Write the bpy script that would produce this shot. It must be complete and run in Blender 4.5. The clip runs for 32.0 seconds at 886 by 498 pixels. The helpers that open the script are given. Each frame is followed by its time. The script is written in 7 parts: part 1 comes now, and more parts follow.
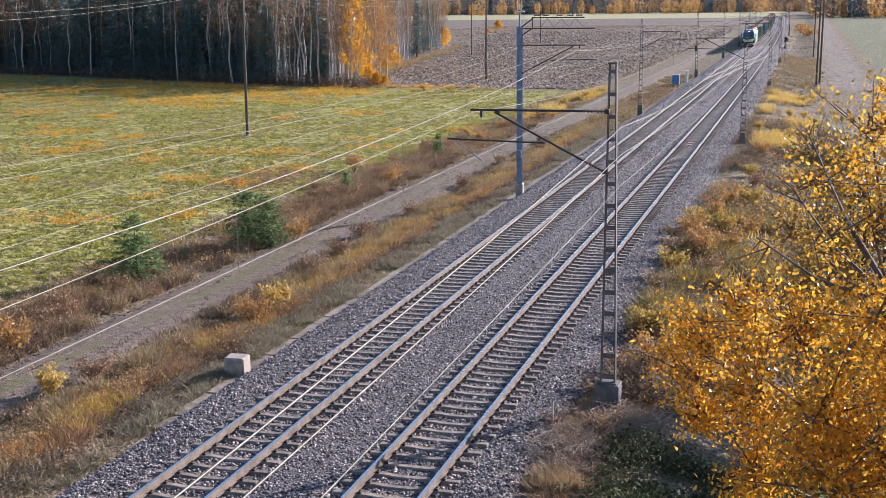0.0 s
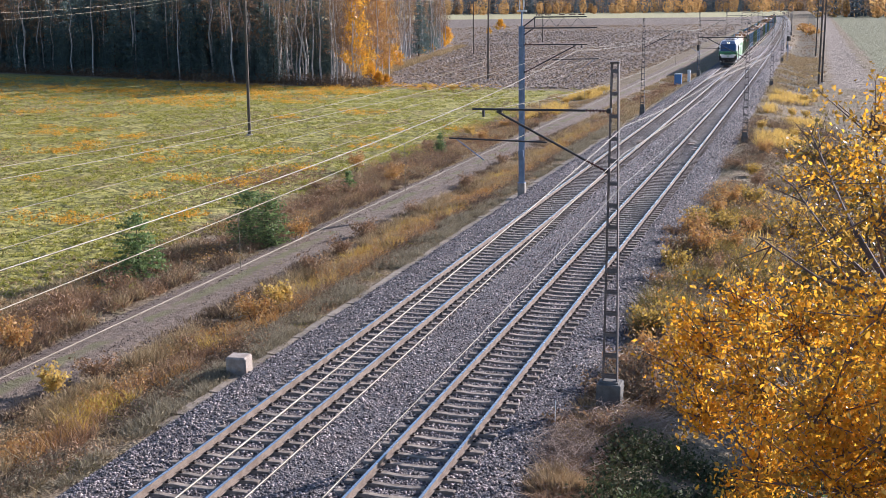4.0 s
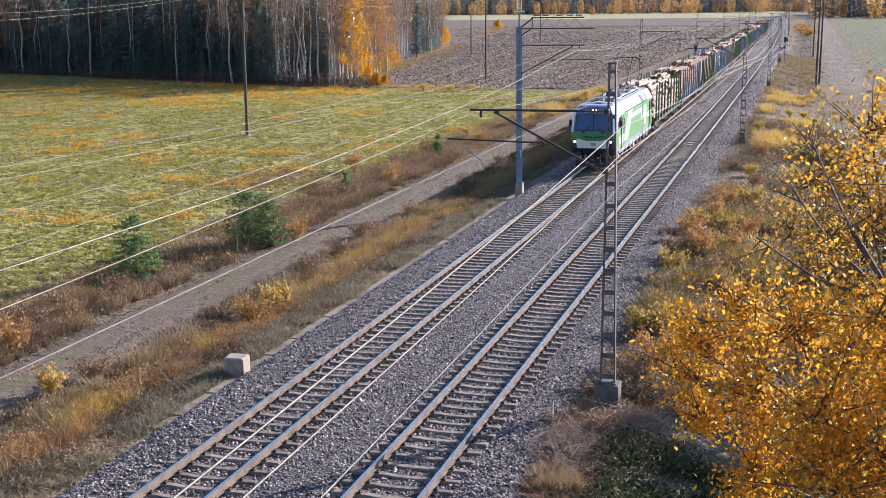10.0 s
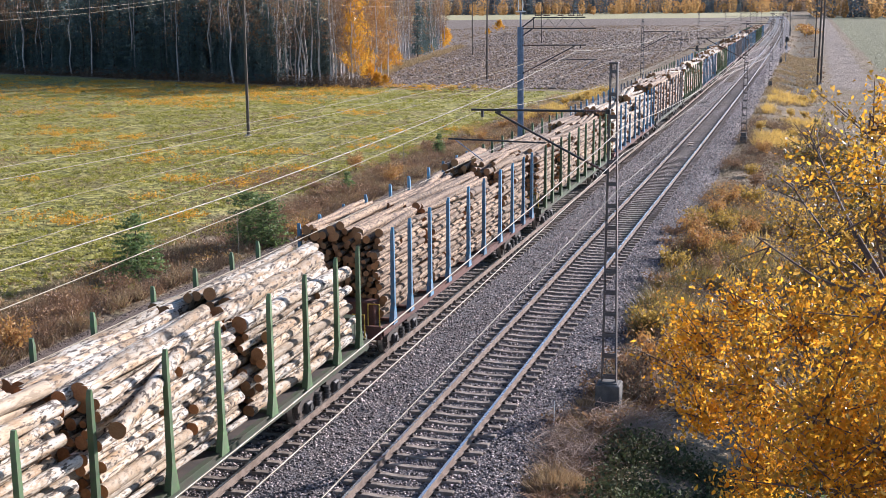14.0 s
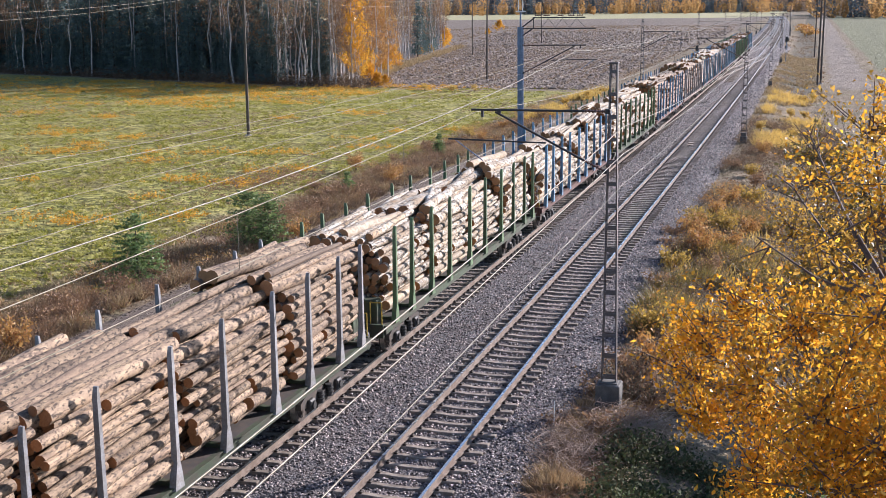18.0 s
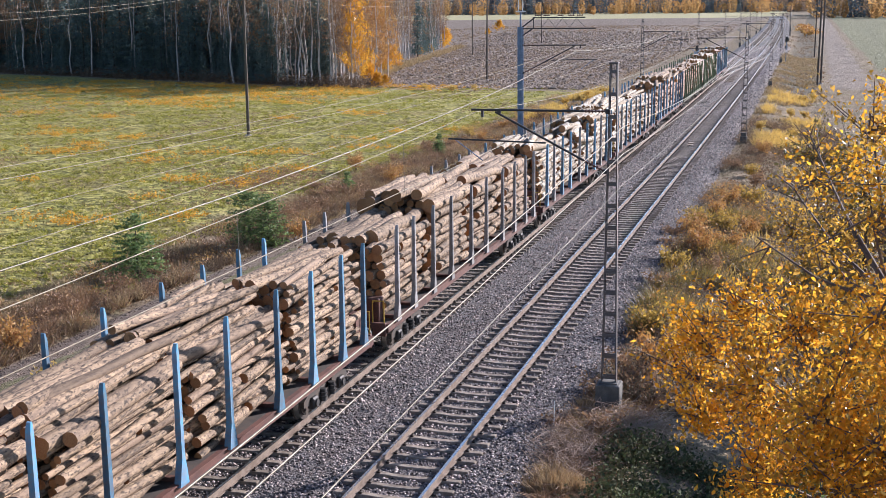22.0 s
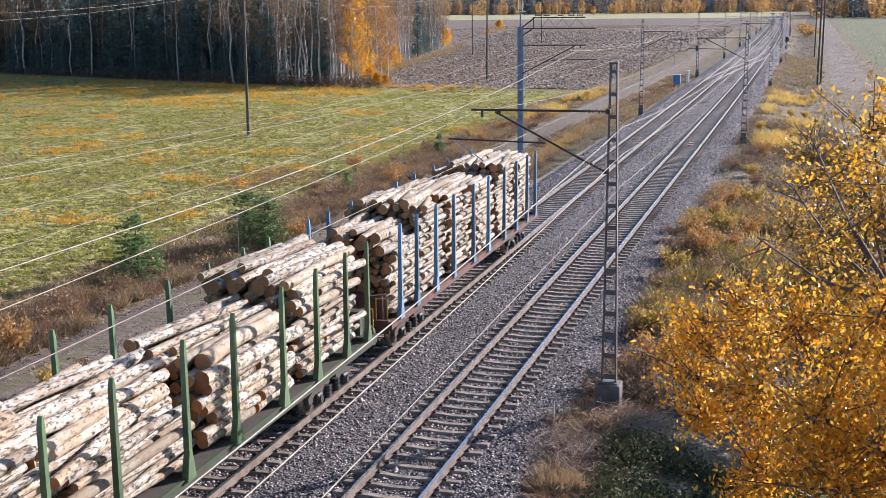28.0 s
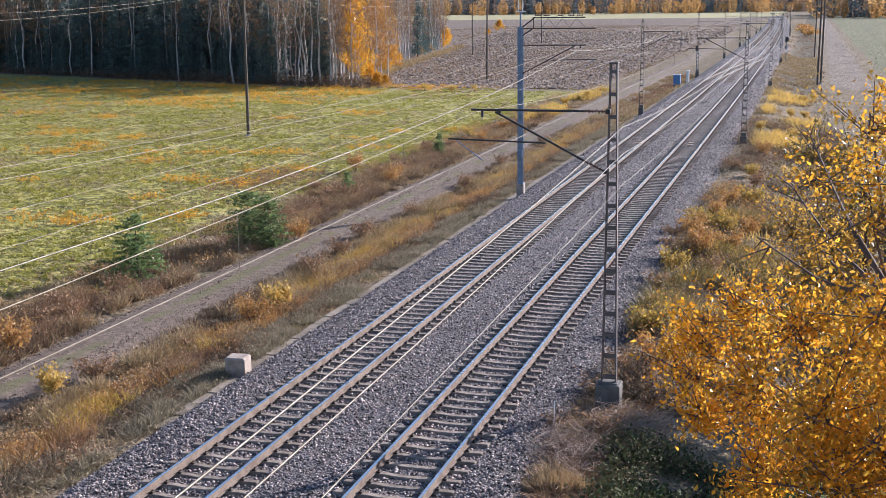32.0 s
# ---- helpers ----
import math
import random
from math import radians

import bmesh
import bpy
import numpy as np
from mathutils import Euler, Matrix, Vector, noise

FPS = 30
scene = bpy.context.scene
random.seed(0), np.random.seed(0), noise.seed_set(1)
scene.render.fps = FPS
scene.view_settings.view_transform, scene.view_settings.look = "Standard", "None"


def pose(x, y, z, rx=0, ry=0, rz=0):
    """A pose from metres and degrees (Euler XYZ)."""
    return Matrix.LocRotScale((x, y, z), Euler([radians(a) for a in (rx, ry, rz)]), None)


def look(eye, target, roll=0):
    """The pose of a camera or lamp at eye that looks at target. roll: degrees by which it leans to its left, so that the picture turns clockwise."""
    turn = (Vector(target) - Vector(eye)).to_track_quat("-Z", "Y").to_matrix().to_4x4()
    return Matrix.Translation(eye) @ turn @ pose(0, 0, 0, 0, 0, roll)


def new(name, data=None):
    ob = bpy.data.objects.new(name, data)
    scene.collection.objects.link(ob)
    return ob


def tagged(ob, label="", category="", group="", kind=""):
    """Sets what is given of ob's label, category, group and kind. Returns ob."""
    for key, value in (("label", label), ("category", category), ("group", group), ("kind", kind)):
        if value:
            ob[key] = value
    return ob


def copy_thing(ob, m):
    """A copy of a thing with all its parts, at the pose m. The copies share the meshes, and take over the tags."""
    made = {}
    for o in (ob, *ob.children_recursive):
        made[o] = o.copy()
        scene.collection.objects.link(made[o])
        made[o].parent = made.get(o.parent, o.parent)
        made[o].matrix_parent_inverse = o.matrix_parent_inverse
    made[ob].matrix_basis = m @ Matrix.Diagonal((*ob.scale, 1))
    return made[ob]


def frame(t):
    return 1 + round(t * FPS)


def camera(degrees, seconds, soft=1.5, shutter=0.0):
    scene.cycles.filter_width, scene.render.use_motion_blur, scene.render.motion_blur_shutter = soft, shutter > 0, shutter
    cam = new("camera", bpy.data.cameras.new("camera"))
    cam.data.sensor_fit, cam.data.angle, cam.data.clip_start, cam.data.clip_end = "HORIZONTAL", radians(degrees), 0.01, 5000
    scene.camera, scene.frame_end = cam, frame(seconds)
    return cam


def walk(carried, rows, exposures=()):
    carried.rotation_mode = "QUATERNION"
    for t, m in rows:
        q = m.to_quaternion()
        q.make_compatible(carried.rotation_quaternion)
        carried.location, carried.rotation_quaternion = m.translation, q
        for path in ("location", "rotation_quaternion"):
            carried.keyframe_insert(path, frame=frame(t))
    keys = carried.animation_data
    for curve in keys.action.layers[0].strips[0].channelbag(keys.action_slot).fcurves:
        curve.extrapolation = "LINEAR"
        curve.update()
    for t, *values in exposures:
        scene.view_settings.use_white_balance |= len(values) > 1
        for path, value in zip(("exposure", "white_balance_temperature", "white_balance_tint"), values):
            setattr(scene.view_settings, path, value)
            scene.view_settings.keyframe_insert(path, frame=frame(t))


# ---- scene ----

# ======== camera ========
EYE = Vector((12.865, 0.0, 10.337))
YAW, PITCH, ROLL, FOV = 17.1295, 11.5256, -0.7364, 40.716


def aim(dx, dy):
    """Camera pose, swung by a small hand shake (in parts of the lens scale)."""
    y, p = radians(YAW) + dx / 2112.8, radians(PITCH) - dy / 2112.8
    way = Vector((-math.sin(y) * math.cos(p), math.cos(y) * math.cos(p), -math.sin(p)))
    return look(EYE, EYE + way * 50, ROLL)


cam = camera(FOV, 32.0, soft=0.6)
SHAKE = [(0, -1.6, 0), (0.5, 5, -1), (1, -1.6, -0.3), (1.5, 1, -1), (2, 0.3, -0.3), (2.5, 2, -1), (3, 0.3, -0.5), (3.5, 2, -1),
         (5.5, 2, -1), (6, 0.5, -0.5), (6.5, 0, -0.3), (7, -2.2, 0), (7.5, 0, 0), (9, 0, 0), (9.5, 1.2, -0.5), (10, -2.2, 0),
         (10.5, -1.6, 0), (11, 1.5, -0.5), (11.5, 0.8, -0.2), (12, 0.8, 0), (12.5, 0, 0), (20, 0, 0), (32, 0, 0)]
walk(cam, [(t, aim(dx, dy)) for t, dx, dy in SHAKE], exposures=[(0, 0.98, 5900, 17), (32, 0.98, 5900, 17)])

# ======== light ========
SUN_EL, SUN_AZ = 22.0, 37.7
world = bpy.data.worlds.new("world")
scene.world = world
world.use_nodes = True
wn = world.node_tree.nodes
sky = wn.new("ShaderNodeTexSky")
sky.sky_type, sky.sun_disc = "NISHITA", False
sky.sun_elevation, sky.sun_rotation = radians(SUN_EL), radians(SUN_AZ)
sky.dust_density, sky.air_density, sky.ozone_density = 0.4, 1.0, 2.5
world.node_tree.links.new(sky.outputs[0], wn["Background"].inputs[0])
wn["Background"].inputs[1].default_value = 0.084
sun = new("sun", bpy.data.lights.new("sun", "SUN"))
sun.data.energy, sun.data.angle, sun.data.color = 5.0, radians(0.55), (1.0, 0.94, 0.86)
to_sun = Vector((math.sin(radians(SUN_AZ)) * math.cos(radians(SUN_EL)), math.cos(radians(SUN_AZ)) * math.cos(radians(SUN_EL)), math.sin(radians(SUN_EL))))
sun.matrix_world = look((40, 60, 40), Vector((40, 60, 40)) - to_sun)


# ======== materials ========
def nodes_of(name):
    m = bpy.data.materials.new(name)
    m.use_nodes = True
    return m, m.node_tree.nodes, m.node_tree.links, m.node_tree.nodes["Principled BSDF"]


def noise_tex(n, l, vec, scale, detail=3.0, rough=0.55):
    t = n.new("ShaderNodeTexNoise")
    t.inputs["Scale"].default_value, t.inputs["Detail"].default_value, t.inputs["Roughness"].default_value = scale, detail, rough
    l.new(vec, t.inputs["Vector"])
    return t.outputs["Fac"]


def mix_col(n, l, fac, a, b, mode="MIX"):
    x = n.new("ShaderNodeMix")
    x.data_type, x.blend_type = "RGBA", mode
    for sock, val in ((x.inputs[0], fac), (x.inputs[6], a), (x.inputs[7], b)):
        if isinstance(val, (int, float)):
            sock.default_value = val
        elif isinstance(val, tuple):
            sock.default_value = (*val[:3], 1)
        else:
            l.new(val, sock)
    return x.outputs[2]


def calc(n, l, op, a, b=0.0, clamp=False):
    x = n.new("ShaderNodeMath")
    x.operation, x.use_clamp = op, clamp
    for sock, val in ((x.inputs[0], a), (x.inputs[1], b)):
        if isinstance(val, (int, float)):
            sock.default_value = val
        else:
            l.new(val, sock)
    return x.outputs[0]


def ramp(n, l, fac, lo, hi, a=0.0, b=1.0):
    x = n.new("ShaderNodeMapRange")
    x.interpolation_type = "SMOOTHSTEP"
    x.inputs[1].default_value, x.inputs[2].default_value, x.inputs[3].default_value, x.inputs[4].default_value = lo, hi, a, b
    l.new(fac, x.inputs[0])
    return x.outputs[0]


def bump_to(n, l, bsdf, height, strength=0.4, dist=0.02):
    b = n.new("ShaderNodeBump")
    b.inputs["Strength"].default_value, b.inputs["Distance"].default_value = strength, dist
    l.new(height, b.inputs["Height"])
    l.new(b.outputs[0], bsdf.inputs["Normal"])


def mat(name, c1, c2=None, rough=0.7, metal=0.0, scale=3.0, fine=30.0, bump=0.25, dist=0.01, rand=0.0, c3=None, island=False, trans=None, stretch=(1, 1, 1), spec=0.5):
    """Two-scale stained, grained material; rand: spread of brightness from piece to piece."""
    m, n, l, b = nodes_of(name)
    tc = n.new("ShaderNodeTexCoord")
    vec = tc.outputs["Object"]
    if stretch != (1, 1, 1):
        mp = n.new("ShaderNodeMapping")
        mp.inputs["Scale"].default_value = stretch
        l.new(vec, mp.inputs["Vector"])
        vec = mp.outputs[0]
    c2 = c2 or tuple(v * 0.72 for v in c1)
    big, small = noise_tex(n, l, vec, scale), noise_tex(n, l, vec, fine, 2.0)
    col = mix_col(n, l, ramp(n, l, big, 0.35, 0.68), c1, c2)
    col = mix_col(n, l, ramp(n, l, small, 0.3, 0.7, 0.0, 0.45), col, c3 or tuple(v * 0.55 for v in c2))
    if rand or island:
        if island:
            g = n.new("ShaderNodeNewGeometry")
            r = g.outputs["Random Per Island"]
        else:
            oi = n.new("ShaderNodeObjectInfo")
            r = oi.outputs["Random"]
        k = calc(n, l, "ADD", calc(n, l, "MULTIPLY", r, 2 * rand), 1 - rand)
        cc = n.new("ShaderNodeCombineColor")
        for i in range(3):
            l.new(k, cc.inputs[i])
        col = mix_col(n, l, 1.0, col, cc.outputs[0], "MULTIPLY")
    l.new(col, b.inputs["Base Color"])
    b.inputs["Roughness"].default_value, b.inputs["Metallic"].default_value = rough, metal
    b.inputs["Specular IOR Level"].default_value = spec
    rr = ramp(n, l, big, 0.3, 0.7, max(0.03, rough - 0.08), min(1, rough + 0.08))
    l.new(rr, b.inputs["Roughness"])
    if bump:
        bump_to(n, l, b, small, bump, dist)
    if trans:
        t = n.new("ShaderNodeBsdfTranslucent")
        l.new(col, t.inputs[0])
        mx = n.new("ShaderNodeMixShader")
        mx.inputs[0].default_value = trans
        l.new(b.outputs[0], mx.inputs[1])
        l.new(t.outputs[0], mx.inputs[2])
        l.new(mx.outputs[0], n["Material Output"].inputs[0])
    return m


def leaf_mat(name, cols, rough=0.45, trans=0.4, spec=0.5):
    """Leaves whose colour changes from leaf to leaf between the given colours."""
    m, n, l, b = nodes_of(name)
    g = n.new("ShaderNodeNewGeometry")
    cr = n.new("ShaderNodeValToRGB")
    el = cr.color_ramp.elements
    while len(el) < len(cols):
        el.new(0.5)
    for i, c in enumerate(cols):
        el[i].position = i / (len(cols) - 1)
        el[i].color = (*c, 1)
    l.new(g.outputs["Random Per Island"], cr.inputs[0])
    tc = n.new("ShaderNodeTexCoord")
    col = mix_col(n, l, ramp(n, l, noise_tex(n, l, tc.outputs["Object"], 1.3), 0.3, 0.7, 0.0, 0.3), cr.outputs[0], tuple(v * 0.7 for v in cols[0]))
    l.new(col, b.inputs["Base Color"])
    b.inputs["Roughness"].default_value = rough
    b.inputs["Specular IOR Level"].default_value = spec
    t = n.new("ShaderNodeBsdfTranslucent")
    l.new(col, t.inputs[0])
    mx = n.new("ShaderNodeMixShader")
    mx.inputs[0].default_value = trans
    l.new(b.outputs[0], mx.inputs[1])
    l.new(t.outputs[0], mx.inputs[2])
    l.new(mx.outputs[0], n["Material Output"].inputs[0])
    return m


M = {}
M["concrete"] = mat("concrete", (0.44, 0.38, 0.33), (0.31, 0.27, 0.23), 0.9, scale=4, fine=60, rand=0.12)
M["sleeper"] = mat("sleeper", (0.36, 0.29, 0.23), (0.22, 0.17, 0.13), 0.92, scale=5, fine=60, rand=0.18)
M["fastener"] = mat("fastener", (0.035, 0.03, 0.028), (0.07, 0.045, 0.03), 0.7, 0.2, scale=20)
M["rail_side"] = mat("rail_side", (0.27, 0.205, 0.16), (0.17, 0.12, 0.09), 0.75, 0.3, scale=3, fine=50)
M["old_concrete"] = mat("old_concrete", (0.47, 0.385, 0.315), (0.33, 0.26, 0.21), 0.95, scale=4, fine=40, c3=(0.17, 0.13, 0.11))
M["trough"] = mat("trough", (0.34, 0.27, 0.205), (0.22, 0.175, 0.13), 0.95, scale=3, fine=40, rand=0.2)
M["rail_top"] = mat("rail_top", (0.80, 0.79, 0.78), (0.68, 0.66, 0.64), 0.27, 0.92, scale=2, fine=80, bump=0.05)
M["stone"] = mat("stone", (0.41, 0.335, 0.30), (0.19, 0.15, 0.135), 0.62, scale=9, fine=70, island=True, rand=0.95, c3=(0.18, 0.15, 0.15))
M["gravel"] = mat("gravel", (0.28, 0.205, 0.155), (0.15, 0.105, 0.075), 0.85, scale=9, fine=70, island=True, rand=0.6)
M["clod"] = mat("clod", (0.33, 0.26, 0.21), (0.21, 0.16, 0.125), 0.95, scale=4, fine=30, island=True, rand=0.5)
# galvanised steel, blued to hold the reflected sky in its colour
M["galv"] = mat("galv", (0.20, 0.27, 0.39), (0.15, 0.205, 0.30), 0.5, 0.5, scale=3, fine=25, bump=0.05)
M["mast_rust"] = mat("mast_rust", (0.145, 0.135, 0.14), (0.16, 0.125, 0.105), 0.62, 0.3, scale=4, fine=40)
# mast footing concrete, darkened for the shade on its near face
M["foundation"] = mat("foundation", (0.17, 0.155, 0.14), (0.11, 0.10, 0.09), 0.95, scale=4, fine=50)
M["cut_twig"] = mat("cut_twig", (0.46, 0.34, 0.26), (0.32, 0.22, 0.16), 0.85, scale=3)
M["dark_steel"] = mat("dark_steel", (0.05, 0.05, 0.052), (0.08, 0.07, 0.065), 0.6, 0.4, scale=6)
M["insulator"] = mat("insulator", (0.11, 0.05, 0.04), (0.16, 0.09, 0.07), 0.25, scale=9)
M["wire_dull"] = mat("wire_dull", (0.31, 0.26, 0.18), (0.24, 0.20, 0.13), 0.6, 0.2, scale=3, bump=0)
M["wire"] = mat("wire", (0.27, 0.24, 0.18), (0.21, 0.18, 0.13), 0.5, 0.4, scale=3, bump=0)
M["pole_wood"] = mat("pole_wood", (0.14, 0.115, 0.09), (0.09, 0.07, 0.055), 0.85, scale=2, fine=30, stretch=(6, 6, 0.6))
M["cab_blue"] = mat("cab_blue", (0.10, 0.25, 0.50), (0.08, 0.20, 0.42), 0.5, scale=2)
M["white_paint"] = mat("white_paint", (0.82, 0.82, 0.80), (0.72, 0.72, 0.70), 0.32, scale=1.2, fine=14, bump=0.04, c3=(0.6, 0.59, 0.56))
# one green paint: sides paled for sun wash, front darkened for shade
M["loco_green"] = mat("loco_green", (0.21, 0.43, 0.185), (0.18, 0.39, 0.16), 0.36, scale=1.1, fine=18, bump=0.04, c3=(0.15, 0.31, 0.12))
M["loco_shaded_green"] = mat("loco_shaded_green", (0.04, 0.24, 0.06), (0.03, 0.19, 0.05), 0.35, scale=1.1, fine=18, bump=0.04)
M["loco_grey"] = mat("loco_grey", (0.30, 0.31, 0.32), (0.22, 0.22, 0.22), 0.55, scale=2, fine=20)
# dark glass with a blue sky reflection painted into the base colour
M["screen_glass"] = mat("screen_glass", (0.035, 0.085, 0.21), (0.03, 0.07, 0.17), 0.07, scale=1, bump=0, spec=1.0)
# white upper cab front, with blue sky shade painted into the colour
M["cab_shaded_white"] = mat("cab_shaded_white", (0.17, 0.25, 0.42), (0.13, 0.20, 0.34), 0.3, scale=1.5, fine=16, bump=0.03)
M["roof_grey"] = mat("roof_grey", (0.42, 0.45, 0.50), (0.32, 0.34, 0.38), 0.6, scale=1.5, fine=16)
M["dark_glass"] = mat("dark_glass", (0.012, 0.014, 0.018), (0.015, 0.018, 0.022), 0.06, scale=1, bump=0, spec=0.9)
M["black"] = mat("black", (0.022, 0.022, 0.023), (0.035, 0.032, 0.03), 0.6, scale=6)
M["louvre"] = mat("louvre", (0.17, 0.175, 0.185), (0.22, 0.22, 0.225), 0.7, scale=3, fine=160, bump=0.5, stretch=(1, 1, 6))
M["red_box"] = mat("red_box", (0.30, 0.03, 0.03), (0.2, 0.02, 0.02), 0.5)
M["yellow"] = mat("yellow", (0.62, 0.42, 0.05), (0.5, 0.33, 0.05), 0.5)
M["under"] = mat("under", (0.055, 0.045, 0.04), (0.09, 0.065, 0.05), 0.85, scale=5, fine=40)
M["wheel"] = mat("wheel", (0.10, 0.075, 0.06), (0.06, 0.045, 0.04), 0.7, 0.3, scale=6)
M["tread"] = mat("tread", (0.5, 0.48, 0.46), (0.4, 0.38, 0.36), 0.35, 0.9, scale=6, bump=0)
M["w_green"] = mat("w_green", (0.105, 0.19, 0.075), (0.07, 0.125, 0.055), 0.6, scale=1.6, fine=14, rand=0.3, c3=(0.13, 0.11, 0.08))
M["w_blue"] = mat("w_blue", (0.09, 0.30, 0.47), (0.10, 0.19, 0.30), 0.6, scale=1.6, fine=14, rand=0.35, c3=(0.22, 0.18, 0.16))
M["w_grey"] = mat("w_grey", (0.33, 0.33, 0.34), (0.22, 0.21, 0.20), 0.65, scale=2.5, fine=30, rand=0.2, c3=(0.14, 0.10, 0.08))
M["w_red"] = mat("w_red", (0.15, 0.06, 0.042), (0.10, 0.045, 0.035), 0.75, scale=2.5, fine=30, rand=0.1)
M["w_dgreen"] = mat("w_dgreen", (0.05, 0.075, 0.035), (0.07, 0.06, 0.04), 0.75, scale=2.5, fine=30, rand=0.1)


def bark_mat(name, cols, dark, stretch, shift, flecks, patch):
    """Log bark in metres: patches of colour, dark flecks; shift: each log gets its own patch of it."""
    m, n, l, b = nodes_of(name)
    tc = n.new("ShaderNodeTexCoord")
    mp = n.new("ShaderNodeMapping")
    mp.inputs["Scale"].default_value = stretch
    l.new(tc.outputs["Object"], mp.inputs["Vector"])
    r = n.new("ShaderNodeObjectInfo").outputs["Random"] if shift else n.new("ShaderNodeNewGeometry").outputs["Random Per Island"]
    off = n.new("ShaderNodeCombineXYZ")
    l.new(calc(n, l, "MULTIPLY", r, 37.0), off.inputs[0])
    l.new(calc(n, l, "MULTIPLY", r, 91.0), off.inputs[1])
    l.new(off.outputs[0], mp.inputs["Location"])
    vec = mp.outputs[0]
    big, mid, small = noise_tex(n, l, vec, 0.5, 4), noise_tex(n, l, vec, patch, 6, 0.7), noise_tex(n, l, vec, 9.0, 3)
    col = mix_col(n, l, ramp(n, l, big, 0.40, 0.64), cols[0], cols[1])
    col = mix_col(n, l, ramp(n, l, mid, 0.46, 0.60, 0, 0.75), col, cols[2])
    col = mix_col(n, l, ramp(n, l, noise_tex(n, l, vec, flecks, 5, 0.7), 0.515, 0.585, 0, 0.92), col, dark)
    col = mix_col(n, l, ramp(n, l, small, 0.45, 0.75, 0, 0.35), col, dark)
    # now and then a log whose bark has weathered to grey-brown
    col = mix_col(n, l, ramp(n, l, r, 0.8, 0.95, 0, 0.65), col, cols[1])
    k = calc(n, l, "ADD", calc(n, l, "MULTIPLY", calc(n, l, "FRACT", calc(n, l, "MULTIPLY", r, 7.3)), 0.55), 0.62)
    cc = n.new("ShaderNodeCombineColor")
    for i in range(3):
        l.new(k, cc.inputs[i])
    l.new(mix_col(n, l, 1.0, col, cc.outputs[0], "MULTIPLY"), b.inputs["Base Color"])
    b.inputs["Roughness"].default_value, b.inputs["Specular IOR Level"].default_value = 0.8, 0.3
    bump_to(n, l, b, calc(n, l, "ADD", mid, calc(n, l, "MULTIPLY", small, 0.6)), 0.6, 0.015)
    return m


for sfx, st, sh in (("", (0.55, 7.0, 0.55), True), ("_inner", (4.0, 1.6, 4.0), False)):
    M["birch" + sfx] = bark_mat("birch" + sfx, [(0.66, 0.60, 0.51), (0.45, 0.34, 0.23), (0.36, 0.22, 0.11)], (0.05, 0.035, 0.028), st, sh, 3.4, 2.2)
    M["pine" + sfx] = bark_mat("pine" + sfx, [(0.36, 0.25, 0.165), (0.22, 0.15, 0.105), (0.50, 0.35, 0.22)], (0.06, 0.042, 0.033), st, sh, 4.2, 2.4)
M["cut"] = mat("cut", (0.44, 0.22, 0.09), (0.30, 0.14, 0.055), 0.85, scale=9, fine=40, rand=0.3, c3=(0.22, 0.11, 0.05))
M["cut_inner"] = mat("cut_inner", (0.44, 0.24, 0.11), (0.28, 0.14, 0.06), 0.85, scale=1.8, fine=18, c3=(0.12, 0.07, 0.04))
M["bark_dark"] = mat("bark_dark", (0.10, 0.075, 0.058), (0.06, 0.045, 0.035), 0.9, scale=3, fine=25, stretch=(3, 3, 0.8))
M["bark_birch"] = mat("bark_birch", (0.60, 0.56, 0.52), (0.40, 0.36, 0.32), 0.8, scale=1.2, fine=5, c3=(0.16, 0.13, 0.11), stretch=(0.6, 0.6, 1.6))
M["twig"] = mat("twig", (0.17, 0.11, 0.085), (0.11, 0.075, 0.06), 0.85, scale=3)
# spruce needles, lightened and blued for skylight and haze in the shaded wood
M["needles"] = leaf_mat("needles", [(0.085, 0.13, 0.14), (0.13, 0.18, 0.17), (0.18, 0.23, 0.17)], 0.6, 0.42)
M["needles_young"] = leaf_mat("needles_young", [(0.10, 0.16, 0.06), (0.19, 0.27, 0.09), (0.32, 0.37, 0.14)], 0.55, 0.55)
M["leaf_gold"] = leaf_mat("leaf_gold", [(0.62, 0.26, 0.02), (0.86, 0.42, 0.035), (0.92, 0.54, 0.07), (0.60, 0.34, 0.05), (0.36, 0.24, 0.05)], 0.24, 0.62)
# autumn leaves in two mixes, sunlit and shaded tones painted as colour
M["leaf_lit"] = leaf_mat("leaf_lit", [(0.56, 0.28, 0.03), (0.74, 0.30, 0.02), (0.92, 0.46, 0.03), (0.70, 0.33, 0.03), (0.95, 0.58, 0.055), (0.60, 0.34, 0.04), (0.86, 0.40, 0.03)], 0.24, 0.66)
M["leaf_shaded"] = leaf_mat("leaf_shaded", [(0.34, 0.22, 0.05), (0.52, 0.29, 0.05), (0.40, 0.25, 0.05), (0.66, 0.36, 0.045), (0.32, 0.22, 0.06), (0.58, 0.30, 0.05), (0.80, 0.46, 0.05)], 0.26, 0.62)
M["field_gold"] = leaf_mat("field_gold", [(0.60, 0.30, 0.04), (0.82, 0.46, 0.06), (0.74, 0.38, 0.04), (0.52, 0.28, 0.05)], 0.8, 0.5)
# ridge trees: distance haze is mixed into this blue-grey
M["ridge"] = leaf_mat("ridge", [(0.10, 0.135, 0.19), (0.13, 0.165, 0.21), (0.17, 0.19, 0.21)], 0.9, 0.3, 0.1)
M["leaf_orange"] = leaf_mat("leaf_orange", [(0.40, 0.18, 0.06), (0.55, 0.28, 0.075), (0.62, 0.39, 0.13), (0.28, 0.15, 0.07)], 0.6, 0.4)
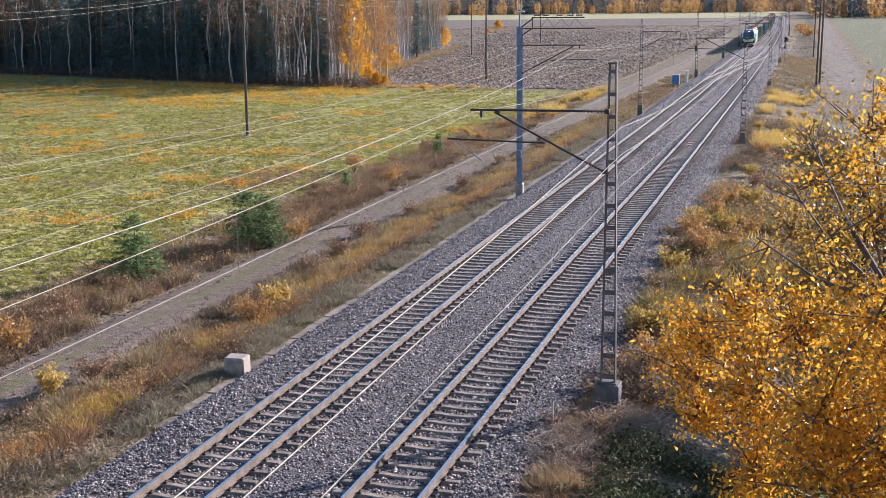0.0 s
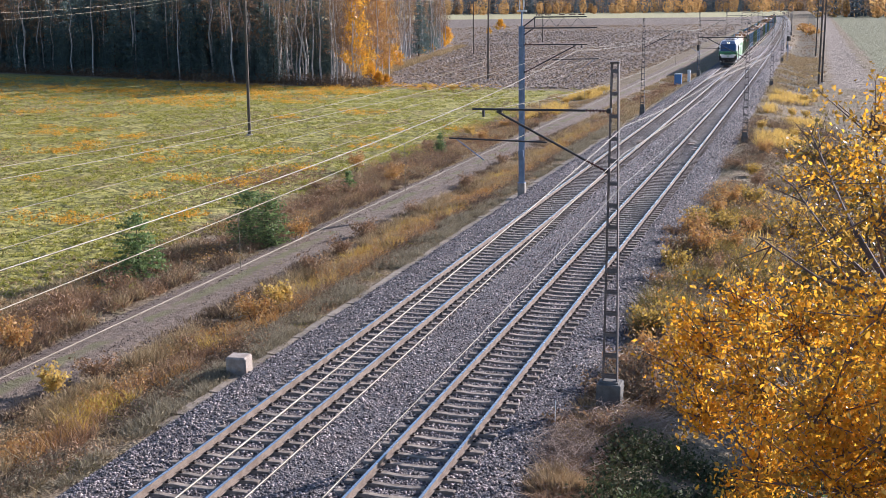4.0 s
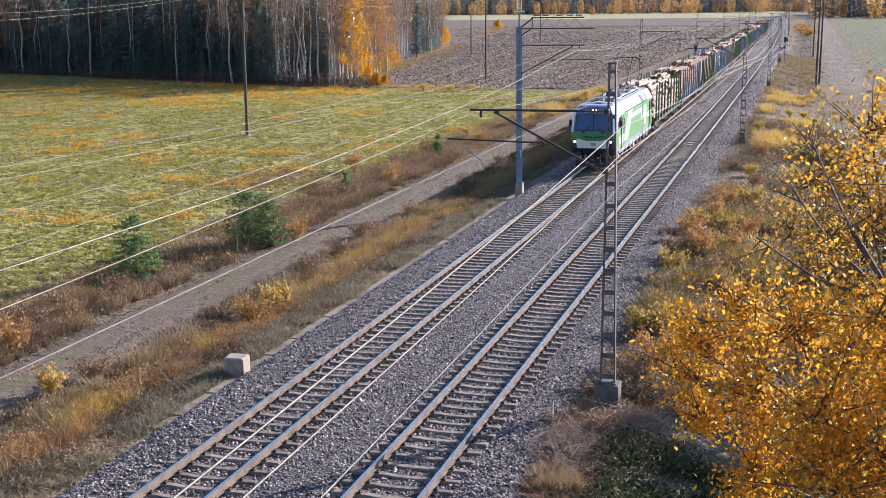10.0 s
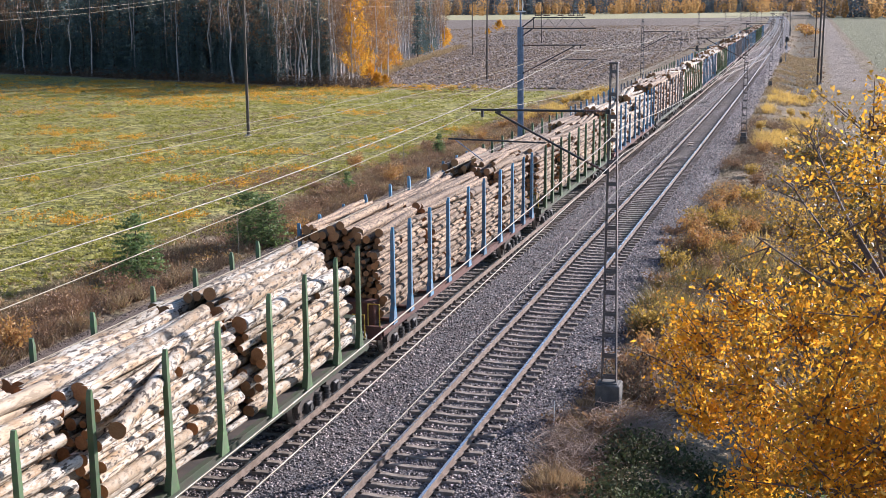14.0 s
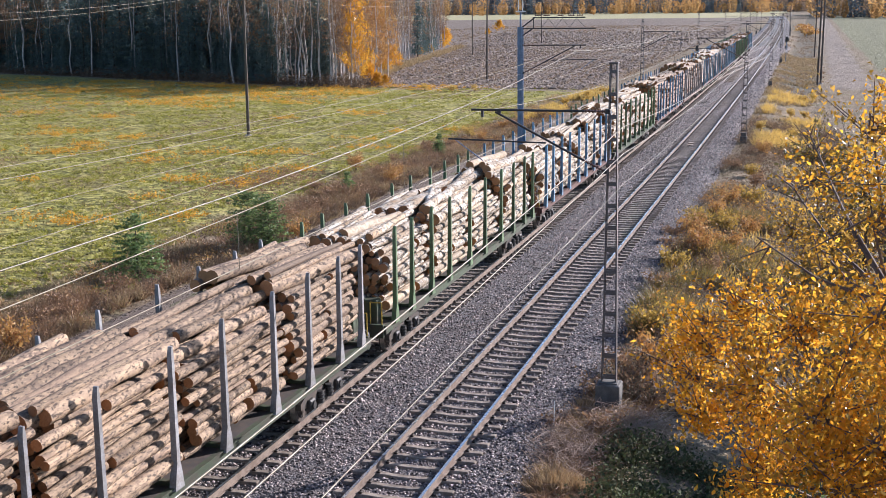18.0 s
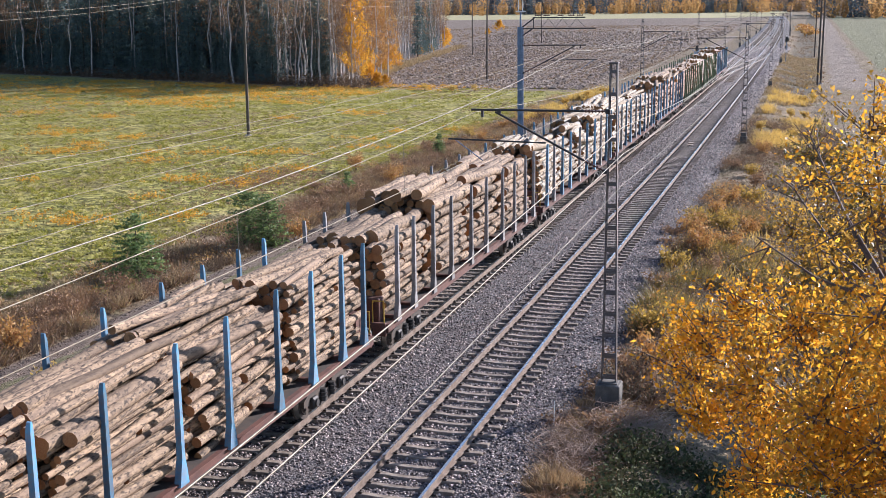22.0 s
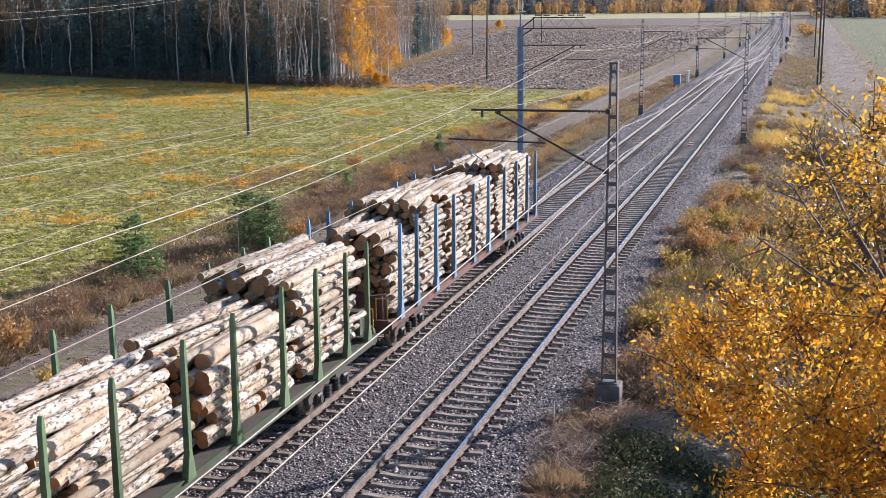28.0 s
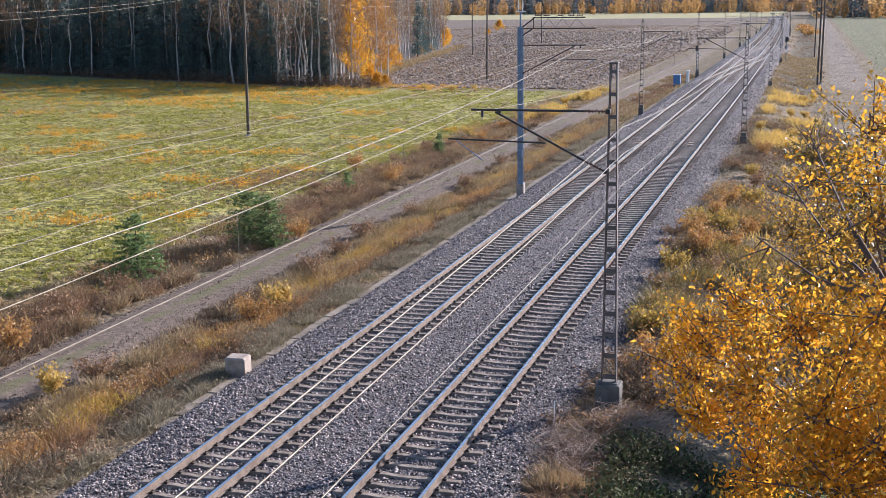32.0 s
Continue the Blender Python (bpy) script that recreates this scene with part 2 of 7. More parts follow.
M["leaf_brown"] = leaf_mat("leaf_brown", [(0.22, 0.125, 0.08), (0.34, 0.19, 0.10), (0.42, 0.26, 0.13), (0.17, 0.11, 0.075)], 0.7, 0.3)
M["leaf_yellowgreen"] = leaf_mat("leaf_yellowgreen", [(0.22, 0.17, 0.05), (0.46, 0.30, 0.07), (0.60, 0.38, 0.07)], 0.5, 0.5)
M["straw"] = leaf_mat("straw", [(0.26, 0.18, 0.10), (0.44, 0.32, 0.17), (0.58, 0.44, 0.24), (0.32, 0.20, 0.10), (0.20, 0.17, 0.08)], 0.8, 0.3)
M["straw_gold"] = leaf_mat("straw_gold", [(0.54, 0.36, 0.10), (0.72, 0.52, 0.15), (0.60, 0.37, 0.09), (0.36, 0.26, 0.10)], 0.75, 0.55)
M["grass"] = leaf_mat("grass", [(0.19, 0.19, 0.03), (0.38, 0.355, 0.06), (0.50, 0.43, 0.11)], 0.75, 0.5)
M["straw_grey"] = leaf_mat("straw_grey", [(0.22, 0.18, 0.12), (0.34, 0.28, 0.18), (0.44, 0.37, 0.24), (0.16, 0.13, 0.09)], 0.8, 0.3)
M["leaf_tan"] = leaf_mat("leaf_tan", [(0.30, 0.19, 0.10), (0.48, 0.32, 0.16), (0.58, 0.41, 0.21), (0.22, 0.14, 0.08)], 0.7, 0.3)
M["leaf_dark"] = leaf_mat("leaf_dark", [(0.10, 0.07, 0.05), (0.18, 0.115, 0.075), (0.26, 0.17, 0.10), (0.12, 0.10, 0.055)], 0.75, 0.25)
M["leaf_olive"] = leaf_mat("leaf_olive", [(0.15, 0.13, 0.05), (0.24, 0.19, 0.06), (0.36, 0.25, 0.06), (0.11, 0.10, 0.045)], 0.5, 0.35)
M["weed_gold"] = leaf_mat("weed_gold", [(0.52, 0.34, 0.07), (0.74, 0.52, 0.11), (0.58, 0.38, 0.08), (0.42, 0.28, 0.07)], 0.75, 0.45)
# undergrowth leaves, near-black so that the tree shade is in their colour
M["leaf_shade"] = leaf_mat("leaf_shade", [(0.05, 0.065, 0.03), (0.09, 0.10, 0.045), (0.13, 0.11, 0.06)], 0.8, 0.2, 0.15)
# far conifers, blued to carry the haze of distance
M["hazy_con"] = leaf_mat("hazy_con", [(0.09, 0.125, 0.16), (0.12, 0.155, 0.18), (0.16, 0.19, 0.19)], 0.8, 0.3)
M["far_brown"] = leaf_mat("far_brown", [(0.22, 0.17, 0.14), (0.32, 0.22, 0.14), (0.40, 0.27, 0.14)], 0.8, 0.4)
M["far_leaf"] = leaf_mat("far_leaf", [(0.46, 0.27, 0.11), (0.56, 0.34, 0.13), (0.64, 0.42, 0.18)], 0.8, 0.5)


def ground_material():
    m, n, l, b = nodes_of("ground_earth")
    tc = n.new("ShaderNodeTexCoord")
    vec = tc.outputs["Object"]
    sep = n.new("ShaderNodeSeparateXYZ")
    l.new(vec, sep.inputs[0])
    x, y = sep.outputs[0], sep.outputs[1]
    n1, n2, n3, n4 = (noise_tex(n, l, vec, s, 4.0) for s in (0.12, 0.5, 2.2, 9.0))
    wob = calc(n, l, "MULTIPLY", calc(n, l, "SUBTRACT", n2, 0.5), 5.0)
    wx, wy = calc(n, l, "ADD", x, wob), calc(n, l, "ADD", y, calc(n, l, "MULTIPLY", wob, 1.4))
    # dry verge
    verge = mix_col(n, l, ramp(n, l, n3, 0.3, 0.7), (0.22, 0.16, 0.105), (0.33, 0.25, 0.16))
    verge = mix_col(n, l, ramp(n, l, n4, 0.4, 0.7, 0, 0.7), verge, (0.085, 0.06, 0.035))
    verge = mix_col(n, l, ramp(n, l, n2, 0.5, 0.72, 0, 0.6), verge, (0.13, 0.125, 0.045))
    # mown field
    field = mix_col(n, l, ramp(n, l, n2, 0.3, 0.7), (0.34, 0.31, 0.07), (0.46, 0.385, 0.125))
    field = mix_col(n, l, ramp(n, l, n3, 0.42, 0.60, 0, 0.85), field, (0.115, 0.11, 0.035))
    field = mix_col(n, l, ramp(n, l, n1, 0.5, 0.7, 0, 0.55), field, (0.22, 0.155, 0.06))
    # ploughed stubble, furrows along y
    wv = n.new("ShaderNodeTexWave")
    wv.inputs["Scale"].default_value, wv.inputs["Distortion"].default_value, wv.inputs["Detail"].default_value = 0.22, 5.0, 3.0
    l.new(vec, wv.inputs["Vector"])
    plough = mix_col(n, l, ramp(n, l, n2, 0.3, 0.7), (0.32, 0.25, 0.20), (0.21, 0.165, 0.13))
    plough = mix_col(n, l, calc(n, l, "MULTIPLY", wv.outputs[1], 0.4), plough, (0.26, 0.20, 0.14))
    plough = mix_col(n, l, ramp(n, l, n3, 0.42, 0.62, 0, 0.85), plough, (0.085, 0.06, 0.05))
    pale = mix_col(n, l, n2, (0.46, 0.40, 0.22), (0.36, 0.33, 0.18))
    meadow = mix_col(n, l, n2, (0.18, 0.175, 0.095), (0.215, 0.20, 0.115))
    dirt = mix_col(n, l, ramp(n, l, n3, 0.3, 0.7), (0.31, 0.245, 0.19), (0.21, 0.165, 0.13))
    # the wood's front edge runs slanting off to the far side
    wy2 = calc(n, l, "ADD", wy, calc(n, l, "MULTIPLY", calc(n, l, "MINIMUM", calc(n, l, "ADD", x, 50.0), 0.0), 0.38))
    on_field = calc(n, l, "MULTIPLY", ramp(n, l, wx, -20.0, -17.0, 1, 0), ramp(n, l, wy2, 158.5, 161.5, 1, 0))
    on_plough = calc(n, l, "MULTIPLY", ramp(n, l, wx, -20.0, -15.0, 1, 0), ramp(n, l, wy2, 160.5, 164.5))
    on_pale = ramp(n, l, wy, 900.0, 960.0)
    on_pale = calc(n, l, "MULTIPLY", on_pale, ramp(n, l, wx, -20.0, -10.0, 1, 0))
    on_meadow = calc(n, l, "MULTIPLY", ramp(n, l, wx, 22.6, 24.0), ramp(n, l, wy, 200.0, 215.0))
    on_dirt = calc(n, l, "MULTIPLY", calc(n, l, "MULTIPLY", ramp(n, l, wx, 15.2, 16.0), ramp(n, l, wx, 20.4, 21.4, 1, 0)), ramp(n, l, wy, 162.0, 172.0))
    near_yard = calc(n, l, "MULTIPLY", calc(n, l, "MULTIPLY", ramp(n, l, wx, 7.5, 9.0), ramp(n, l, wy, 152.0, 160.0)), ramp(n, l, wx, 13.0, 14.0, 1, 0))
    col = mix_col(n, l, on_field, verge, field)
    col = mix_col(n, l, on_plough, col, plough)
    col = mix_col(n, l, on_pale, col, pale)
    col = mix_col(n, l, on_meadow, col, meadow)
    col = mix_col(n, l, near_yard, col, mix_col(n, l, ramp(n, l, n3, 0.3, 0.7), (0.16, 0.125, 0.085), (0.10, 0.085, 0.055)))
    col = mix_col(n, l, on_dirt, col, dirt)
    l.new(col, b.inputs["Base Color"])
    b.inputs["Roughness"].default_value, b.inputs["Specular IOR Level"].default_value = 0.95, 0.2
    h = calc(n, l, "ADD", calc(n, l, "ADD", calc(n, l, "MULTIPLY", n2, 2.2), n3), calc(n, l, "MULTIPLY", n4, 0.4))
    bump_to(n, l, b, h, 1.0, 0.35)
    return m


def ballast_material():
    m, n, l, b = nodes_of("ballast_bed")
    tc = n.new("ShaderNodeTexCoord")
    vec = tc.outputs["Object"]
    vo = n.new("ShaderNodeTexVoronoi")
    vo.inputs["Scale"].default_value = 17.0
    l.new(vec, vo.inputs["Vector"])
    sp = n.new("ShaderNodeSeparateColor")
    l.new(vo.outputs["Color"], sp.inputs[0])
    # bed colour goes near-black to paint shade in gaps between stones
    col = mix_col(n, l, sp.outputs[0], (0.02, 0.018, 0.02), (0.20, 0.175, 0.175))
    col = mix_col(n, l, ramp(n, l, noise_tex(n, l, vec, 0.9), 0.4, 0.7, 0, 0.5), col, (0.14, 0.10, 0.08))
    l.new(col, b.inputs["Base Color"])
    b.inputs["Roughness"].default_value = 0.9
    bump_to(n, l, b, calc(n, l, "SUBTRACT", 1.0, vo.outputs["Distance"]), 1.0, 0.05)
    return m


def road_material():
    m, n, l, b = nodes_of("gravel_road")
    tc = n.new("ShaderNodeTexCoord")
    vec = tc.outputs["Object"]
    sep = n.new("ShaderNodeSeparateXYZ")
    l.new(vec, sep.inputs[0])
    n2, n3, n4 = noise_tex(n, l, vec, 0.6, 4), noise_tex(n, l, vec, 3.0, 4), noise_tex(n, l, vec, 22.0, 3)
    col = mix_col(n, l, ramp(n, l, n3, 0.3, 0.7), (0.25, 0.18, 0.13), (0.13, 0.09, 0.064))
    col = mix_col(n, l, ramp(n, l, n4, 0.45, 0.75, 0, 0.6), col, (0.29, 0.22, 0.165))
    mid = calc(n, l, "ABSOLUTE", calc(n, l, "ADD", calc(n, l, "ADD", sep.outputs[0], 10.2), calc(n, l, "MULTIPLY", calc(n, l, "SUBTRACT", n2, 0.5), 1.4)))
    col = mix_col(n, l, calc(n, l, "MULTIPLY", ramp(n, l, mid, 0.15, 0.45, 1, 0), ramp(n, l, n2, 0.4, 0.6, 0, 0.8)), col, (0.15, 0.14, 0.05))
    l.new(col, b.inputs["Base Color"])
    b.inputs["Roughness"].default_value = 0.95
    bump_to(n, l, b, calc(n, l, "ADD", n3, calc(n, l, "MULTIPLY", n4, 0.6)), 1.0, 0.16)
    return m


M["ground"], M["ballast"], M["road"] = ground_material(), ballast_material(), road_material()


def lamp_material():
    m, n, l, b = nodes_of("headlight_glow")
    b.inputs["Base Color"].default_value = (0.9, 0.88, 0.8, 1)
    b.inputs["Emission Color"].default_value = (1.0, 0.9, 0.7, 1)
    b.inputs["Emission Strength"].default_value = 2.2
    return m


M["lamp"] = lamp_material()


# ======== mesh kit ========
class MB:
    """Collects vertices and faces of one mesh, with a material slot per face; lift raises what is added."""
    lift = 0.0

    def __init__(self):
        self.v, self.f, self.m, self.s = [], [], [], []

    def add(self, verts, faces, mi=0, smooth=False):
        o = len(self.v)
        self.v += [(p[0], p[1], p[2] + MB.lift) for p in verts]
        for f in faces:
            self.f.append([i + o for i in f])
            self.m.append(mi)
            self.s.append(smooth)

    def box(self, c, s, mi=0, ch=0.0, rot=None):
        """Box with centre c, size s and chamfered edges ch."""
        hx, hy, hz = s[0] / 2, s[1] / 2, s[2] / 2
        if ch <= 0:
            vs = [(a * hx, b * hy, d * hz) for d in (-1, 1) for b in (-1, 1) for a in (-1, 1)]
            fs = [(0, 2, 3, 1), (4, 5, 7, 6), (0, 1, 5, 4), (2, 6, 7, 3), (0, 4, 6, 2), (1, 3, 7, 5)]
        else:
            vs, fs, idx = [], [], {}
            for d in (-1, 1):
                for b in (-1, 1):
                    for a in (-1, 1):
                        for k in range(3):
                            q = [a * hx, b * hy, d * hz]
                            for j in range(3):
                                if j != k:
                                    q[j] -= (a, b, d)[j] * ch
                            idx[a, b, d, k] = len(vs)
                            vs.append(tuple(q))
            for k in range(3):
                i, j = [q for q in range(3) if q != k]
                for sgn in (-1, 1):
                    ring = []
                    for a, b in ((-1, -1), (1, -1), (1, 1), (-1, 1)):
                        t = [0, 0, 0]
                        t[k], t[i], t[j] = sgn, a, b
                        ring.append(idx[(*t, k)])
                    fs.append(ring if (sgn > 0) == (k != 1) else ring[::-1])
                for a in (-1, 1):
                    for b in (-1, 1):
                        e = []
                        for sgn in (-1, 1):
                            t = [0, 0, 0]
                            t[k], t[i], t[j] = sgn, a, b
                            e.append((idx[(*t, i)], idx[(*t, j)]))
                        q = [e[0][0], e[1][0], e[1][1], e[0][1]]
                        flip = (a * b > 0) == (k != 1)
                        fs.append(q if not flip else q[::-1])
            for d in (-1, 1):
                for b in (-1, 1):
                    for a in (-1, 1):
                        t = [idx[a, b, d, k] for k in range(3)]
                        fs.append(t if a * b * d > 0 else t[::-1])
        if rot is not None:
            vs = [rot @ Vector(p) for p in vs]
        self.add([(p[0] + c[0], p[1] + c[1], p[2] + c[2]) for p in vs], fs, mi)
        return self

    def tube(self, p0, p1, r0, r1=None, n=10, mi=0, caps=True, cap_mi=None, smooth=True):
        p0, p1 = Vector(p0), Vector(p1)
        r1 = r0 if r1 is None else r1
        w = (p1 - p0).normalized()
        u = w.orthogonal().normalized()
        t = w.cross(u)
        vs = []
        for p, r in ((p0, r0), (p1, r1)):
            vs += [p + (u * math.cos(2 * math.pi * i / n) + t * math.sin(2 * math.pi * i / n)) * r for i in range(n)]
        self.add(vs, [(i, (i + 1) % n, n + (i + 1) % n, n + i) for i in range(n)], mi, smooth)
        if caps:
            cm = mi if cap_mi is None else cap_mi
            self.add(vs, [tuple(range(n))[::-1], tuple(range(n, 2 * n))], cm)
        return self

    def path(self, pts, r, n=6, mi=0):
        for a, b in zip(pts, pts[1:]):
            self.tube(a, b, r, r, n, mi)
        return self

    def loft(self, rings, mi=0, closed=True, caps=True, smooth=False):
        k = len(rings[0])
        vs = [p for r in rings for p in r]
        fs = []
        for j in range(len(rings) - 1):
            for i in range(k if closed else k - 1):
                fs.append((j * k + i, j * k + (i + 1) % k, (j + 1) * k + (i + 1) % k, (j + 1) * k + i))
        self.add(vs, fs, mi, smooth)
        if caps and closed:
            self.add(vs, [tuple(range(k))[::-1], tuple(range((len(rings) - 1) * k, len(rings) * k))], mi)
        return self

    def slab(self, pts, off, mi=0):
        """A flat polygon pts given thickness by the offset off."""
        a = [Vector(p) for p in pts]
        b = [p + Vector(off) for p in a]
        k = len(a)
        self.add(a + b, [tuple(range(k))[::-1], tuple(range(k, 2 * k))] + [(i, (i + 1) % k, k + (i + 1) % k, k + i) for i in range(k)], mi)
        return self

    def mesh(self, name, mats):
        me = bpy.data.meshes.new(name)
        me.from_pydata(self.v, [], self.f)
        for k in mats:
            me.materials.append(M[k])
        me.polygons.foreach_set("material_index", self.m)
        me.polygons.foreach_set("use_smooth", self.s)
        me.update()
        return me


def part(name, mb, mats, parent, label="", m=None):
    """One mesh object under a thing or part; mb may be a ready mesh."""
    me = mb if isinstance(mb, bpy.types.Mesh) else mb.mesh(name, mats if isinstance(mats, (list, tuple)) else [mats])
    ob = new(name, me)
    ob.parent = parent
    if m is not None:
        ob.matrix_basis = m
    if label:
        tagged(ob, label)
    return ob


def thing(name, label, category, m=None, group="", kind=""):
    ob = new(name)
    ob.empty_display_size = 0.3
    if m is not None:
        ob.matrix_basis = m
    return tagged(ob, label, category, group, kind)


def quads_mesh(name, verts, mats, k=4):
    """A fast mesh of separate k-gons from an (n, k, 3) array."""
    verts = np.asarray(verts, dtype=np.float32)
    n = len(verts)
    me = bpy.data.meshes.new(name)
    me.vertices.add(n * k)
    me.vertices.foreach_set("co", verts.reshape(-1))
    me.loops.add(n * k)
    me.loops.foreach_set("vertex_index", np.arange(n * k, dtype=np.int32))
    me.polygons.add(n)
    me.polygons.foreach_set("loop_start", np.arange(0, n * k, k, dtype=np.int32))
    me.polygons.foreach_set("loop_total", np.full(n, k, dtype=np.int32))
    me.materials.append(M[mats])
    me.update(calc_edges=True)
    return me


def leaves_at(cen, size, rng, flat=0.0, aspect=0.6):
    """Leaf quads (rhombs) round the centres cen; size: mean length."""
    n = len(cen)
    d = rng.normal(size=(n, 3))
    d[:, 2] *= 1 - flat
    d /= np.linalg.norm(d, axis=1)[:, None] + 1e-9
    e = np.cross(d, rng.normal(size=(n, 3)))
    e /= np.linalg.norm(e, axis=1)[:, None] + 1e-9
    s = (size * rng.uniform(0.6, 1.35, n))[:, None]
    w = s * aspect * 0.5
    mid = cen + d * s * 0.45
    return np.stack([cen - d * s * 0.5, mid - d * s * 0.4 + e * w, cen + d * s * 0.5, mid - d * s * 0.4 - e * w], axis=1)


def pointed_leaves(cen, size, rng, droop=0.35):
    """Pointed oval leaves that hang a little and curl along their length, as six-sided faces."""
    n = len(cen)
    d = rng.normal(size=(n, 3))
    d[:, 2] -= droop
    d /= np.linalg.norm(d, axis=1)[:, None] + 1e-9
    e = np.cross(d, rng.normal(size=(n, 3)))
    e /= np.linalg.norm(e, axis=1)[:, None] + 1e-9
    up = np.cross(d, e)
    s = (size * rng.uniform(0.55, 1.3, n))[:, None]
    w, b = s * rng.uniform(0.2, 0.3, n)[:, None], s * rng.uniform(-0.14, 0.14, n)[:, None]
    q = lambda f, g, k: cen + d * s * (f - 0.5) + e * w * g + up * b * k
    return np.stack([q(0, 0, -1), q(0.3, 0.95, 0.6), q(0.65, 0.75, 0.7), q(1, 0, -1), q(0.65, -0.75, 0.7), q(0.3, -0.95, 0.6)], axis=1)


# ======== ground, road, ballast ========
def bend(y):
    """Sideways drift of the line, which swings gently away in the distance."""
    return -2.167e-5 * max(min(y, 900) - 60, 0) ** 2


PROFILE = [(-5000, -1.2), (-20, -1.2), (-16, -1.38), (-13.6, -1.12), (-12.6, -1.07), (-7.9, -1.07), (-7.0, -1.18), (-5.2, -0.9), (-3.9, -0.78),
           (6.9, -0.6), (7.6, -0.36), (9.2, -0.34), (10.6, -0.75), (12.5, -1.25), (25, -1.1), (5000, -1.2)]


def profile_z(x):
    for (x0, z0), (x1, z1) in zip(PROFILE, PROFILE[1:]):
        if x <= x1:
            return z0 + (z1 - z0) * (x - x0) / (x1 - x0)
    return -1.2


def ground_z(x, y):
    # the Gaussian dip is added so low sun leaves a dark spot
    z = profile_z(x - bend(y)) - 1.0 * math.exp(-((x + 7.3) / 0.75) ** 2 - ((y - 70.6) / 2.0) ** 2)
    if -3.5 < x < 7.4 or -12.9 < x < -7.6:
        return z
    return z + 0.12 * noise.noise((x * 0.35, y * 0.35, 0)) + 0.05 * noise.noise((x * 1.3, y * 1.3, 3))


def spread(lo, hi, fine_lo, fine_hi, step, grow=1.28):
    a = list(np.arange(fine_lo, fine_hi + 0.01, step))
    s = step
    while a[-1] < hi:
        s *= grow
        a.append(min(hi, a[-1] + s))
    s = step
    while a[0] > lo:
        s *= grow
        a.insert(0, max(lo, a[0] - s))
    return a


def make_ground():
    xs, ys = spread(-4500, 4500, -34, 22, 0.7), spread(-900, 4500, 10, 130, 1.4)
    verts = [(x + bend(y), y, ground_z(x, y)) for y in ys for x in xs]
    k = len(xs)
    faces = [(j * k + i, j * k + i + 1, (j + 1) * k + i + 1, (j + 1) * k + i) for j in range(len(ys) - 1) for i in range(k - 1)]
    me = bpy.data.meshes.new("ground")
    me.from_pydata(verts, [], faces)
    me.materials.append(M["ground"])
    for p in me.polygons:
        p.use_smooth = True
    tagged(new("ground", me), "flat farmland with mown green field, dry verges and ploughed strip", "ground", kind="structure")


def strip(name, cols, y0, y1, step, m, label, category):
    """A long sheet along the line from cross-section columns (x, z)."""
    ys = list(np.arange(y0, y1 + 0.01, step))
    verts = [(x + bend(y), y, z + (0.02 * noise.noise((x * 2, y * 0.8, 1)) if 0 < i < len(cols) - 1 else 0)) for y in ys for i, (x, z) in enumerate(cols)]
    k = len(cols)
    faces = [(j * k + i, j * k + i + 1, (j + 1) * k + i + 1, (j + 1) * k + i) for j in range(len(ys) - 1) for i in range(k - 1)]
    me = bpy.data.meshes.new(name)
    me.from_pydata(verts, [], faces)
    me.materials.append(M[m])
    for p in me.polygons:
        p.use_smooth = True
    return tagged(new(name, me), label, category, kind="structure")


def ballast_z(x):
    if x < -2.35:
        return -0.212 - min(1.0, (-2.35 - x) / 1.15) * 0.56
    if x > 6.8:
        return -0.212 - min(1.0, (x - 6.8) / 1.05) * 0.34
    if 1.4 < x < 3.05:
        return -0.212 - 0.06 * math.sin((x - 1.4) / 1.65 * math.pi)
    return -0.25 if min(abs(x), abs(x - 4.446)) < 1.28 else -0.21


make_ground()
strip("road", [(-12.1, -1.12), (-11.6, -1.0), (-11.2, -0.97), (-10.7, -0.99), (-10.2, -0.955), (-9.7, -0.99), (-9.1, -0.97), (-8.8, -1.0), (-8.4, -1.12)], -60, 420, 2.0, "road",
      "narrow gravel service road with wheel ruts beside the railway", "road")
strip("ballast", [(x, ballast_z(x) if -3.45 < x < 7.9 else -0.9) for x in (-3.75, -3.4, -2.9, -2.35, -1.4, -1.25, 1.25, 1.4, 2.2, 3.05, 3.2, 5.7, 5.85, 6.8, 7.4, 7.85, 8.2)], -60, 900, 3.0, "ballast",
      "bed of crushed granite ballast under the two tracks, gap shade in its colour", "ballast")


# ======== tracks ========
SP = 4.446
RAIL = [(-0.036, 0.0), (0.036, 0.0), (0.036, -0.035), (0.012, -0.05), (0.012, -0.14), (0.07, -0.158), (0.07, -0.172), (-0.07, -0.172), (-0.07, -0.158), (-0.012, -0.14), (-0.012, -0.05), (-0.036, -0.035)]


def rail_mesh(name, line):
    """Rail along a list of (x, y) points."""
    mb = MB()
    k = len(RAIL)
    mb.loft([[(x + px, y, pz) for px, pz in RAIL[::-1]] for x, y in line], 0, True, True)
    mb.m = [1 if (i < (len(line) - 1) * k and (k - 1 - i % k) == 1 - 0) or (i < (len(line) - 1) * k and i % k == k - 2) else 0 for i in range(len(mb.f))]
    return mb.mesh(name, ["rail_side", "rail_top"])


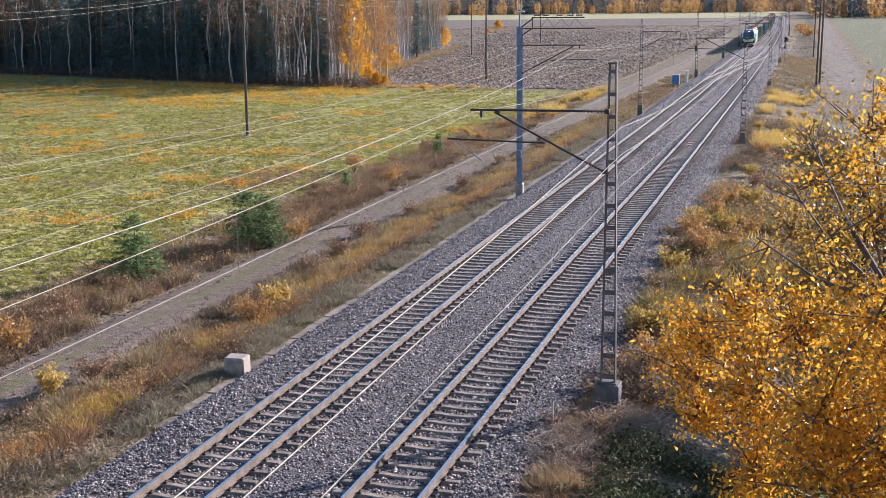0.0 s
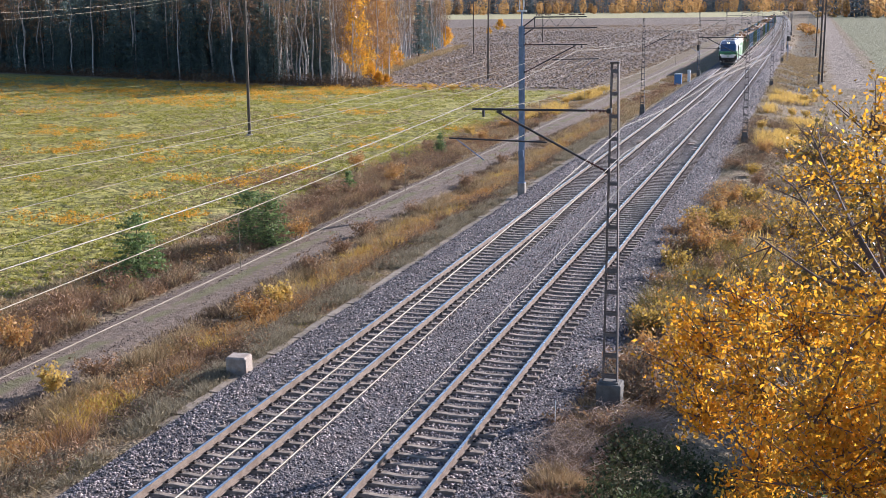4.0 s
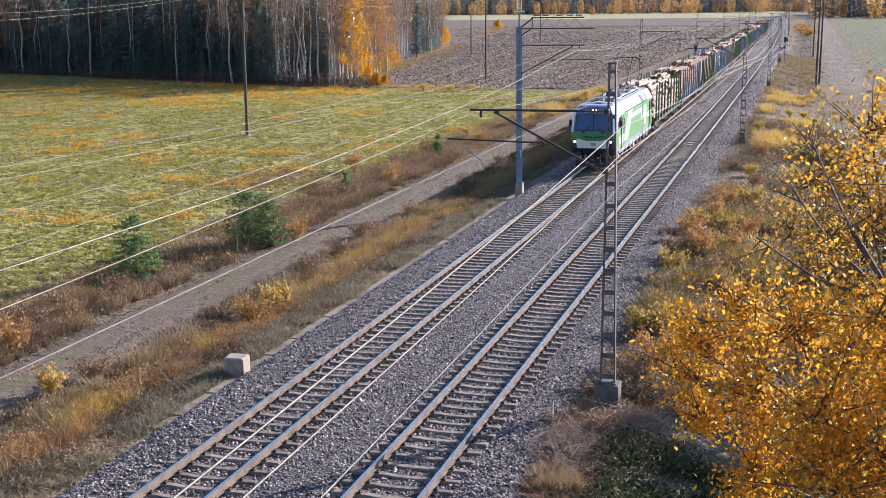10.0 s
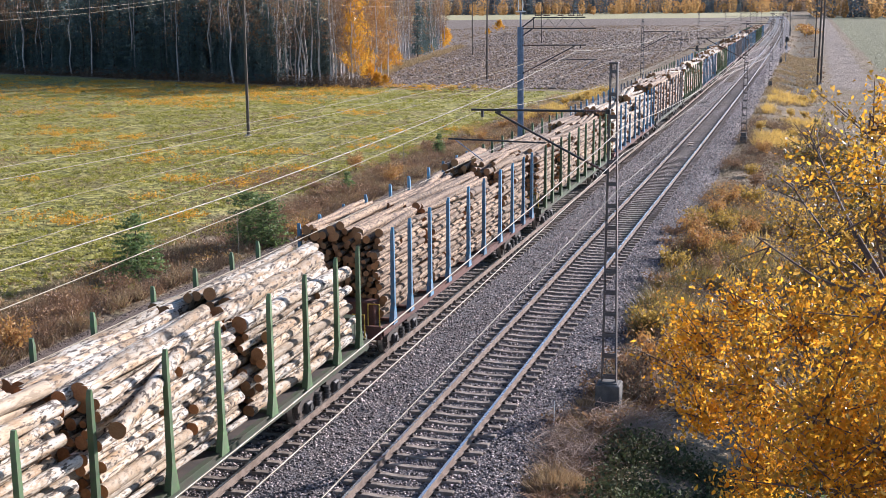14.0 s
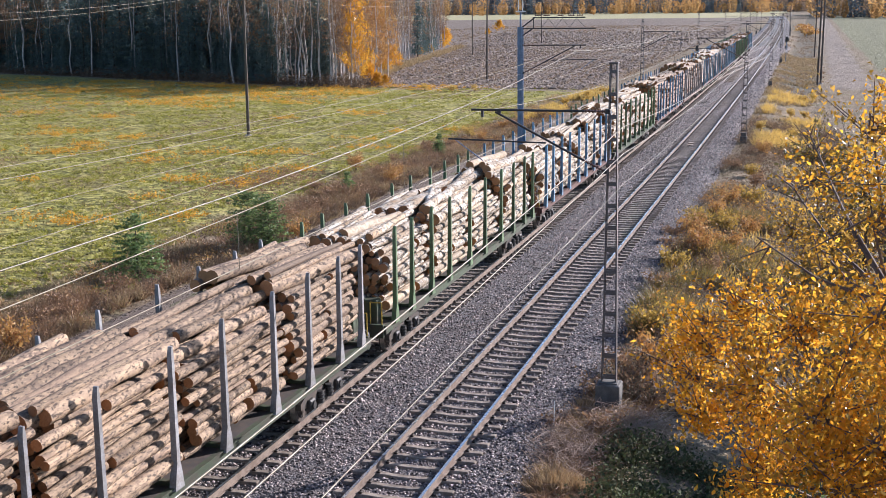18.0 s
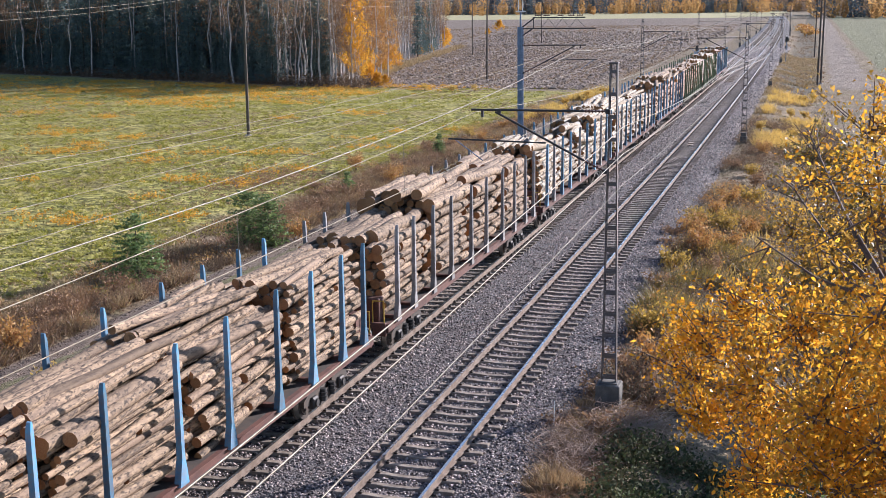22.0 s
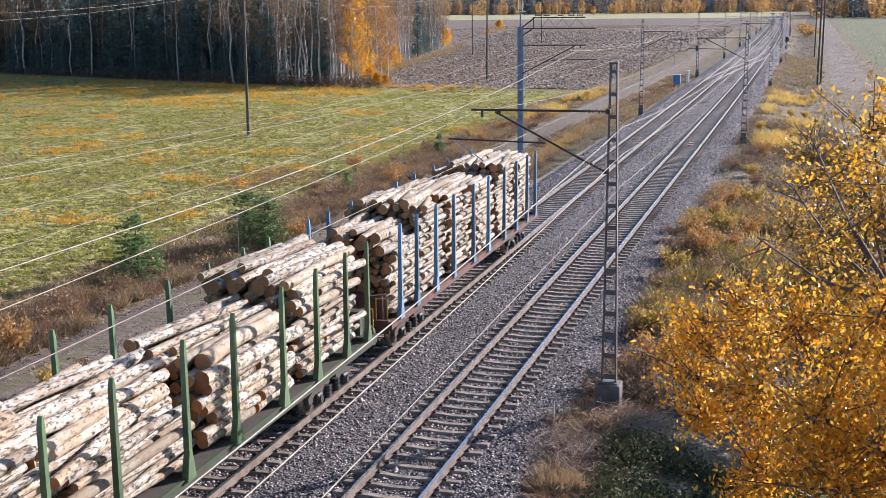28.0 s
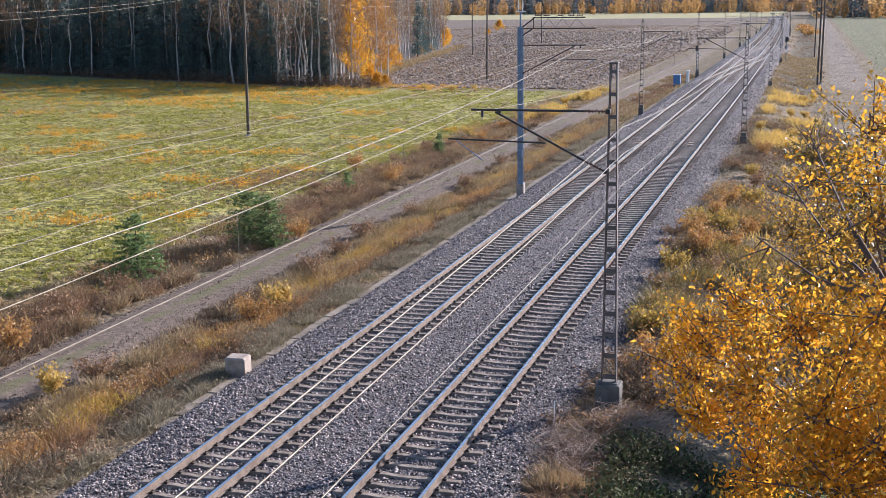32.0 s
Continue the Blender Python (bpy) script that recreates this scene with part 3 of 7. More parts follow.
def sleeper_mesh():
    mb = MB()
    prof = [(-0.15, -0.36), (0.15, -0.36), (0.085, -0.183), (0.068, -0.172), (-0.068, -0.172), (-0.085, -0.183)]
    mb.loft([[(x, py, pz - d) for py, pz in prof] for x, d in ((-1.3, 0.012), (-1.27, 0), (-0.5, 0), (-0.3, 0.02), (0.3, 0.02), (0.5, 0), (1.27, 0), (1.3, 0.012))])
    for sx in (-1, 1):
        for o in (-0.125, 0.125):
            mb.box((sx * 0.7975 + o, 0, -0.15), (0.09, 0.13, 0.05), 1, 0.012)
            mb.tube((sx * 0.7975 + o, 0, -0.15), (sx * 0.7975 + o, 0, -0.095), 0.022, 0.018, 6, 1)
    return mb.mesh("sleeper", ["sleeper", "fastener"])


SLEEPER = sleeper_mesh()


def make_track(xc, label):
    tr = thing("railway_track", label, "railway track", kind="structure")
    ys = [-60, 0, 60] + list(range(75, 900, 15))
    for s in (-1, 1):
        part("rail", rail_mesh("rail", [(xc + s * 0.7975 + bend(y), y) for y in ys]), None, tr, "worn steel rail with a polished running surface")
    rnd = random.Random(int(xc * 10) + 3)
    far = MB()
    for i in range(1300):
        y = -30 + 0.61 * i
        pos = pose(xc + bend(y) + rnd.uniform(-0.012, 0.012), y + rnd.uniform(-0.012, 0.012), rnd.uniform(-0.006, 0.004), 0, 0, rnd.uniform(-0.5, 0.5))
        if 15.5 < y < 198:
            part("sleeper", SLEEPER, None, tr, "", pos)
        else:
            far.box((xc + bend(y), y, -0.26), (2.6, 0.19, 0.17))
    tagged(part("sleepers", far, ["sleeper"], tr, "concrete sleepers further along the track"), kind="stuff")
    return tr


# ---- overhead masts ----
def lattice_mast(m, side, group="lattice masts beside the track", arm=True, big=False):
    """Riveted mast of two channels; side: +1 stands right of its track, arm reaches to -x, -1 the other way."""
    t = thing("catenary_mast", "dark steel lattice mast with cantilever on a concrete foundation", "mast", m, group)
    fo = MB().box((0, 0, -0.12), (0.64, 0.6, 1.15), 0, 0.025) if big else MB().box((0, 0, -0.32), (0.5, 0.46, 1.0), 0, 0.025)
    fo.box((0, 0, 0.47), (0.5, 0.4, 0.05), 0, 0.015) if big else fo.box((0, 0, 0.3), (0.42, 0.26, 0.34), 0, 0.02)
    part("foundation", fo, ["foundation"], t, "weathered concrete foundation block with shade in its dark colour")
    for s in (-1, 1):
        ch = MB()
        b, tp = Vector((s * 0.205, 0, 0.45)), Vector((s * 0.10, 0, 8.9))
        w = 0.035 * s
        ring = lambda p: [(p.x - w, -0.08, p.z), (p.x, -0.08, p.z), (p.x, 0.08, p.z), (p.x - w, 0.08, p.z), (p.x - w, 0.07, p.z), (p.x - w * 0.3, 0.07, p.z), (p.x - w * 0.3, -0.07, p.z), (p.x - w, -0.07, p.z)]
        ch.loft([ring(b), ring(tp)])
        part("channel", ch, ["mast_rust"], t)
    for i in range(15):
        z = 0.62 + i * 0.575
        hw = 0.205 - 0.105 * (z - 0.45) / 8.45
        for y in (-0.085, 0.085):
            part("batten", MB().box((0, y, z), (2 * hw - 0.02, 0.012, 0.085), 0, 0.003), ["mast_rust"], t)
    part("cap", MB().box((0, 0, 8.88), (0.24, 0.18, 0.05), 0, 0.01), ["mast_rust"], t)
    if arm:
        cantilever(t, -side, 0.0)
    return t


def insulator(parent, a, b, n=7, r=0.055):
    a, b = Vector(a), Vector(b)
    mb = MB().tube(a, b, 0.022, 0.022, 8)
    for i in range(n):
        c = a.lerp(b, (i + 0.5) / n)
        d = (b - a).normalized() * 0.018
        mb.tube(c - d, c + d, r, r * 0.6, 12)
    return part("insulator", mb, ["insulator"], parent, "brown ribbed porcelain insulator")


def cantilever(t, s, dz):
    """Hinged cantilever reaching to s * x: top tube, brace, registration arm and steady arm."""
    zt, zb = 7.66 + dz, 6.12 + dz
    part("top_tube", MB().tube((s * 0.75, 0, zt), (s * 3.75, 0, zt), 0.03), ["dark_steel"], t)
    insulator(t, (s * 0.15, 0, zt), (s * 0.75, 0, zt))
    part("brace", MB().tube((s * 0.75, 0, zb + 0.27), (s * 3.1, 0, zt - 0.05), 0.03), ["dark_steel"], t)
    insulator(t, (s * 0.2, 0, zb), (s * 0.75, 0, zb + 0.27))
    part("registration_arm", MB().tube((s * 1.75, 0, zb + 0.70), (s * 4.4, 0, zb + 0.76), 0.022), ["dark_steel"], t)
    part("steady_arm", MB().tube((s * 4.2, 0, zb + 0.74), (s * 3.45, 0, zb + 0.2), 0.014), ["galv"], t)
    part("clamp", MB().box((s * 3.45, 0, zt - 0.1), (0.06, 0.08, 0.2), 0, 0.01), ["dark_steel"], t)
    part("clamp", MB().box((s * 3.0, 0, zt - 0.03), (0.1, 0.09, 0.12), 0, 0.015), ["dark_steel"], t)
    part("bracket", MB().box((s * 0.13, 0, zt), (0.12, 0.2, 0.12), 0, 0.015), ["dark_steel"], t)
    part("bracket", MB().box((s * 0.18, 0, zb), (0.12, 0.2, 0.12), 0, 0.015), ["dark_steel"], t)


def beam_mast(m):
    """Galvanised H-beam mast with a switch frame on top."""
    t = thing("catenary_mast", "galvanised steel beam mast with switch gear on a concrete foot", "mast", m)
    part("foundation", MB().box((0.02, 0, -0.3), (0.42, 0.5, 0.95), 0, 0.04), ["concrete"], t)
    hb = MB()
    for y in (-0.11, 0.11):
        hb.box((0, y, 4.55), (0.3, 0.022, 9.1), 0, 0.003)
    hb.box((0, 0, 4.55), (0.018, 0.2, 9.1), 0)
    part("beam", hb, ["galv"], t)
    part("foot_plate", MB().box((0, 0, 0.19), (0.42, 0.4, 0.04), 0, 0.006), ["galv"], t)
    part("post", MB().tube((0.0, 0, 9.05), (0.0, 0, 10.0), 0.05, 0.05, 10), ["galv"], t)
    ringp = [(0.24 * math.cos(a), 0, 10.35 + 0.36 * math.sin(a)) for a in [radians(d) for d in range(-90, 271, 30)]]
    part("horn_ring", MB().path(ringp, 0.022), ["dark_steel"], t)
    part("switch", MB().box((0, 0, 9.95), (0.55, 0.12, 0.08), 0, 0.01).tube((-0.12, 0, 9.9), (-0.12, 0, 10.7), 0.03).tube((0.12, 0, 9.9), (0.12, 0, 10.7), 0.03), ["white_paint"], t, "pale switch insulators on a crossbar")
    part("lower_boom", MB().box((2.15, 0, 9.0), (4.3, 0.07, 0.07), 0, 0.008), ["dark_steel"], t)
    part("upper_boom", MB().box((2.2, 0, 9.6), (3.0, 0.07, 0.07), 0, 0.008).tube((0.0, 0, 9.0), (0.8, 0, 9.6), 0.04).tube((0.75, 0, 9.0), (0.75, 0, 9.6), 0.03), ["dark_steel"], t)
    part("lattice", MB().path([(1.2, 0, 9.05), (1.6, 0, 9.55), (2.0, 0, 9.05), (2.4, 0, 9.55), (2.8, 0, 9.05), (3.2, 0, 9.55), (3.7, 0, 9.05)], 0.012), ["dark_steel"], t)
    for x in (1.0, 1.5, 2.3, 2.9, 3.4):
        insulator(t, (x - 0.18, 0, 9.72), (x + 0.18, 0, 9.72), 4, 0.05)
    part("knee", MB().tube((0.1, 0, 8.6), (0.7, 0, 9.0), 0.035), ["dark_steel"], t)
    cantilever(t, 1, 0.42)
    part("control_box", MB().box((0, -0.17, 1.9), (0.28, 0.16, 0.42), 0, 0.02), ["galv"], t, "grey motor drive box")
    part("control_rod", MB().tube((0.1, -0.16, 2.1), (0.1, -0.16, 9.0), 0.016), ["galv"], t)
    return t


def wood_pole(x, y, h, r=0.15, arm=True):
    t = thing("power_pole", "weathered wooden power line pole with a crossarm", "pole", pose(x, y, -1.25, 0, 0.4, 0), "power line poles over the fields")
    part("pole", MB().tube((0, 0, 0), (0, 0, h), r, r * 0.7, 12), ["pole_wood"], t)
    if arm:
        part("crossarm", MB().box((0, 0, h - 0.6), (3.0, 0.12, 0.14), 0, 0.01), ["pole_wood"], t)
        for dx in (-1.35, 0, 1.35):
            insulator(t, (dx, 0, h - 0.52), (dx, 0, h - 0.25), 3, 0.05)
    part("mound", MB().tube((0, 0, -0.1), (0, 0, 0.18), 0.5, 0.25, 10), ["concrete"], t, "stones heaped round the pole's foot")
    return t


def wire(spans, r, m="wire", label="thin bare overhead wire strung along the track"):
    """Wire through the supports (x, y, z), sagging between them: spans of (x, y, z, sag to the next)."""
    pts = []
    for (x0, y0, z0, sg), (x1, y1, z1, _) in zip(spans, spans[1:]):
        k = 18
        for i in range(k):
            f = i / k
            pts.append((x0 + (x1 - x0) * f, y0 + (y1 - y0) * f, z0 + (z1 - z0) * f - 4 * sg * f * (1 - f)))
    pts.append(spans[-1][:3])
    mb = MB()
    n = 6
    mb.loft([[(x + r * math.cos(2 * math.pi * j / n), y, z + r * math.sin(2 * math.pi * j / n)) for j in range(n)] for x, y, z in pts], 0, True, True, True)
    return tagged(new("overhead_wire", mb.mesh("overhead_wire", [m])), label, "wire", "overhead wires")


def make_overhead():
    right = [-34.0, 30.4, 94.8, 157.8, 221.0, 284.0, 347.0, 410.0, 473.0, 536.0]
    left = [3.0, 66.9, 120.6, 184.0, 247.0, 310.0, 373.0, 436.0, 499.0]
    for i, y in enumerate(right[1:]):
        lattice_mast(pose(8.08 + bend(y), y, -0.02), 1, big=i == 0)
    for i, y in enumerate(left[1:]):
        if i == 0:
            beam_mast(pose(-3.0, y, 0))
        else:
            lattice_mast(pose(-3.25 + bend(y), y, -0.1), -1)
    lb = "taut copper contact wire above the track"
    ms = "sagging messenger wire above the track"
    rt, lf = right, left
    wire([(SP + 0.1 * (-1) ** i + bend(y), y, 6.34, 0.0) for i, y in enumerate(rt)], 0.0078, "wire_dull", label=lb)
    wire([(SP + bend(y), y, 7.58, 0.75 if i else 0.55) for i, y in enumerate(rt)], 0.0078, "wire_dull", label=ms)
    wire([(0.15 * (-1) ** i + bend(y), y, 6.45, 0.0) for i, y in enumerate(lf)], 0.007, "wire_dull", label=lb)
    wire([(bend(y), y, 8.0, 0.62) for i, y in enumerate(lf)], 0.0078, "wire_dull", label=ms)
    # line lifted out towards the beam mast
    wire([(0.1, -10.0, 6.4, 0.08), (0.15, 25.0, 6.1, 0.12), (0.2, 52.0, 6.88, 0.0), (0.2, 66.9, 7.75, 0.4), (0.0, 120.6, 7.6, 0.5), (bend(184), 184, 7.6, 0.5), (bend(247), 247, 7.6, 0.5)], 0.015, label="bright lifted contact wire leading to the beam mast")
    # conductors on the masts
    wire([(-3.0 + bend(y), y, 7.95, 0.95) for y in lf], 0.0078, "wire_dull")
    wire([(-3.0 + bend(y), y, 6.45, 0.25) for y in lf], 0.0078, "wire_dull")
    for dz, sg, r in ((7.25, 0.66, 0.0105), (6.55, 0.42, 0.0095), (5.75, 0.32, 0.0085)):
        wire([(8.33 + bend(y), y, dz, sg) for y in rt], r)
    # droppers of the near catenaries
    for xw, sup, za, zb, sg, ys in ((SP, (30.4, 94.8), 7.58, 6.34, 0.75, (38, 46, 54, 62, 70, 78, 86)), (0.0, (66.9, 120.6), 8.0, 6.45, 0.62, (75, 84, 94, 104, 113)), (SP, (-34.0, 30.4), 7.58, 6.34, 0.55, (16.5, 24.5))):
        for y in ys:
            f = (y - sup[0]) / (sup[1] - sup[0])
            tagged(new("dropper_wire", MB().tube((xw + bend(y), y, zb), (xw + bend(y), y, za - 4 * sg * f * (1 - f)), 0.006, None, 5).mesh("dropper_wire", ["wire"])), "short vertical dropper between contact and messenger wire", "wire", "dropper wires")
    # power line over the field
    for x, y, h in ((-36.5, 99.8, 13.6), (-35.7, 182.1, 13.6), (-63.3, 272.4, 12.5), (-66, 360, 12.5), (-38.0, 17.0, 13.6), (13.65, 173.8, 13), (14.1, 179.0, 13), (13.2, 262, 12.5)):
        wood_pole(x, y, h)
    for dx, dz in ((-1.35, 0.0), (1.35, 0.55)):
        wire([(-38 + dx, 17, 11.9 + dz, 2.3), (-36.5 + dx, 99.8, 11.9 + dz, 1.6), (-35.7 + dx, 182.1, 11.9 + dz, 1.5), (-63.3 + dx, 272.4, 11.0, 1.2), (-66 + dx, 360, 11.0, 1.0)], 0.010, "wire_dull", label="thin bare conductor of the field power line")


# ---- trackside fittings ----
def make_trackside():
    blk = thing("foundation_block", "pale weathered concrete foundation block with shade in its dark colour without its mast", "concrete block", pose(-3.62, 31.9, -0.78, 0, 0, 3))
    part("block", MB().box((0, 0, 0.32), (0.66, 0.6, 0.64), 0, 0.05), ["old_concrete"], blk)
    kerb = thing("cable_trough", "row of low concrete cable trough covers along the ballast", "cable trough", kind="structure")
    rnd = random.Random(4)
    slab = MB().box((0, 0, 0), (0.4, 0.97, 0.09), 0, 0.015).mesh("cover", ["trough"])
    for i in range(72):
        y = 27.5 + i
        part("cover", slab, None, kerb, "", pose(-3.52 + bend(y) + rnd.uniform(-0.03, 0.03), y, -0.755 + rnd.uniform(-0.02, 0.02), rnd.uniform(-1, 1), rnd.uniform(-3, 3), rnd.uniform(-1.5, 1.5)))
    for x, y, s, h, k in ((-4.6, 165.5, 0.95, 1.5, "cab_blue"), (-3.9, 173.0, 0.35, 1.6, "white_paint")):
        cb = thing("relay_cabinet", "blue metal trackside cabinet" if k == "cab_blue" else "white metal trackside cabinet", "cabinet", pose(x, y, -0.9))
        part("body", MB().box((0, 0, h / 2 + 0.12), (s, 0.7, h), 0, 0.03), [k], cb)
        part("roof", MB().box((0, 0, h + 0.16), (s + 0.12, 0.82, 0.08), 0, 0.02), ["white_paint"], cb)
        part("plinth", MB().box((0, 0, 0.05), (s + 0.05, 0.75, 0.2), 0, 0.02), ["concrete"], cb)
        part("door", MB().box((0, -0.36, h / 2 + 0.14), (s * 0.86, 0.025, h * 0.88), 0, 0.01), [k], cb)
    # low dwarf posts and boards in the four-foot
    for xc, y in ((0.35, 92.0), (4.35, 91.5), (5.0, 88.0), (0.9, 98.0)):
        t = thing("track_balise", "pair of small sandy boards fixed between the rails", "balise", pose(xc, y, -0.2), "track balises")
        for o in (-0.55, 0.55):
            part("plate", MB().box((0, o, 0.06), (0.42, 0.4, 0.06), 0, 0.015), ["cut_twig"], t)
        part("bracket", MB().box((0, 0, 0.0), (0.12, 1.62, 0.06), 0, 0.01), ["dark_steel"], t)
    st = thing("marker_stick", "thin pale survey stick standing in the ballast", "marker", pose(6.95, 28.6, -0.75))
    part("stick", MB().tube((0, 0, 0), (0.02, 0.03, 1.15), 0.014, 0.012, 8), ["white_paint"], st)
    part("peg", MB().tube((0, 0, -0.1), (0, 0, 0.1), 0.03, 0.02, 8), ["pole_wood"], st)
    # signal frames further up the line
    for x, y, h in ((-4.4, 196.0, 3.6), (8.9, 222.0, 4.2)):
        t = thing("signal_post", "grey trackside signal post with dark head", "signal", pose(x + bend(y), y, -0.8), "signals")
        part("post", MB().tube((0, 0, 0), (0, 0, h), 0.06), ["galv"], t)
        part("head", MB().box((0, -0.05, h + 0.35), (0.4, 0.2, 0.9), 0, 0.06), ["black"], t)
        part("ladder", MB().tube((0.2, 0.1, 0), (0.2, 0.1, h), 0.015).tube((0.2, 0.35, 0), (0.2, 0.35, h), 0.015), ["galv"], t)


def make_crossover():
    """Rails of the crossover between the tracks, and of the siding beyond."""
    t = thing("crossover_track", "polished steel rails of a crossover between both tracks", "railway track", kind="structure")
    for s in (-1, 1):
        line = []
        for i in range(25):
            f = i / 24
            y = 160 + 92 * f
            w = f * f * (3 - 2 * f)
            line.append((s * 0.7975 + SP * w + bend(y), y))
        part("rail", rail_mesh("rail", line), None, t)
        line = []
        for i in range(20):
            f = i / 19
            y = 265 + 120 * f
            line.append((s * 0.7975 - 4.5 * min(1, f * 1.3) ** 2 + bend(y), y))
        part("rail", rail_mesh("rail", line), None, t)
    sl = MB()
    for i in range(118):
        y = 166 + 0.61 * i
        sl.box((SP / 2 + bend(y), y + 0.3, -0.27), (3.0, 0.18, 0.17))
    tagged(part("sleepers", sl, ["sleeper"], t, "long concrete sleepers under the crossover"), kind="stuff")


make_track(0.0, "main line track with steel rails on concrete sleepers")
make_track(SP, "second main line track with steel rails on concrete sleepers")
make_crossover()
make_overhead()
make_trackside()


# ======== locomotive ========
LOCO_L = 18.2


def loco_outline(z, w, yf, wf):
    L = LOCO_L
    a = [(wf, yf), (w * 0.955, yf + 0.26), (w, yf + 0.8), (w, L - yf - 0.8), (w * 0.955, L - yf - 0.26), (wf, L - yf)]
    return [(x, y, z) for x, y in a] + [(-x, y, z) for x, y in a[::-1]]


def wheelset(parent, y, r, name="wheelset"):
    mb = MB().tube((-0.85, 0, 0), (0.85, 0, 0), 0.09, 0.09, 12, 0)
    for s in (-1, 1):
        mb.tube((s * 0.73, 0, 0), (s * 0.865, 0, 0), r, r - 0.006, 28, 1, True, 0)
        mb.tube((s * 0.70, 0, 0), (s * 0.73, 0, 0), r + 0.03, r + 0.03, 28, 0)
        mb.tube((s * 0.86, 0, 0), (s * 0.885, 0, 0), r * 0.78, r * 0.72, 24, 0)
        mb.tube((s * 0.88, 0, 0), (s * 0.93, 0, 0), 0.15, 0.13, 12, 0)
        for k in range(4):
            a = k * math.pi / 2
            mb.box((s * 0.888, 0.3 * r / 0.46 * math.cos(a), 0.3 * r / 0.46 * math.sin(a)), (0.012, 0.07, 0.07), 0, 0.01)
    ob = part(name, mb, ["wheel", "tread"], parent, "steel wheelset with bright treads", pose(0, y, r))
    return ob


def bogie(parent, yc, base, r, mats=("under", "dark_steel")):
    f = MB()
    for s in (-1, 1):
        f.loft([[(s * 1.0 + q, y, z) for q, z in ((-0.07, z0), (0.07, z0), (0.07, z1), (-0.07, z1))] for y, z0, z1 in
                ((-base / 2 - 0.55, r + 0.0, r + 0.16), (-base / 2 - 0.3, r - 0.02, r + 0.26), (-base / 2 + 0.5, r - 0.02, r + 0.26), (-0.4, r - 0.26, r + 0.08), (0.4, r - 0.26, r + 0.08), (base / 2 - 0.5, r - 0.02, r + 0.26), (base / 2 + 0.3, r - 0.02, r + 0.26), (base / 2 + 0.55, r, r + 0.16))])
    f.box((0, 0, r + 0.05), (2.0, 0.5, 0.22), 0, 0.03)
    part("bogie_frame", f, [mats[0]], parent, "", pose(0, yc, 0))
    for s in (-1, 1):
        for k in (-1, 1):
            part("axle_box", MB().box((0, 0, 0), (0.2, 0.34, 0.3), 0, 0.04).tube((s * 0.1, 0, 0), (s * 0.14, 0, 0), 0.11, 0.1, 12), [mats[1]], parent, "", pose(s * 1.08, yc + k * base / 2, r))
            part("spring", MB().tube((0, 0, -0.16), (0, 0, 0.16), 0.1, 0.1, 10).tube((0, 0, -0.05), (0, 0, -0.02), 0.13, 0.13, 10).tube((0, 0, 0.05), (0, 0, 0.08), 0.13, 0.13, 10), [mats[1]], parent, "", pose(s * 1.1, yc + k * 0.3, r + 0.02))
    return [wheelset(parent, yc - base / 2, r), wheelset(parent, yc + base / 2, r)]


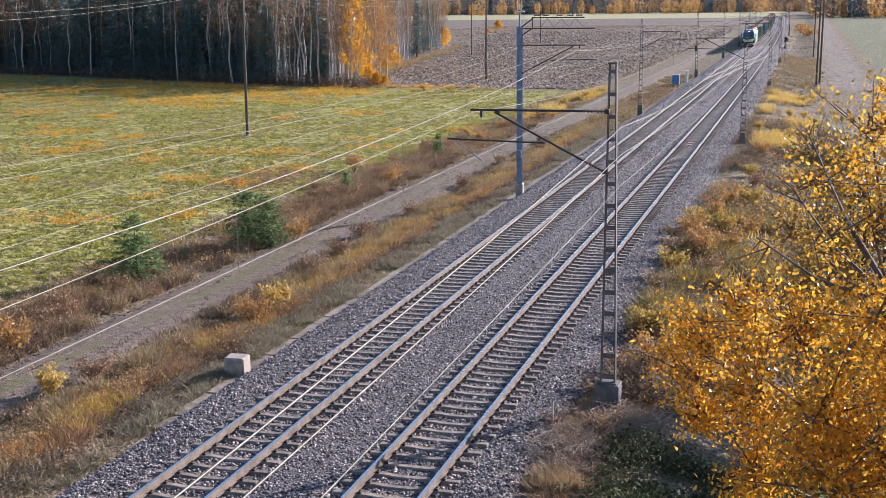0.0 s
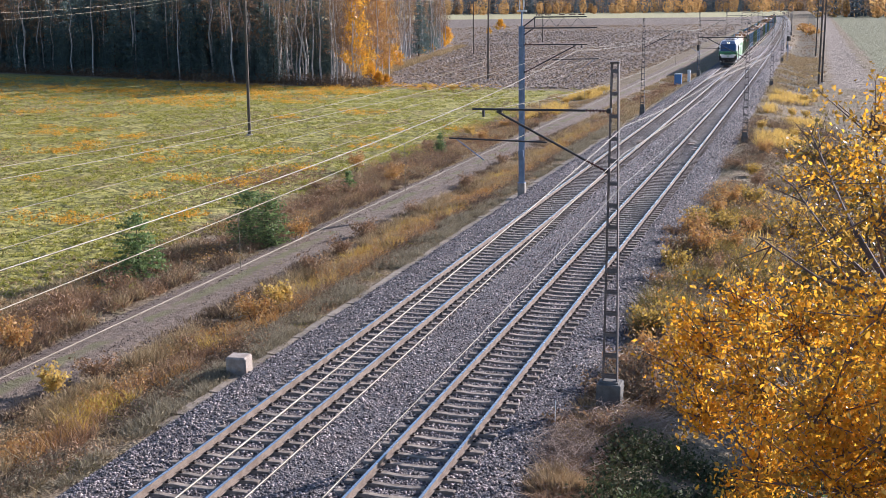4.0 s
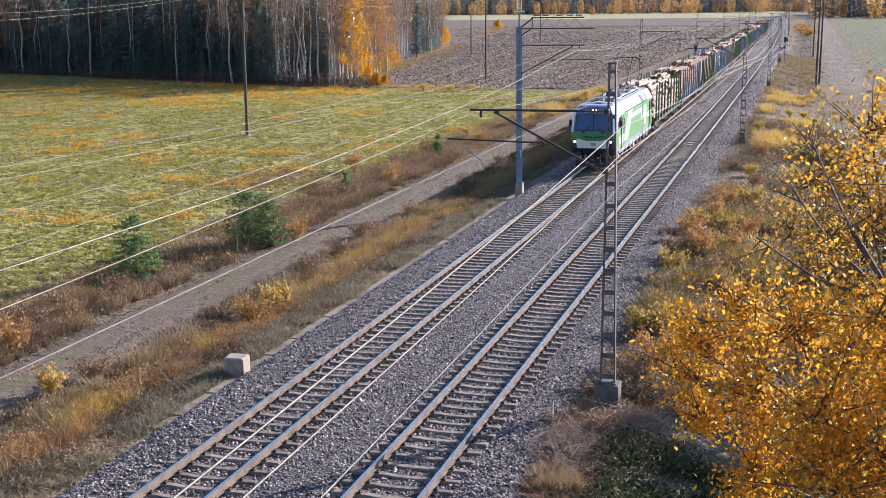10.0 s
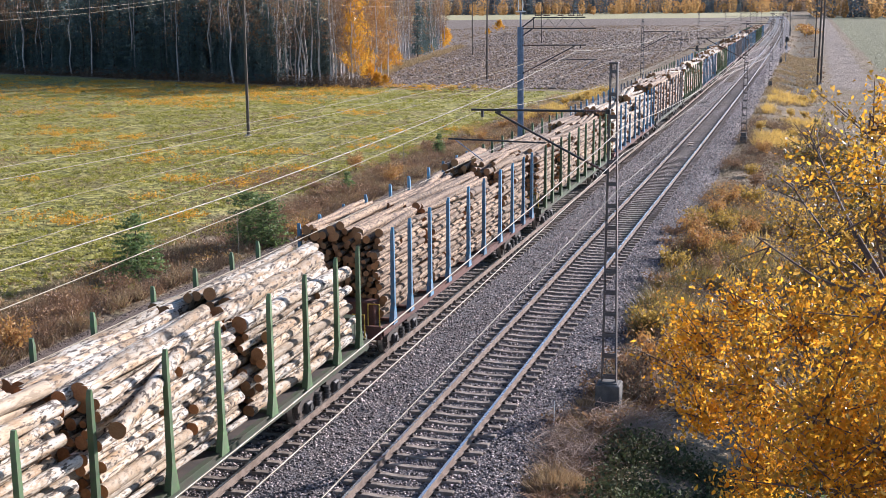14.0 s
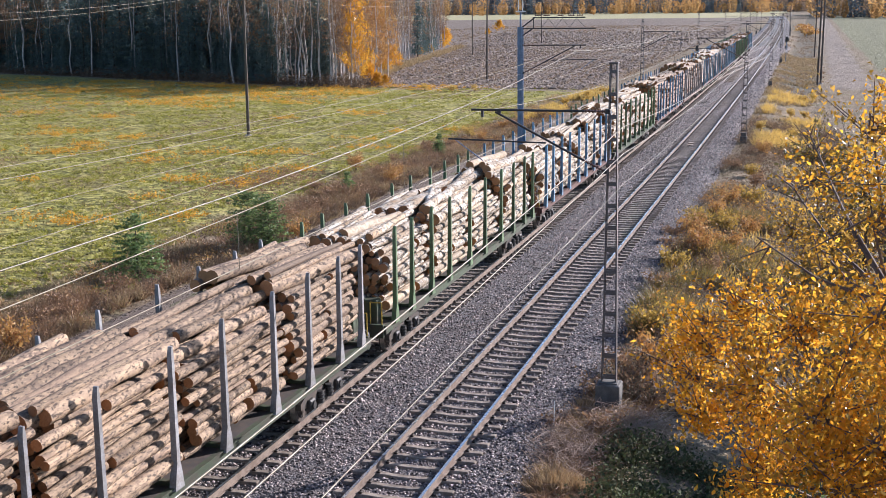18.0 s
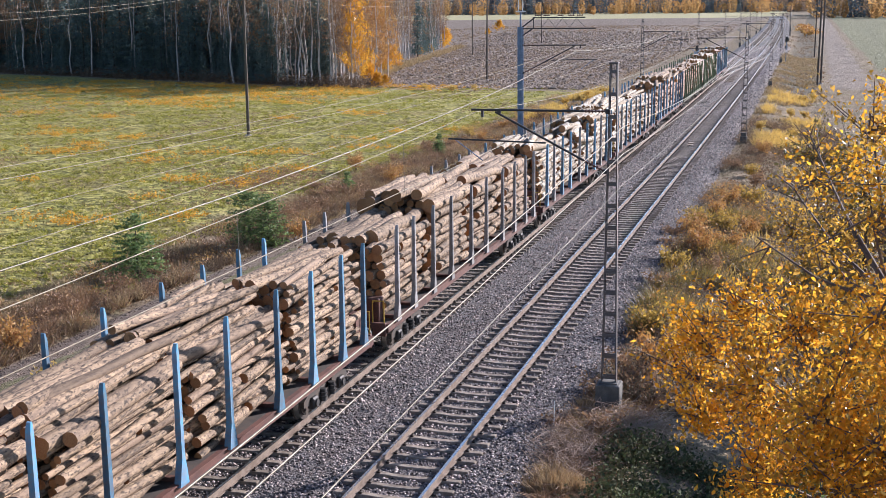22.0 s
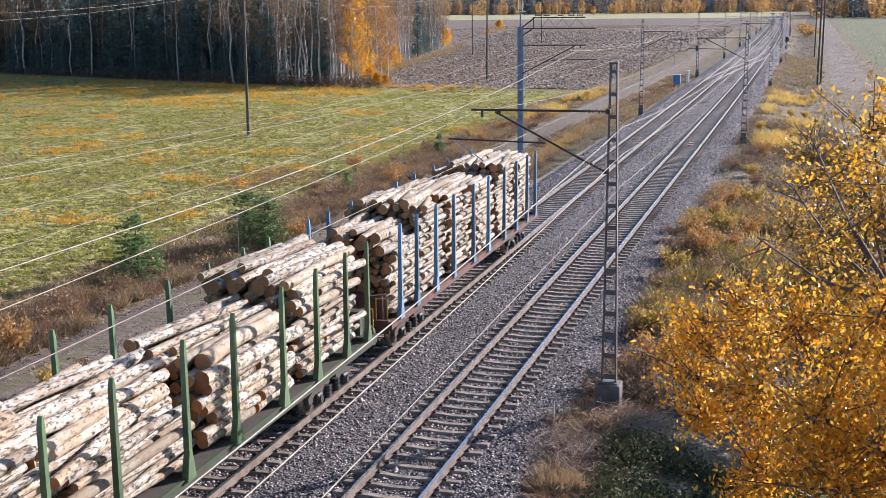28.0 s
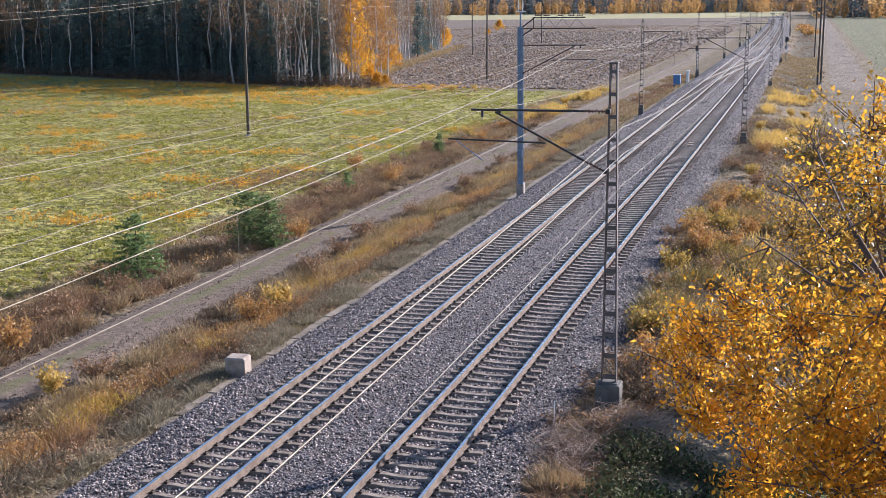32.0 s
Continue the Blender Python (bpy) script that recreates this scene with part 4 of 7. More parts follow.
def make_loco():
    t = thing("electric_locomotive", "white and green electric locomotive with raised rear pantograph", "locomotive")
    lv = [(0.95, 1.43, 0.30, 1.18), (1.35, 1.49, 0.08, 1.24), (1.42, 1.50, 0.05, 1.25), (1.88, 1.50, 0.0, 1.26), (2.42, 1.50, 0.06, 1.26), (3.38, 1.49, 0.33, 1.20), (3.44, 1.47, 0.345, 1.18), (3.60, 1.40, 0.40, 1.14), (4.0, 1.18, 0.62, 0.97), (4.06, 1.08, 0.85, 0.88)]
    body = MB()
    rings = [loco_outline(*q) for q in lv]
    k = 12
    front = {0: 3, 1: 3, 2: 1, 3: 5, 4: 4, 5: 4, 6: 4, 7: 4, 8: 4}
    side = {0: 2, 1: 2, 2: 0, 3: 0, 4: 0, 5: 2, 6: 1, 7: 1, 8: 1}
    for j in range(len(rings) - 1):
        for i in range(k):
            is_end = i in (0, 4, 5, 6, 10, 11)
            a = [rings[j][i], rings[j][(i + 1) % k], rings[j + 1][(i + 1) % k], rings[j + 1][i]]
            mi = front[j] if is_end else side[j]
            if j in (4, 5, 6, 7) and i in (0, 4, 6, 10, 1, 3, 7, 9):
                mi = 1
            if j == 2 and i in (0, 4, 6, 10):
                mi = 3
            if j in (0, 1) and not is_end:
                mi = 2
            body.add(a, [(0, 1, 2, 3)], mi)
    body.add(rings[-1], [tuple(range(k))], 2)
    body.add(rings[0], [tuple(range(k))[::-1]], 3)
    part("body", body, ["loco_green", "white_paint", "roof_grey", "black", "cab_shaded_white", "loco_shaded_green"], t, "glossy green and white steel body, front coloured as shaded")
    for e in (0, 1):
        def fl(p):
            return (p[0], p[1], p[2]) if e == 0 else (-p[0], LOCO_L - p[1], p[2])

        def yface(z):
            for (z0, _, y0, _), (z1, _, y1, _) in zip(lv, lv[1:]):
                if z0 <= z <= z1:
                    return y0 + (y1 - y0) * (z - z0) / (z1 - z0)
            return lv[-1][2]
        # windscreen, two panes in a dark frame
        for s in (-1, 1):
            ws = [(s * 0.03, 2.55), (s * 1.1, 2.55), (s * 1.06, 3.52), (s * 0.03, 3.52)]
            part("windscreen_frame", MB().slab([fl((x, yface(z) - 0.006, z)) for x, z in ((s * 0.0, 2.49), (s * 1.16, 2.49), (s * 1.11, 3.565), (s * 0.0, 3.565))], (0, -0.008 if e == 0 else 0.008, 0)), ["black"], t)
            part("windscreen", MB().slab([fl((x, yface(z) - 0.018, z)) for x, z in ws], (0, -0.01 if e == 0 else 0.01, 0)), ["screen_glass"], t, "windscreen pane with the sky's reflection in its blue")
            part("wiper", MB().tube(fl((s * 0.62, yface(2.44) - 0.05, 2.44)), fl((s * 0.2, yface(2.8) - 0.06, 2.86)), 0.022, 0.014, 6).box(fl((s * 0.62, yface(2.44) - 0.03, 2.42)), (0.22, 0.1, 0.07), 0, 0.02), ["black"], t)
            hl = part("headlight_cluster", MB().slab([fl((s * a, yface(z) - 0.012, z)) for a, z in ((0.98, 1.40), (1.25, 1.40), (1.26, 2.02), (1.1, 2.02))], (0, -0.02 if e == 0 else 0.02, 0)), ["black"], t, "black headlight cluster")
            part("headlight", MB().tube(fl((s * 1.14, yface(1.84) - 0.04, 1.84)), fl((s * 1.14, yface(1.84) - 0.06, 1.84)), 0.07, 0.06, 16), ["lamp" if e == 0 else "loco_grey"], hl, "lit round headlight" if e == 0 else "")
            bf = MB().tube(fl((s * 0.87, 0.25, 1.06)), fl((s * 0.87, -0.38, 1.06)), 0.1, 0.1, 14)
            bf.tube(fl((s * 0.87, -0.38, 1.06)), fl((s * 0.87, -0.45, 1.06)), 0.2, 0.19, 18)
            part("buffer", bf, ["dark_steel"], t)
            if e == 0:
                part("mirror", MB().box((0, 0, 0), (0.16, 0.26, 0.44), 0, 0.05).tube((-s * 0.16, 0, 0.1), (0, 0, 0.1), 0.03, None, 8), ["black"], t, "dark side camera housing", pose(*fl((s * 1.62, 1.02, 2.9))))
            part("cab_window", MB().slab([fl((s * 1.503, y, z)) for y, z in ((0.86, 2.58), (1.6, 2.58), (1.6, 3.27), (1.02, 3.27))], (s * 0.006 * (1 if e == 0 else -1), 0, 0)), ["dark_glass"], t)
            part("cab_door", MB().slab([fl((s * 1.502, y, z)) for y, z in ((1.8, 1.25), (2.6, 1.25), (2.6, 3.3), (1.8, 3.3))], (s * 0.012 * (1 if e == 0 else -1), 0, 0)), ["loco_green"], t, "green cab door")
            part("door_seal", MB().path([fl((s * 1.516, y, z)) for y, z in ((1.8, 1.25), (2.6, 1.25), (2.6, 3.3), (1.8, 3.3), (1.8, 1.25))], 0.012), ["black"], t)
            for yy in (1.72, 2.72):
                part("handrail", MB().tube(fl((s * 1.56, yy, 1.3)), fl((s * 1.56, yy, 3.1)), 0.016, None, 8), ["black"], t)
            part("door_window", MB().slab([fl((s * 1.515, y, z)) for y, z in ((1.98, 2.55), (2.42, 2.55), (2.42, 3.15), (1.98, 3.15))], (s * 0.006 * (1 if e == 0 else -1), 0, 0)), ["dark_glass"], t)
            part("step", MB().box((0, 0, 0), (0.2, 0.5, 0.06), 0, 0.01), ["dark_steel"], t, "", pose(*fl((s * 1.36, 2.2, 0.55))))
        lp = part("top_lamp", MB().slab([fl((x, yface(z) - 0.012, z)) for x, z in ((-0.3, 3.6), (0.3, 3.6), (0.27, 3.88), (-0.27, 3.88))], (0, -0.03 if e == 0 else 0.03, 0)), ["black"], t, "upper light housing above the windscreen")
        part("lamp_lens", MB().tube(fl((0.12, yface(3.73) - 0.05, 3.73)), fl((0.12, yface(3.73) - 0.07, 3.73)), 0.09, 0.08, 14).tube(fl((-0.09, yface(3.73) - 0.05, 3.73)), fl((-0.09, yface(3.73) - 0.07, 3.73)), 0.09, 0.08, 14), ["lamp" if e == 0 else "loco_grey"], lp)
        for s in (-1, 1):
            part("nose_grille", MB().slab([fl((x, yface(z) - 0.01, z)) for x, z in ((s * 0.04, 2.04), (s * 0.5, 2.10), (s * 0.72, 2.2), (s * 0.04, 2.16))], (0, -0.015 if e == 0 else 0.015, 0)), ["black"], t)
            part("nose_panel", MB().slab([fl((x, yface(z) - 0.01, z)) for x, z in ((s * 0.42, 1.88), (s * 1.04, 2.04), (s * 0.98, 1.86), (s * 0.42, 1.84))], (0, -0.012 if e == 0 else 0.012, 0)), ["white_paint"], t, "white nose panel")
        part("emblem", MB().slab([fl((x, yface(z) - 0.008, z)) for x, z in ((-0.2, 1.76), (-0.08, 1.58), (0.2, 1.6), (0.2, 1.76))], (0, -0.01 if e == 0 else 0.01, 0)), ["loco_green"], t, "small green painted emblem shape")
        part("coupler", MB().box((0, 0, 0), (0.3, 0.5, 0.36), 0, 0.05).box((0, -0.3, 0), (0.22, 0.2, 0.28), 0, 0.04), ["dark_steel"], t, "", pose(*fl((0, 0.0, 1.0)), 0, 0, 180 * e))
        part("snow_plough", MB().slab([fl(p) for p in ((-1.1, 0.35, 0.22), (1.1, 0.35, 0.22), (1.15, 0.45, 0.6), (-1.15, 0.45, 0.6))], (0, 0.06 if e == 0 else -0.06, 0)), ["black"], t, "dark plough below the buffer beam")
        for hx in (-0.45, 0.5):
            part("hose", MB().path([fl((hx, 0.1, 1.05)), fl((hx, -0.18, 0.8)), fl((hx + 0.05, -0.16, 0.5)), fl((hx + 0.2, -0.1, 0.48))], 0.025), ["loco_grey"], t)
    # side livery
    for s in (-1, 1):
        o = (s * 0.004, 0, 0)

        def fx(pts):
            return [(s * 1.5025, y, min(3.37, z if z < 1.5 else 1.5 + (z - 1.5) * 1.16)) for y, z in pts]
        part("stripe", MB().slab(fx([(0.95, 1.55), (4.9, 1.55), (6.9, 3.12), (4.9, 3.12), (3.5, 2.0), (0.95, 2.0)]), o), ["white_paint"], t, "white livery stripe")
        part("stripe", MB().slab([(s * 1.516, y, z) for y, z in ((1.82, 1.56), (2.58, 1.56), (2.58, 2.08), (1.82, 2.08))], o), ["white_paint"], t, "white livery stripe")
        part("stripe", MB().slab(fx([(6.55, 2.58), (10.95, 2.58), (10.95, 2.86), (6.85, 2.86)]), o), ["white_paint"], t, "white livery stripe")
        part("stripe", MB().slab(fx([(14.3, 2.0), (16.9, 2.0), (16.9, 2.32), (14.4, 2.32)]), o), ["white_paint"], t, "white livery stripe")
        lg = MB().slab(fx([(11.0, 2.86), (11.7, 2.86), (12.3, 1.4), (11.9, 1.4)]), o)
        lg.slab(fx([(12.45, 2.86), (13.7, 2.92), (14.15, 2.72), (14.15, 2.4), (13.95, 1.72), (12.75, 1.72), (12.3, 2.3)]), o)
        part("emblem", lg, ["white_paint"], t, "large white painted emblem shape")
        for i in range(28):
            part("gutter_vent", MB().box((s * 1.485, 3.4 + i * 0.4, 3.41), (0.05, 0.22, 0.06), 0, 0.012), ["black"], t)
        part("sill", MB().box((s * 1.44, LOCO_L / 2, 1.08), (0.14, LOCO_L - 2.2, 0.18), 0, 0.02), ["loco_grey"], t, "grey painted frame sill")
        for i in range(26):
            part("sill_plate", MB().box((s * 1.515, 1.8 + i * 0.57, 1.12), (0.015, 0.22 + 0.1 * (i % 3), 0.09), 0, 0.004), ["white_paint" if i % 3 else "black"], t)
        for y0, y1, h in ((3.3, 4.5, 0.72), (4.62, 6.0, 1.0), (6.2, 6.65, 0.5), (11.3, 12.25, 0.85), (12.4, 13.75, 1.0), (13.9, 14.9, 0.72)):
            z0 = 3.47
            part("roof_panel", MB().slab([(s * (1.47 - (z - 3.44) * 0.545), y, z) for y, z in ((y0, z0), (y1, z0), (y1, z0 + 0.55 * h), (y0, z0 + 0.55 * h))], (s * 0.02, 0, 0.012)), ["louvre"], t, "grey louvred roof panel")
            part("panel_frame", MB().path([(s * (1.485 - (z - 3.44) * 0.545), y, z) for y, z in ((y0, z0), (y1, z0), (y1, z0 + 0.55 * h), (y0, z0 + 0.55 * h), (y0, z0))], 0.016), ["loco_grey"], t)
        for y0 in (6.95, 7.5):
            for k in range(6):
                part("roof_slot", MB().box((s * 1.40, y0 + 0.2, 3.56 + 0.045 * k), (0.02, 0.36, 0.018), 0), ["loco_grey"], t, "", pose(-s * 0.0245 * k, 0, 0))
    # roof gear
    MB.lift = 0.2
    deck = MB().box((0, LOCO_L / 2, 3.875), (1.7, LOCO_L - 4.0, 0.03), 0, 0.008)
    part("roof_deck", deck, ["roof_grey"], t)
    for y, sx, sy, h, mk in ((6.6, 0.5, 0.5, 0.28, "roof_grey"), (8.0, 1.4, 2.4, 0.16, "roof_grey"), (10.6, 0.6, 0.6, 0.3, "roof_grey"), (12.2, 1.4, 2.0, 0.14, "roof_grey"), (14.6, 1.2, 1.0, 0.1, "dark_steel"), (2.1, 0.5, 0.4, 0.1, "white_paint"), (16.0, 0.9, 0.5, 0.12, "white_paint")):
        part("roof_box", MB().box((0.05, y, 3.9 + h / 2), (sx, sy, h), 0, 0.03), [mk], t)
    for i, y in enumerate((5.2, 6.1, 7.2, 8.3, 9.4, 10.4, 11.4, 12.4, 13.3)):
        insulator(t, (0.35 if i % 2 else -0.3, y, 3.9), (0.35 if i % 2 else -0.3, y, 4.28), 4, 0.08)
    part("busbar", MB().path([(0.35, 5.0, 4.3), (-0.3, 6.1, 4.3), (0.35, 8.3, 4.3), (-0.3, 9.4, 4.3), (0.35, 10.4, 4.3), (0.35, 14.0, 4.3)], 0.025), ["dark_steel"], t)
    for i in range(15):
        for x in (-0.62, 0.5):
            insulator(t, (x, 5.2 + i * 0.62, 3.9), (x, 5.2 + i * 0.62, 4.1), 2, 0.075)
    part("busbar", MB().path([(0.5, 5.0, 4.12), (0.5, 14.0, 4.12)], 0.018), ["dark_steel"], t)
    part("busbar", MB().path([(-0.55, 4.6, 4.1), (-0.55, 13.6, 4.1)], 0.02), ["dark_steel"], t)
    for y0, y1, x, z, r in ((3.2, 6.8, -0.75, 3.98, 0.05), (3.2, 6.8, 0.75, 3.98, 0.05), (7.0, 15.0, 0.72, 3.96, 0.04), (7.0, 15.0, -0.78, 3.96, 0.06)):
        part("roof_pipe", MB().tube((x, y0, z), (x, y1, z), r, None, 8), ["roof_grey"], t)
    for i in range(9):
        part("walkway_rib", MB().box((0.62, 7.2 + i * 0.85, 3.93), (0.5, 0.1, 0.06), 0, 0.015), ["dark_steel"], t)
    for y, x in ((5.6, 0.25), (6.3, -0.1), (9.0, -0.35), (11.2, 0.0), (12.9, 0.3)):
        part("roof_coil", MB().tube((x, y, 3.9), (x, y, 4.2), 0.17, 0.13, 14).tube((x, y, 4.2), (x, y, 4.32), 0.08, 0.06, 10), ["dark_steel"], t)
    for y in (4.9, 5.4):
        part("roof_hose", MB().path([(0.5, y, 3.9), (0.62, y + 0.1, 4.2), (0.4, y + 0.25, 4.38), (0.1, y + 0.3, 4.25), (0.05, y + 0.3, 3.95)], 0.035), ["loco_grey"], t)
    part("roof_pit", MB().box((0.1, 4.3, 3.9), (1.5, 1.6, 0.03), 0, 0.004), ["black"], t)
    for y in (7.6, 13.8):
        part("reservoir", MB().tube((-0.3, y, 4.02), (0.25, y, 4.02), 0.09, 0.09, 14), ["red_box"], t, "small red roof reservoir")
    for y in (2.0, 2.5, 16.4):
        part("antenna", MB().tube((0.3, y, 3.86), (0.3, y, 4.25), 0.03, 0.012, 8), ["white_paint"], t)
    # front pantograph folded, rear one raised to the wire
    pf = part("pantograph", MB().box((0, 4.0, 4.1), (1.1, 1.3, 0.06), 0, 0.02).tube((0, 4.6, 4.15), (0.1, 3.0, 4.28), 0.035).tube((0.1, 3.0, 4.28), (0, 4.9, 4.36), 0.025), ["loco_grey"], t, "folded front pantograph")
    part("pan_head", MB().path([(-0.95, 4.8, 4.22), (-0.6, 4.8, 4.42), (0.6, 4.8, 4.42), (0.95, 4.8, 4.22)], 0.03).path([(-0.95, 5.1, 4.22), (-0.6, 5.1, 4.42), (0.6, 5.1, 4.42), (0.95, 5.1, 4.22)], 0.022), ["loco_grey"], pf)
    pr = part("pantograph", MB().box((0, 14.4, 4.1), (1.0, 0.12, 0.06), 0, 0.02).box((0, 13.9, 4.1), (1.0, 0.12, 0.06), 0, 0.02).box((0, 14.15, 4.1), (0.1, 0.6, 0.06), 0, 0.02), ["red_box"], t, "raised rear pantograph")
    part("lower_arm", MB().tube((0, 14.0, 4.15), (0, 15.5, 5.25), 0.045).tube((0.25, 14.5, 4.15), (0.12, 15.5, 5.2), 0.02), ["dark_steel"], pr)
    part("upper_arm", MB().tube((0, 15.5, 5.25), (-0.4, 14.2, 6.2), 0.025).tube((0, 15.5, 5.25), (0.4, 14.2, 6.2), 0.025), ["dark_steel"], pr)
    part("pan_head", MB().path([(-0.95, 14.1, 6.08), (-0.6, 14.1, 6.26), (0.6, 14.1, 6.26), (0.95, 14.1, 6.08)], 0.03).path([(-0.95, 14.4, 6.08), (-0.6, 14.4, 6.26), (0.6, 14.4, 6.26), (0.95, 14.4, 6.08)], 0.03).box((0.3, 14.25, 6.22), (0.03, 0.35, 0.03), 0), ["dark_steel"], pr)
    MB.lift = 0.0
    # running gear
    ws = bogie(t, 4.15, 3.0, 0.625, ("under", "dark_steel")) + bogie(t, LOCO_L - 4.15, 3.0, 0.625, ("under", "dark_steel"))
    part("transformer", MB().box((0, LOCO_L / 2, 0.72), (2.3, 3.2, 0.55), 0, 0.06), ["under"], t)
    for i in range(9):
        for s in (-1, 1):
            part("underframe_box", MB().box((s * 1.2, 1.9 + i * 1.75, 0.78), (0.3, 0.5 + 0.3 * (i % 2), 0.34), 0, 0.03), ["under" if i % 4 else "white_paint"], t)
    return t, ws


# ======== timber wagons ========
POST_Y = [0, 1.57, 3.57, 5.6, 8.1, 10.2, 12.65, 14.65, 16.62, 18.19]


def make_wagon(col, frame_mat, label):
    """Bogie flat wagon with ten pairs of stakes; y = 0 at the first stake."""
    t = thing("timber_wagon", label, "rail wagon", None, "timber wagons of the train")
    y0, y1 = -0.78, 18.97
    for s in (-1, 1):
        part("side_sill", MB().box((s * 1.36, (y0 + y1) / 2, 1.13), (0.12, y1 - y0, 0.26), 0, 0.012).box((s * 1.43, (y0 + y1) / 2, 1.25), (0.05, y1 - y0, 0.03), 0), [frame_mat], t)
    part("centre_sill", MB().box((0, (y0 + y1) / 2, 1.05), (0.7, y1 - y0, 0.4), 0, 0.02), [frame_mat], t)
    part("deck", MB().box((0, (y0 + y1) / 2, 1.235), (2.64, y1 - y0 - 0.1, 0.05), 0, 0.01), ["under"], t, "worn dark deck plate")
    post = MB()
    post.loft([[(0.05, -b, z), (0.05, b, z), (-d, b, z), (-d, -b, z)] for z, b, d in ((1.2, 0.17, 0.10), (1.5, 0.12, 0.09), (1.75, 0.06, 0.08), (3.9, 0.045, 0.05), (4.07, 0.02, 0.03))])
    pm = post.mesh("stake", ["w_blue" if col == "w_mix" else col])
    bare = post.mesh("stake", ["w_grey"]) if col == "w_mix" else pm
    for i, y in enumerate(POST_Y):
        for s in (-1, 1):
            part("stake", bare if i % 3 == 1 else pm, None, t, "bare grey steel stake" if col == "w_mix" and i % 3 == 1 else "tapered steel stake", pose(s * 1.46, y, 0, 0, 0, 0 if s > 0 else 180))
        part("bolster", MB().box((0, y, 1.3), (2.9, 0.16, 0.1), 0, 0.012), [frame_mat], t)
    for e, ye in ((-1, y0), (1, y1)):
        part("headstock", MB().box((0, ye, 1.1), (2.7, 0.14, 0.4), 0, 0.015), [frame_mat], t)
        bx = part("end_box", MB().box((0.0, ye + e * -0.32, 1.62), (2.2, 0.42, 0.72), 0, 0.03), [frame_mat], t, "ribbed steel end bulkhead")
        for k in (-0.9, -0.3, 0.3, 0.9):
            part("rib", MB().box((k, ye + e * -0.08, 1.62), (0.06, 0.06, 0.68), 0, 0.01), [frame_mat], bx)
        part("handrail", MB().path([(1.3, ye + e * 0.02, 1.3), (1.3, ye + e * 0.02, 1.95), (0.95, ye + e * 0.02, 1.95), (0.95, ye + e * 0.02, 1.3)], 0.018), ["yellow"], t, "yellow painted grab rail")
        for s in (-1, 1):
            part("buffer", MB().tube((s * 0.87, ye, 1.06), (s * 0.87, ye + e * 0.5, 1.06), 0.09, 0.09, 12).tube((s * 0.87, ye + e * 0.5, 1.06), (s * 0.87, ye + e * 0.56, 1.06), 0.23, 0.22, 16), ["dark_steel"], t)
        part("coupler", MB().box((0, ye + e * 0.25, 0.95), (0.2, 0.6, 0.22), 0, 0.03), ["dark_steel"], t)
    ws = bogie(t, 1.9, 1.8, 0.46) + bogie(t, 16.29, 1.8, 0.46)
    for y, s in ((6.2, 1), (7.0, 1), (11.2, -1), (9.1, 1)):
        part("brake_gear", MB().box((s * 0.7, y, 0.8), (0.4, 0.7, 0.3), 0, 0.05), ["under"], t)
    part("brake_rod", MB().tube((0.9, 3.5, 0.75), (0.9, 14.8, 0.75), 0.025, None, 6), ["under"], t)
    return t, ws


def log_mesh(kind, seed):
    """Unit log along y, one metre long, slightly crooked and tapered; scaled to size."""
    rnd = random.Random(seed)
    n, rings = 10, []
    for j in range(5):
        f = j / 4
        cx, cz = rnd.uniform(-0.3, 0.3) * (0 < j < 4), rnd.uniform(-0.3, 0.3) * (0 < j < 4)
        r = 1.06 - 0.14 * f
        rings.append([(cx + r * math.cos(2 * math.pi * i / n) * rnd.uniform(0.95, 1.05), f - 0.5, cz + r * math.sin(2 * math.pi * i / n) * rnd.uniform(0.95, 1.05)) for i in range(n)])
    mb = MB()
    mb.loft(rings, 0, True, False, True)
    o = [tuple(p) for p in rings[0]]
    mb.add(o, [tuple(range(n))], 1)
    mb.add([tuple(p) for p in rings[-1]], [tuple(range(n))[::-1]], 1)
    me = mb.mesh("log", [kind, "cut"])
    return me


LOGS = {k: [log_mesh(k, 10 + i) for i in range(7)] for k in ("birch", "pine")}


def hex_slots(half, z0, z1, r, rnd):
    """Cross-section places of stacked logs, rows from bottom to top."""
    out, z, row = [], z0 + r, 0
    while z < z1:
        x = -half + r + (r if row % 2 else 0)
        line = []
        while x <= half - r + 1e-6:
            line.append((x + rnd.uniform(-0.18, 0.18) * r, z + rnd.uniform(-0.12, 0.12) * r))
            x += 2.02 * r
        out.append(line)
        z += 1.78 * r
        row += 1
    return out


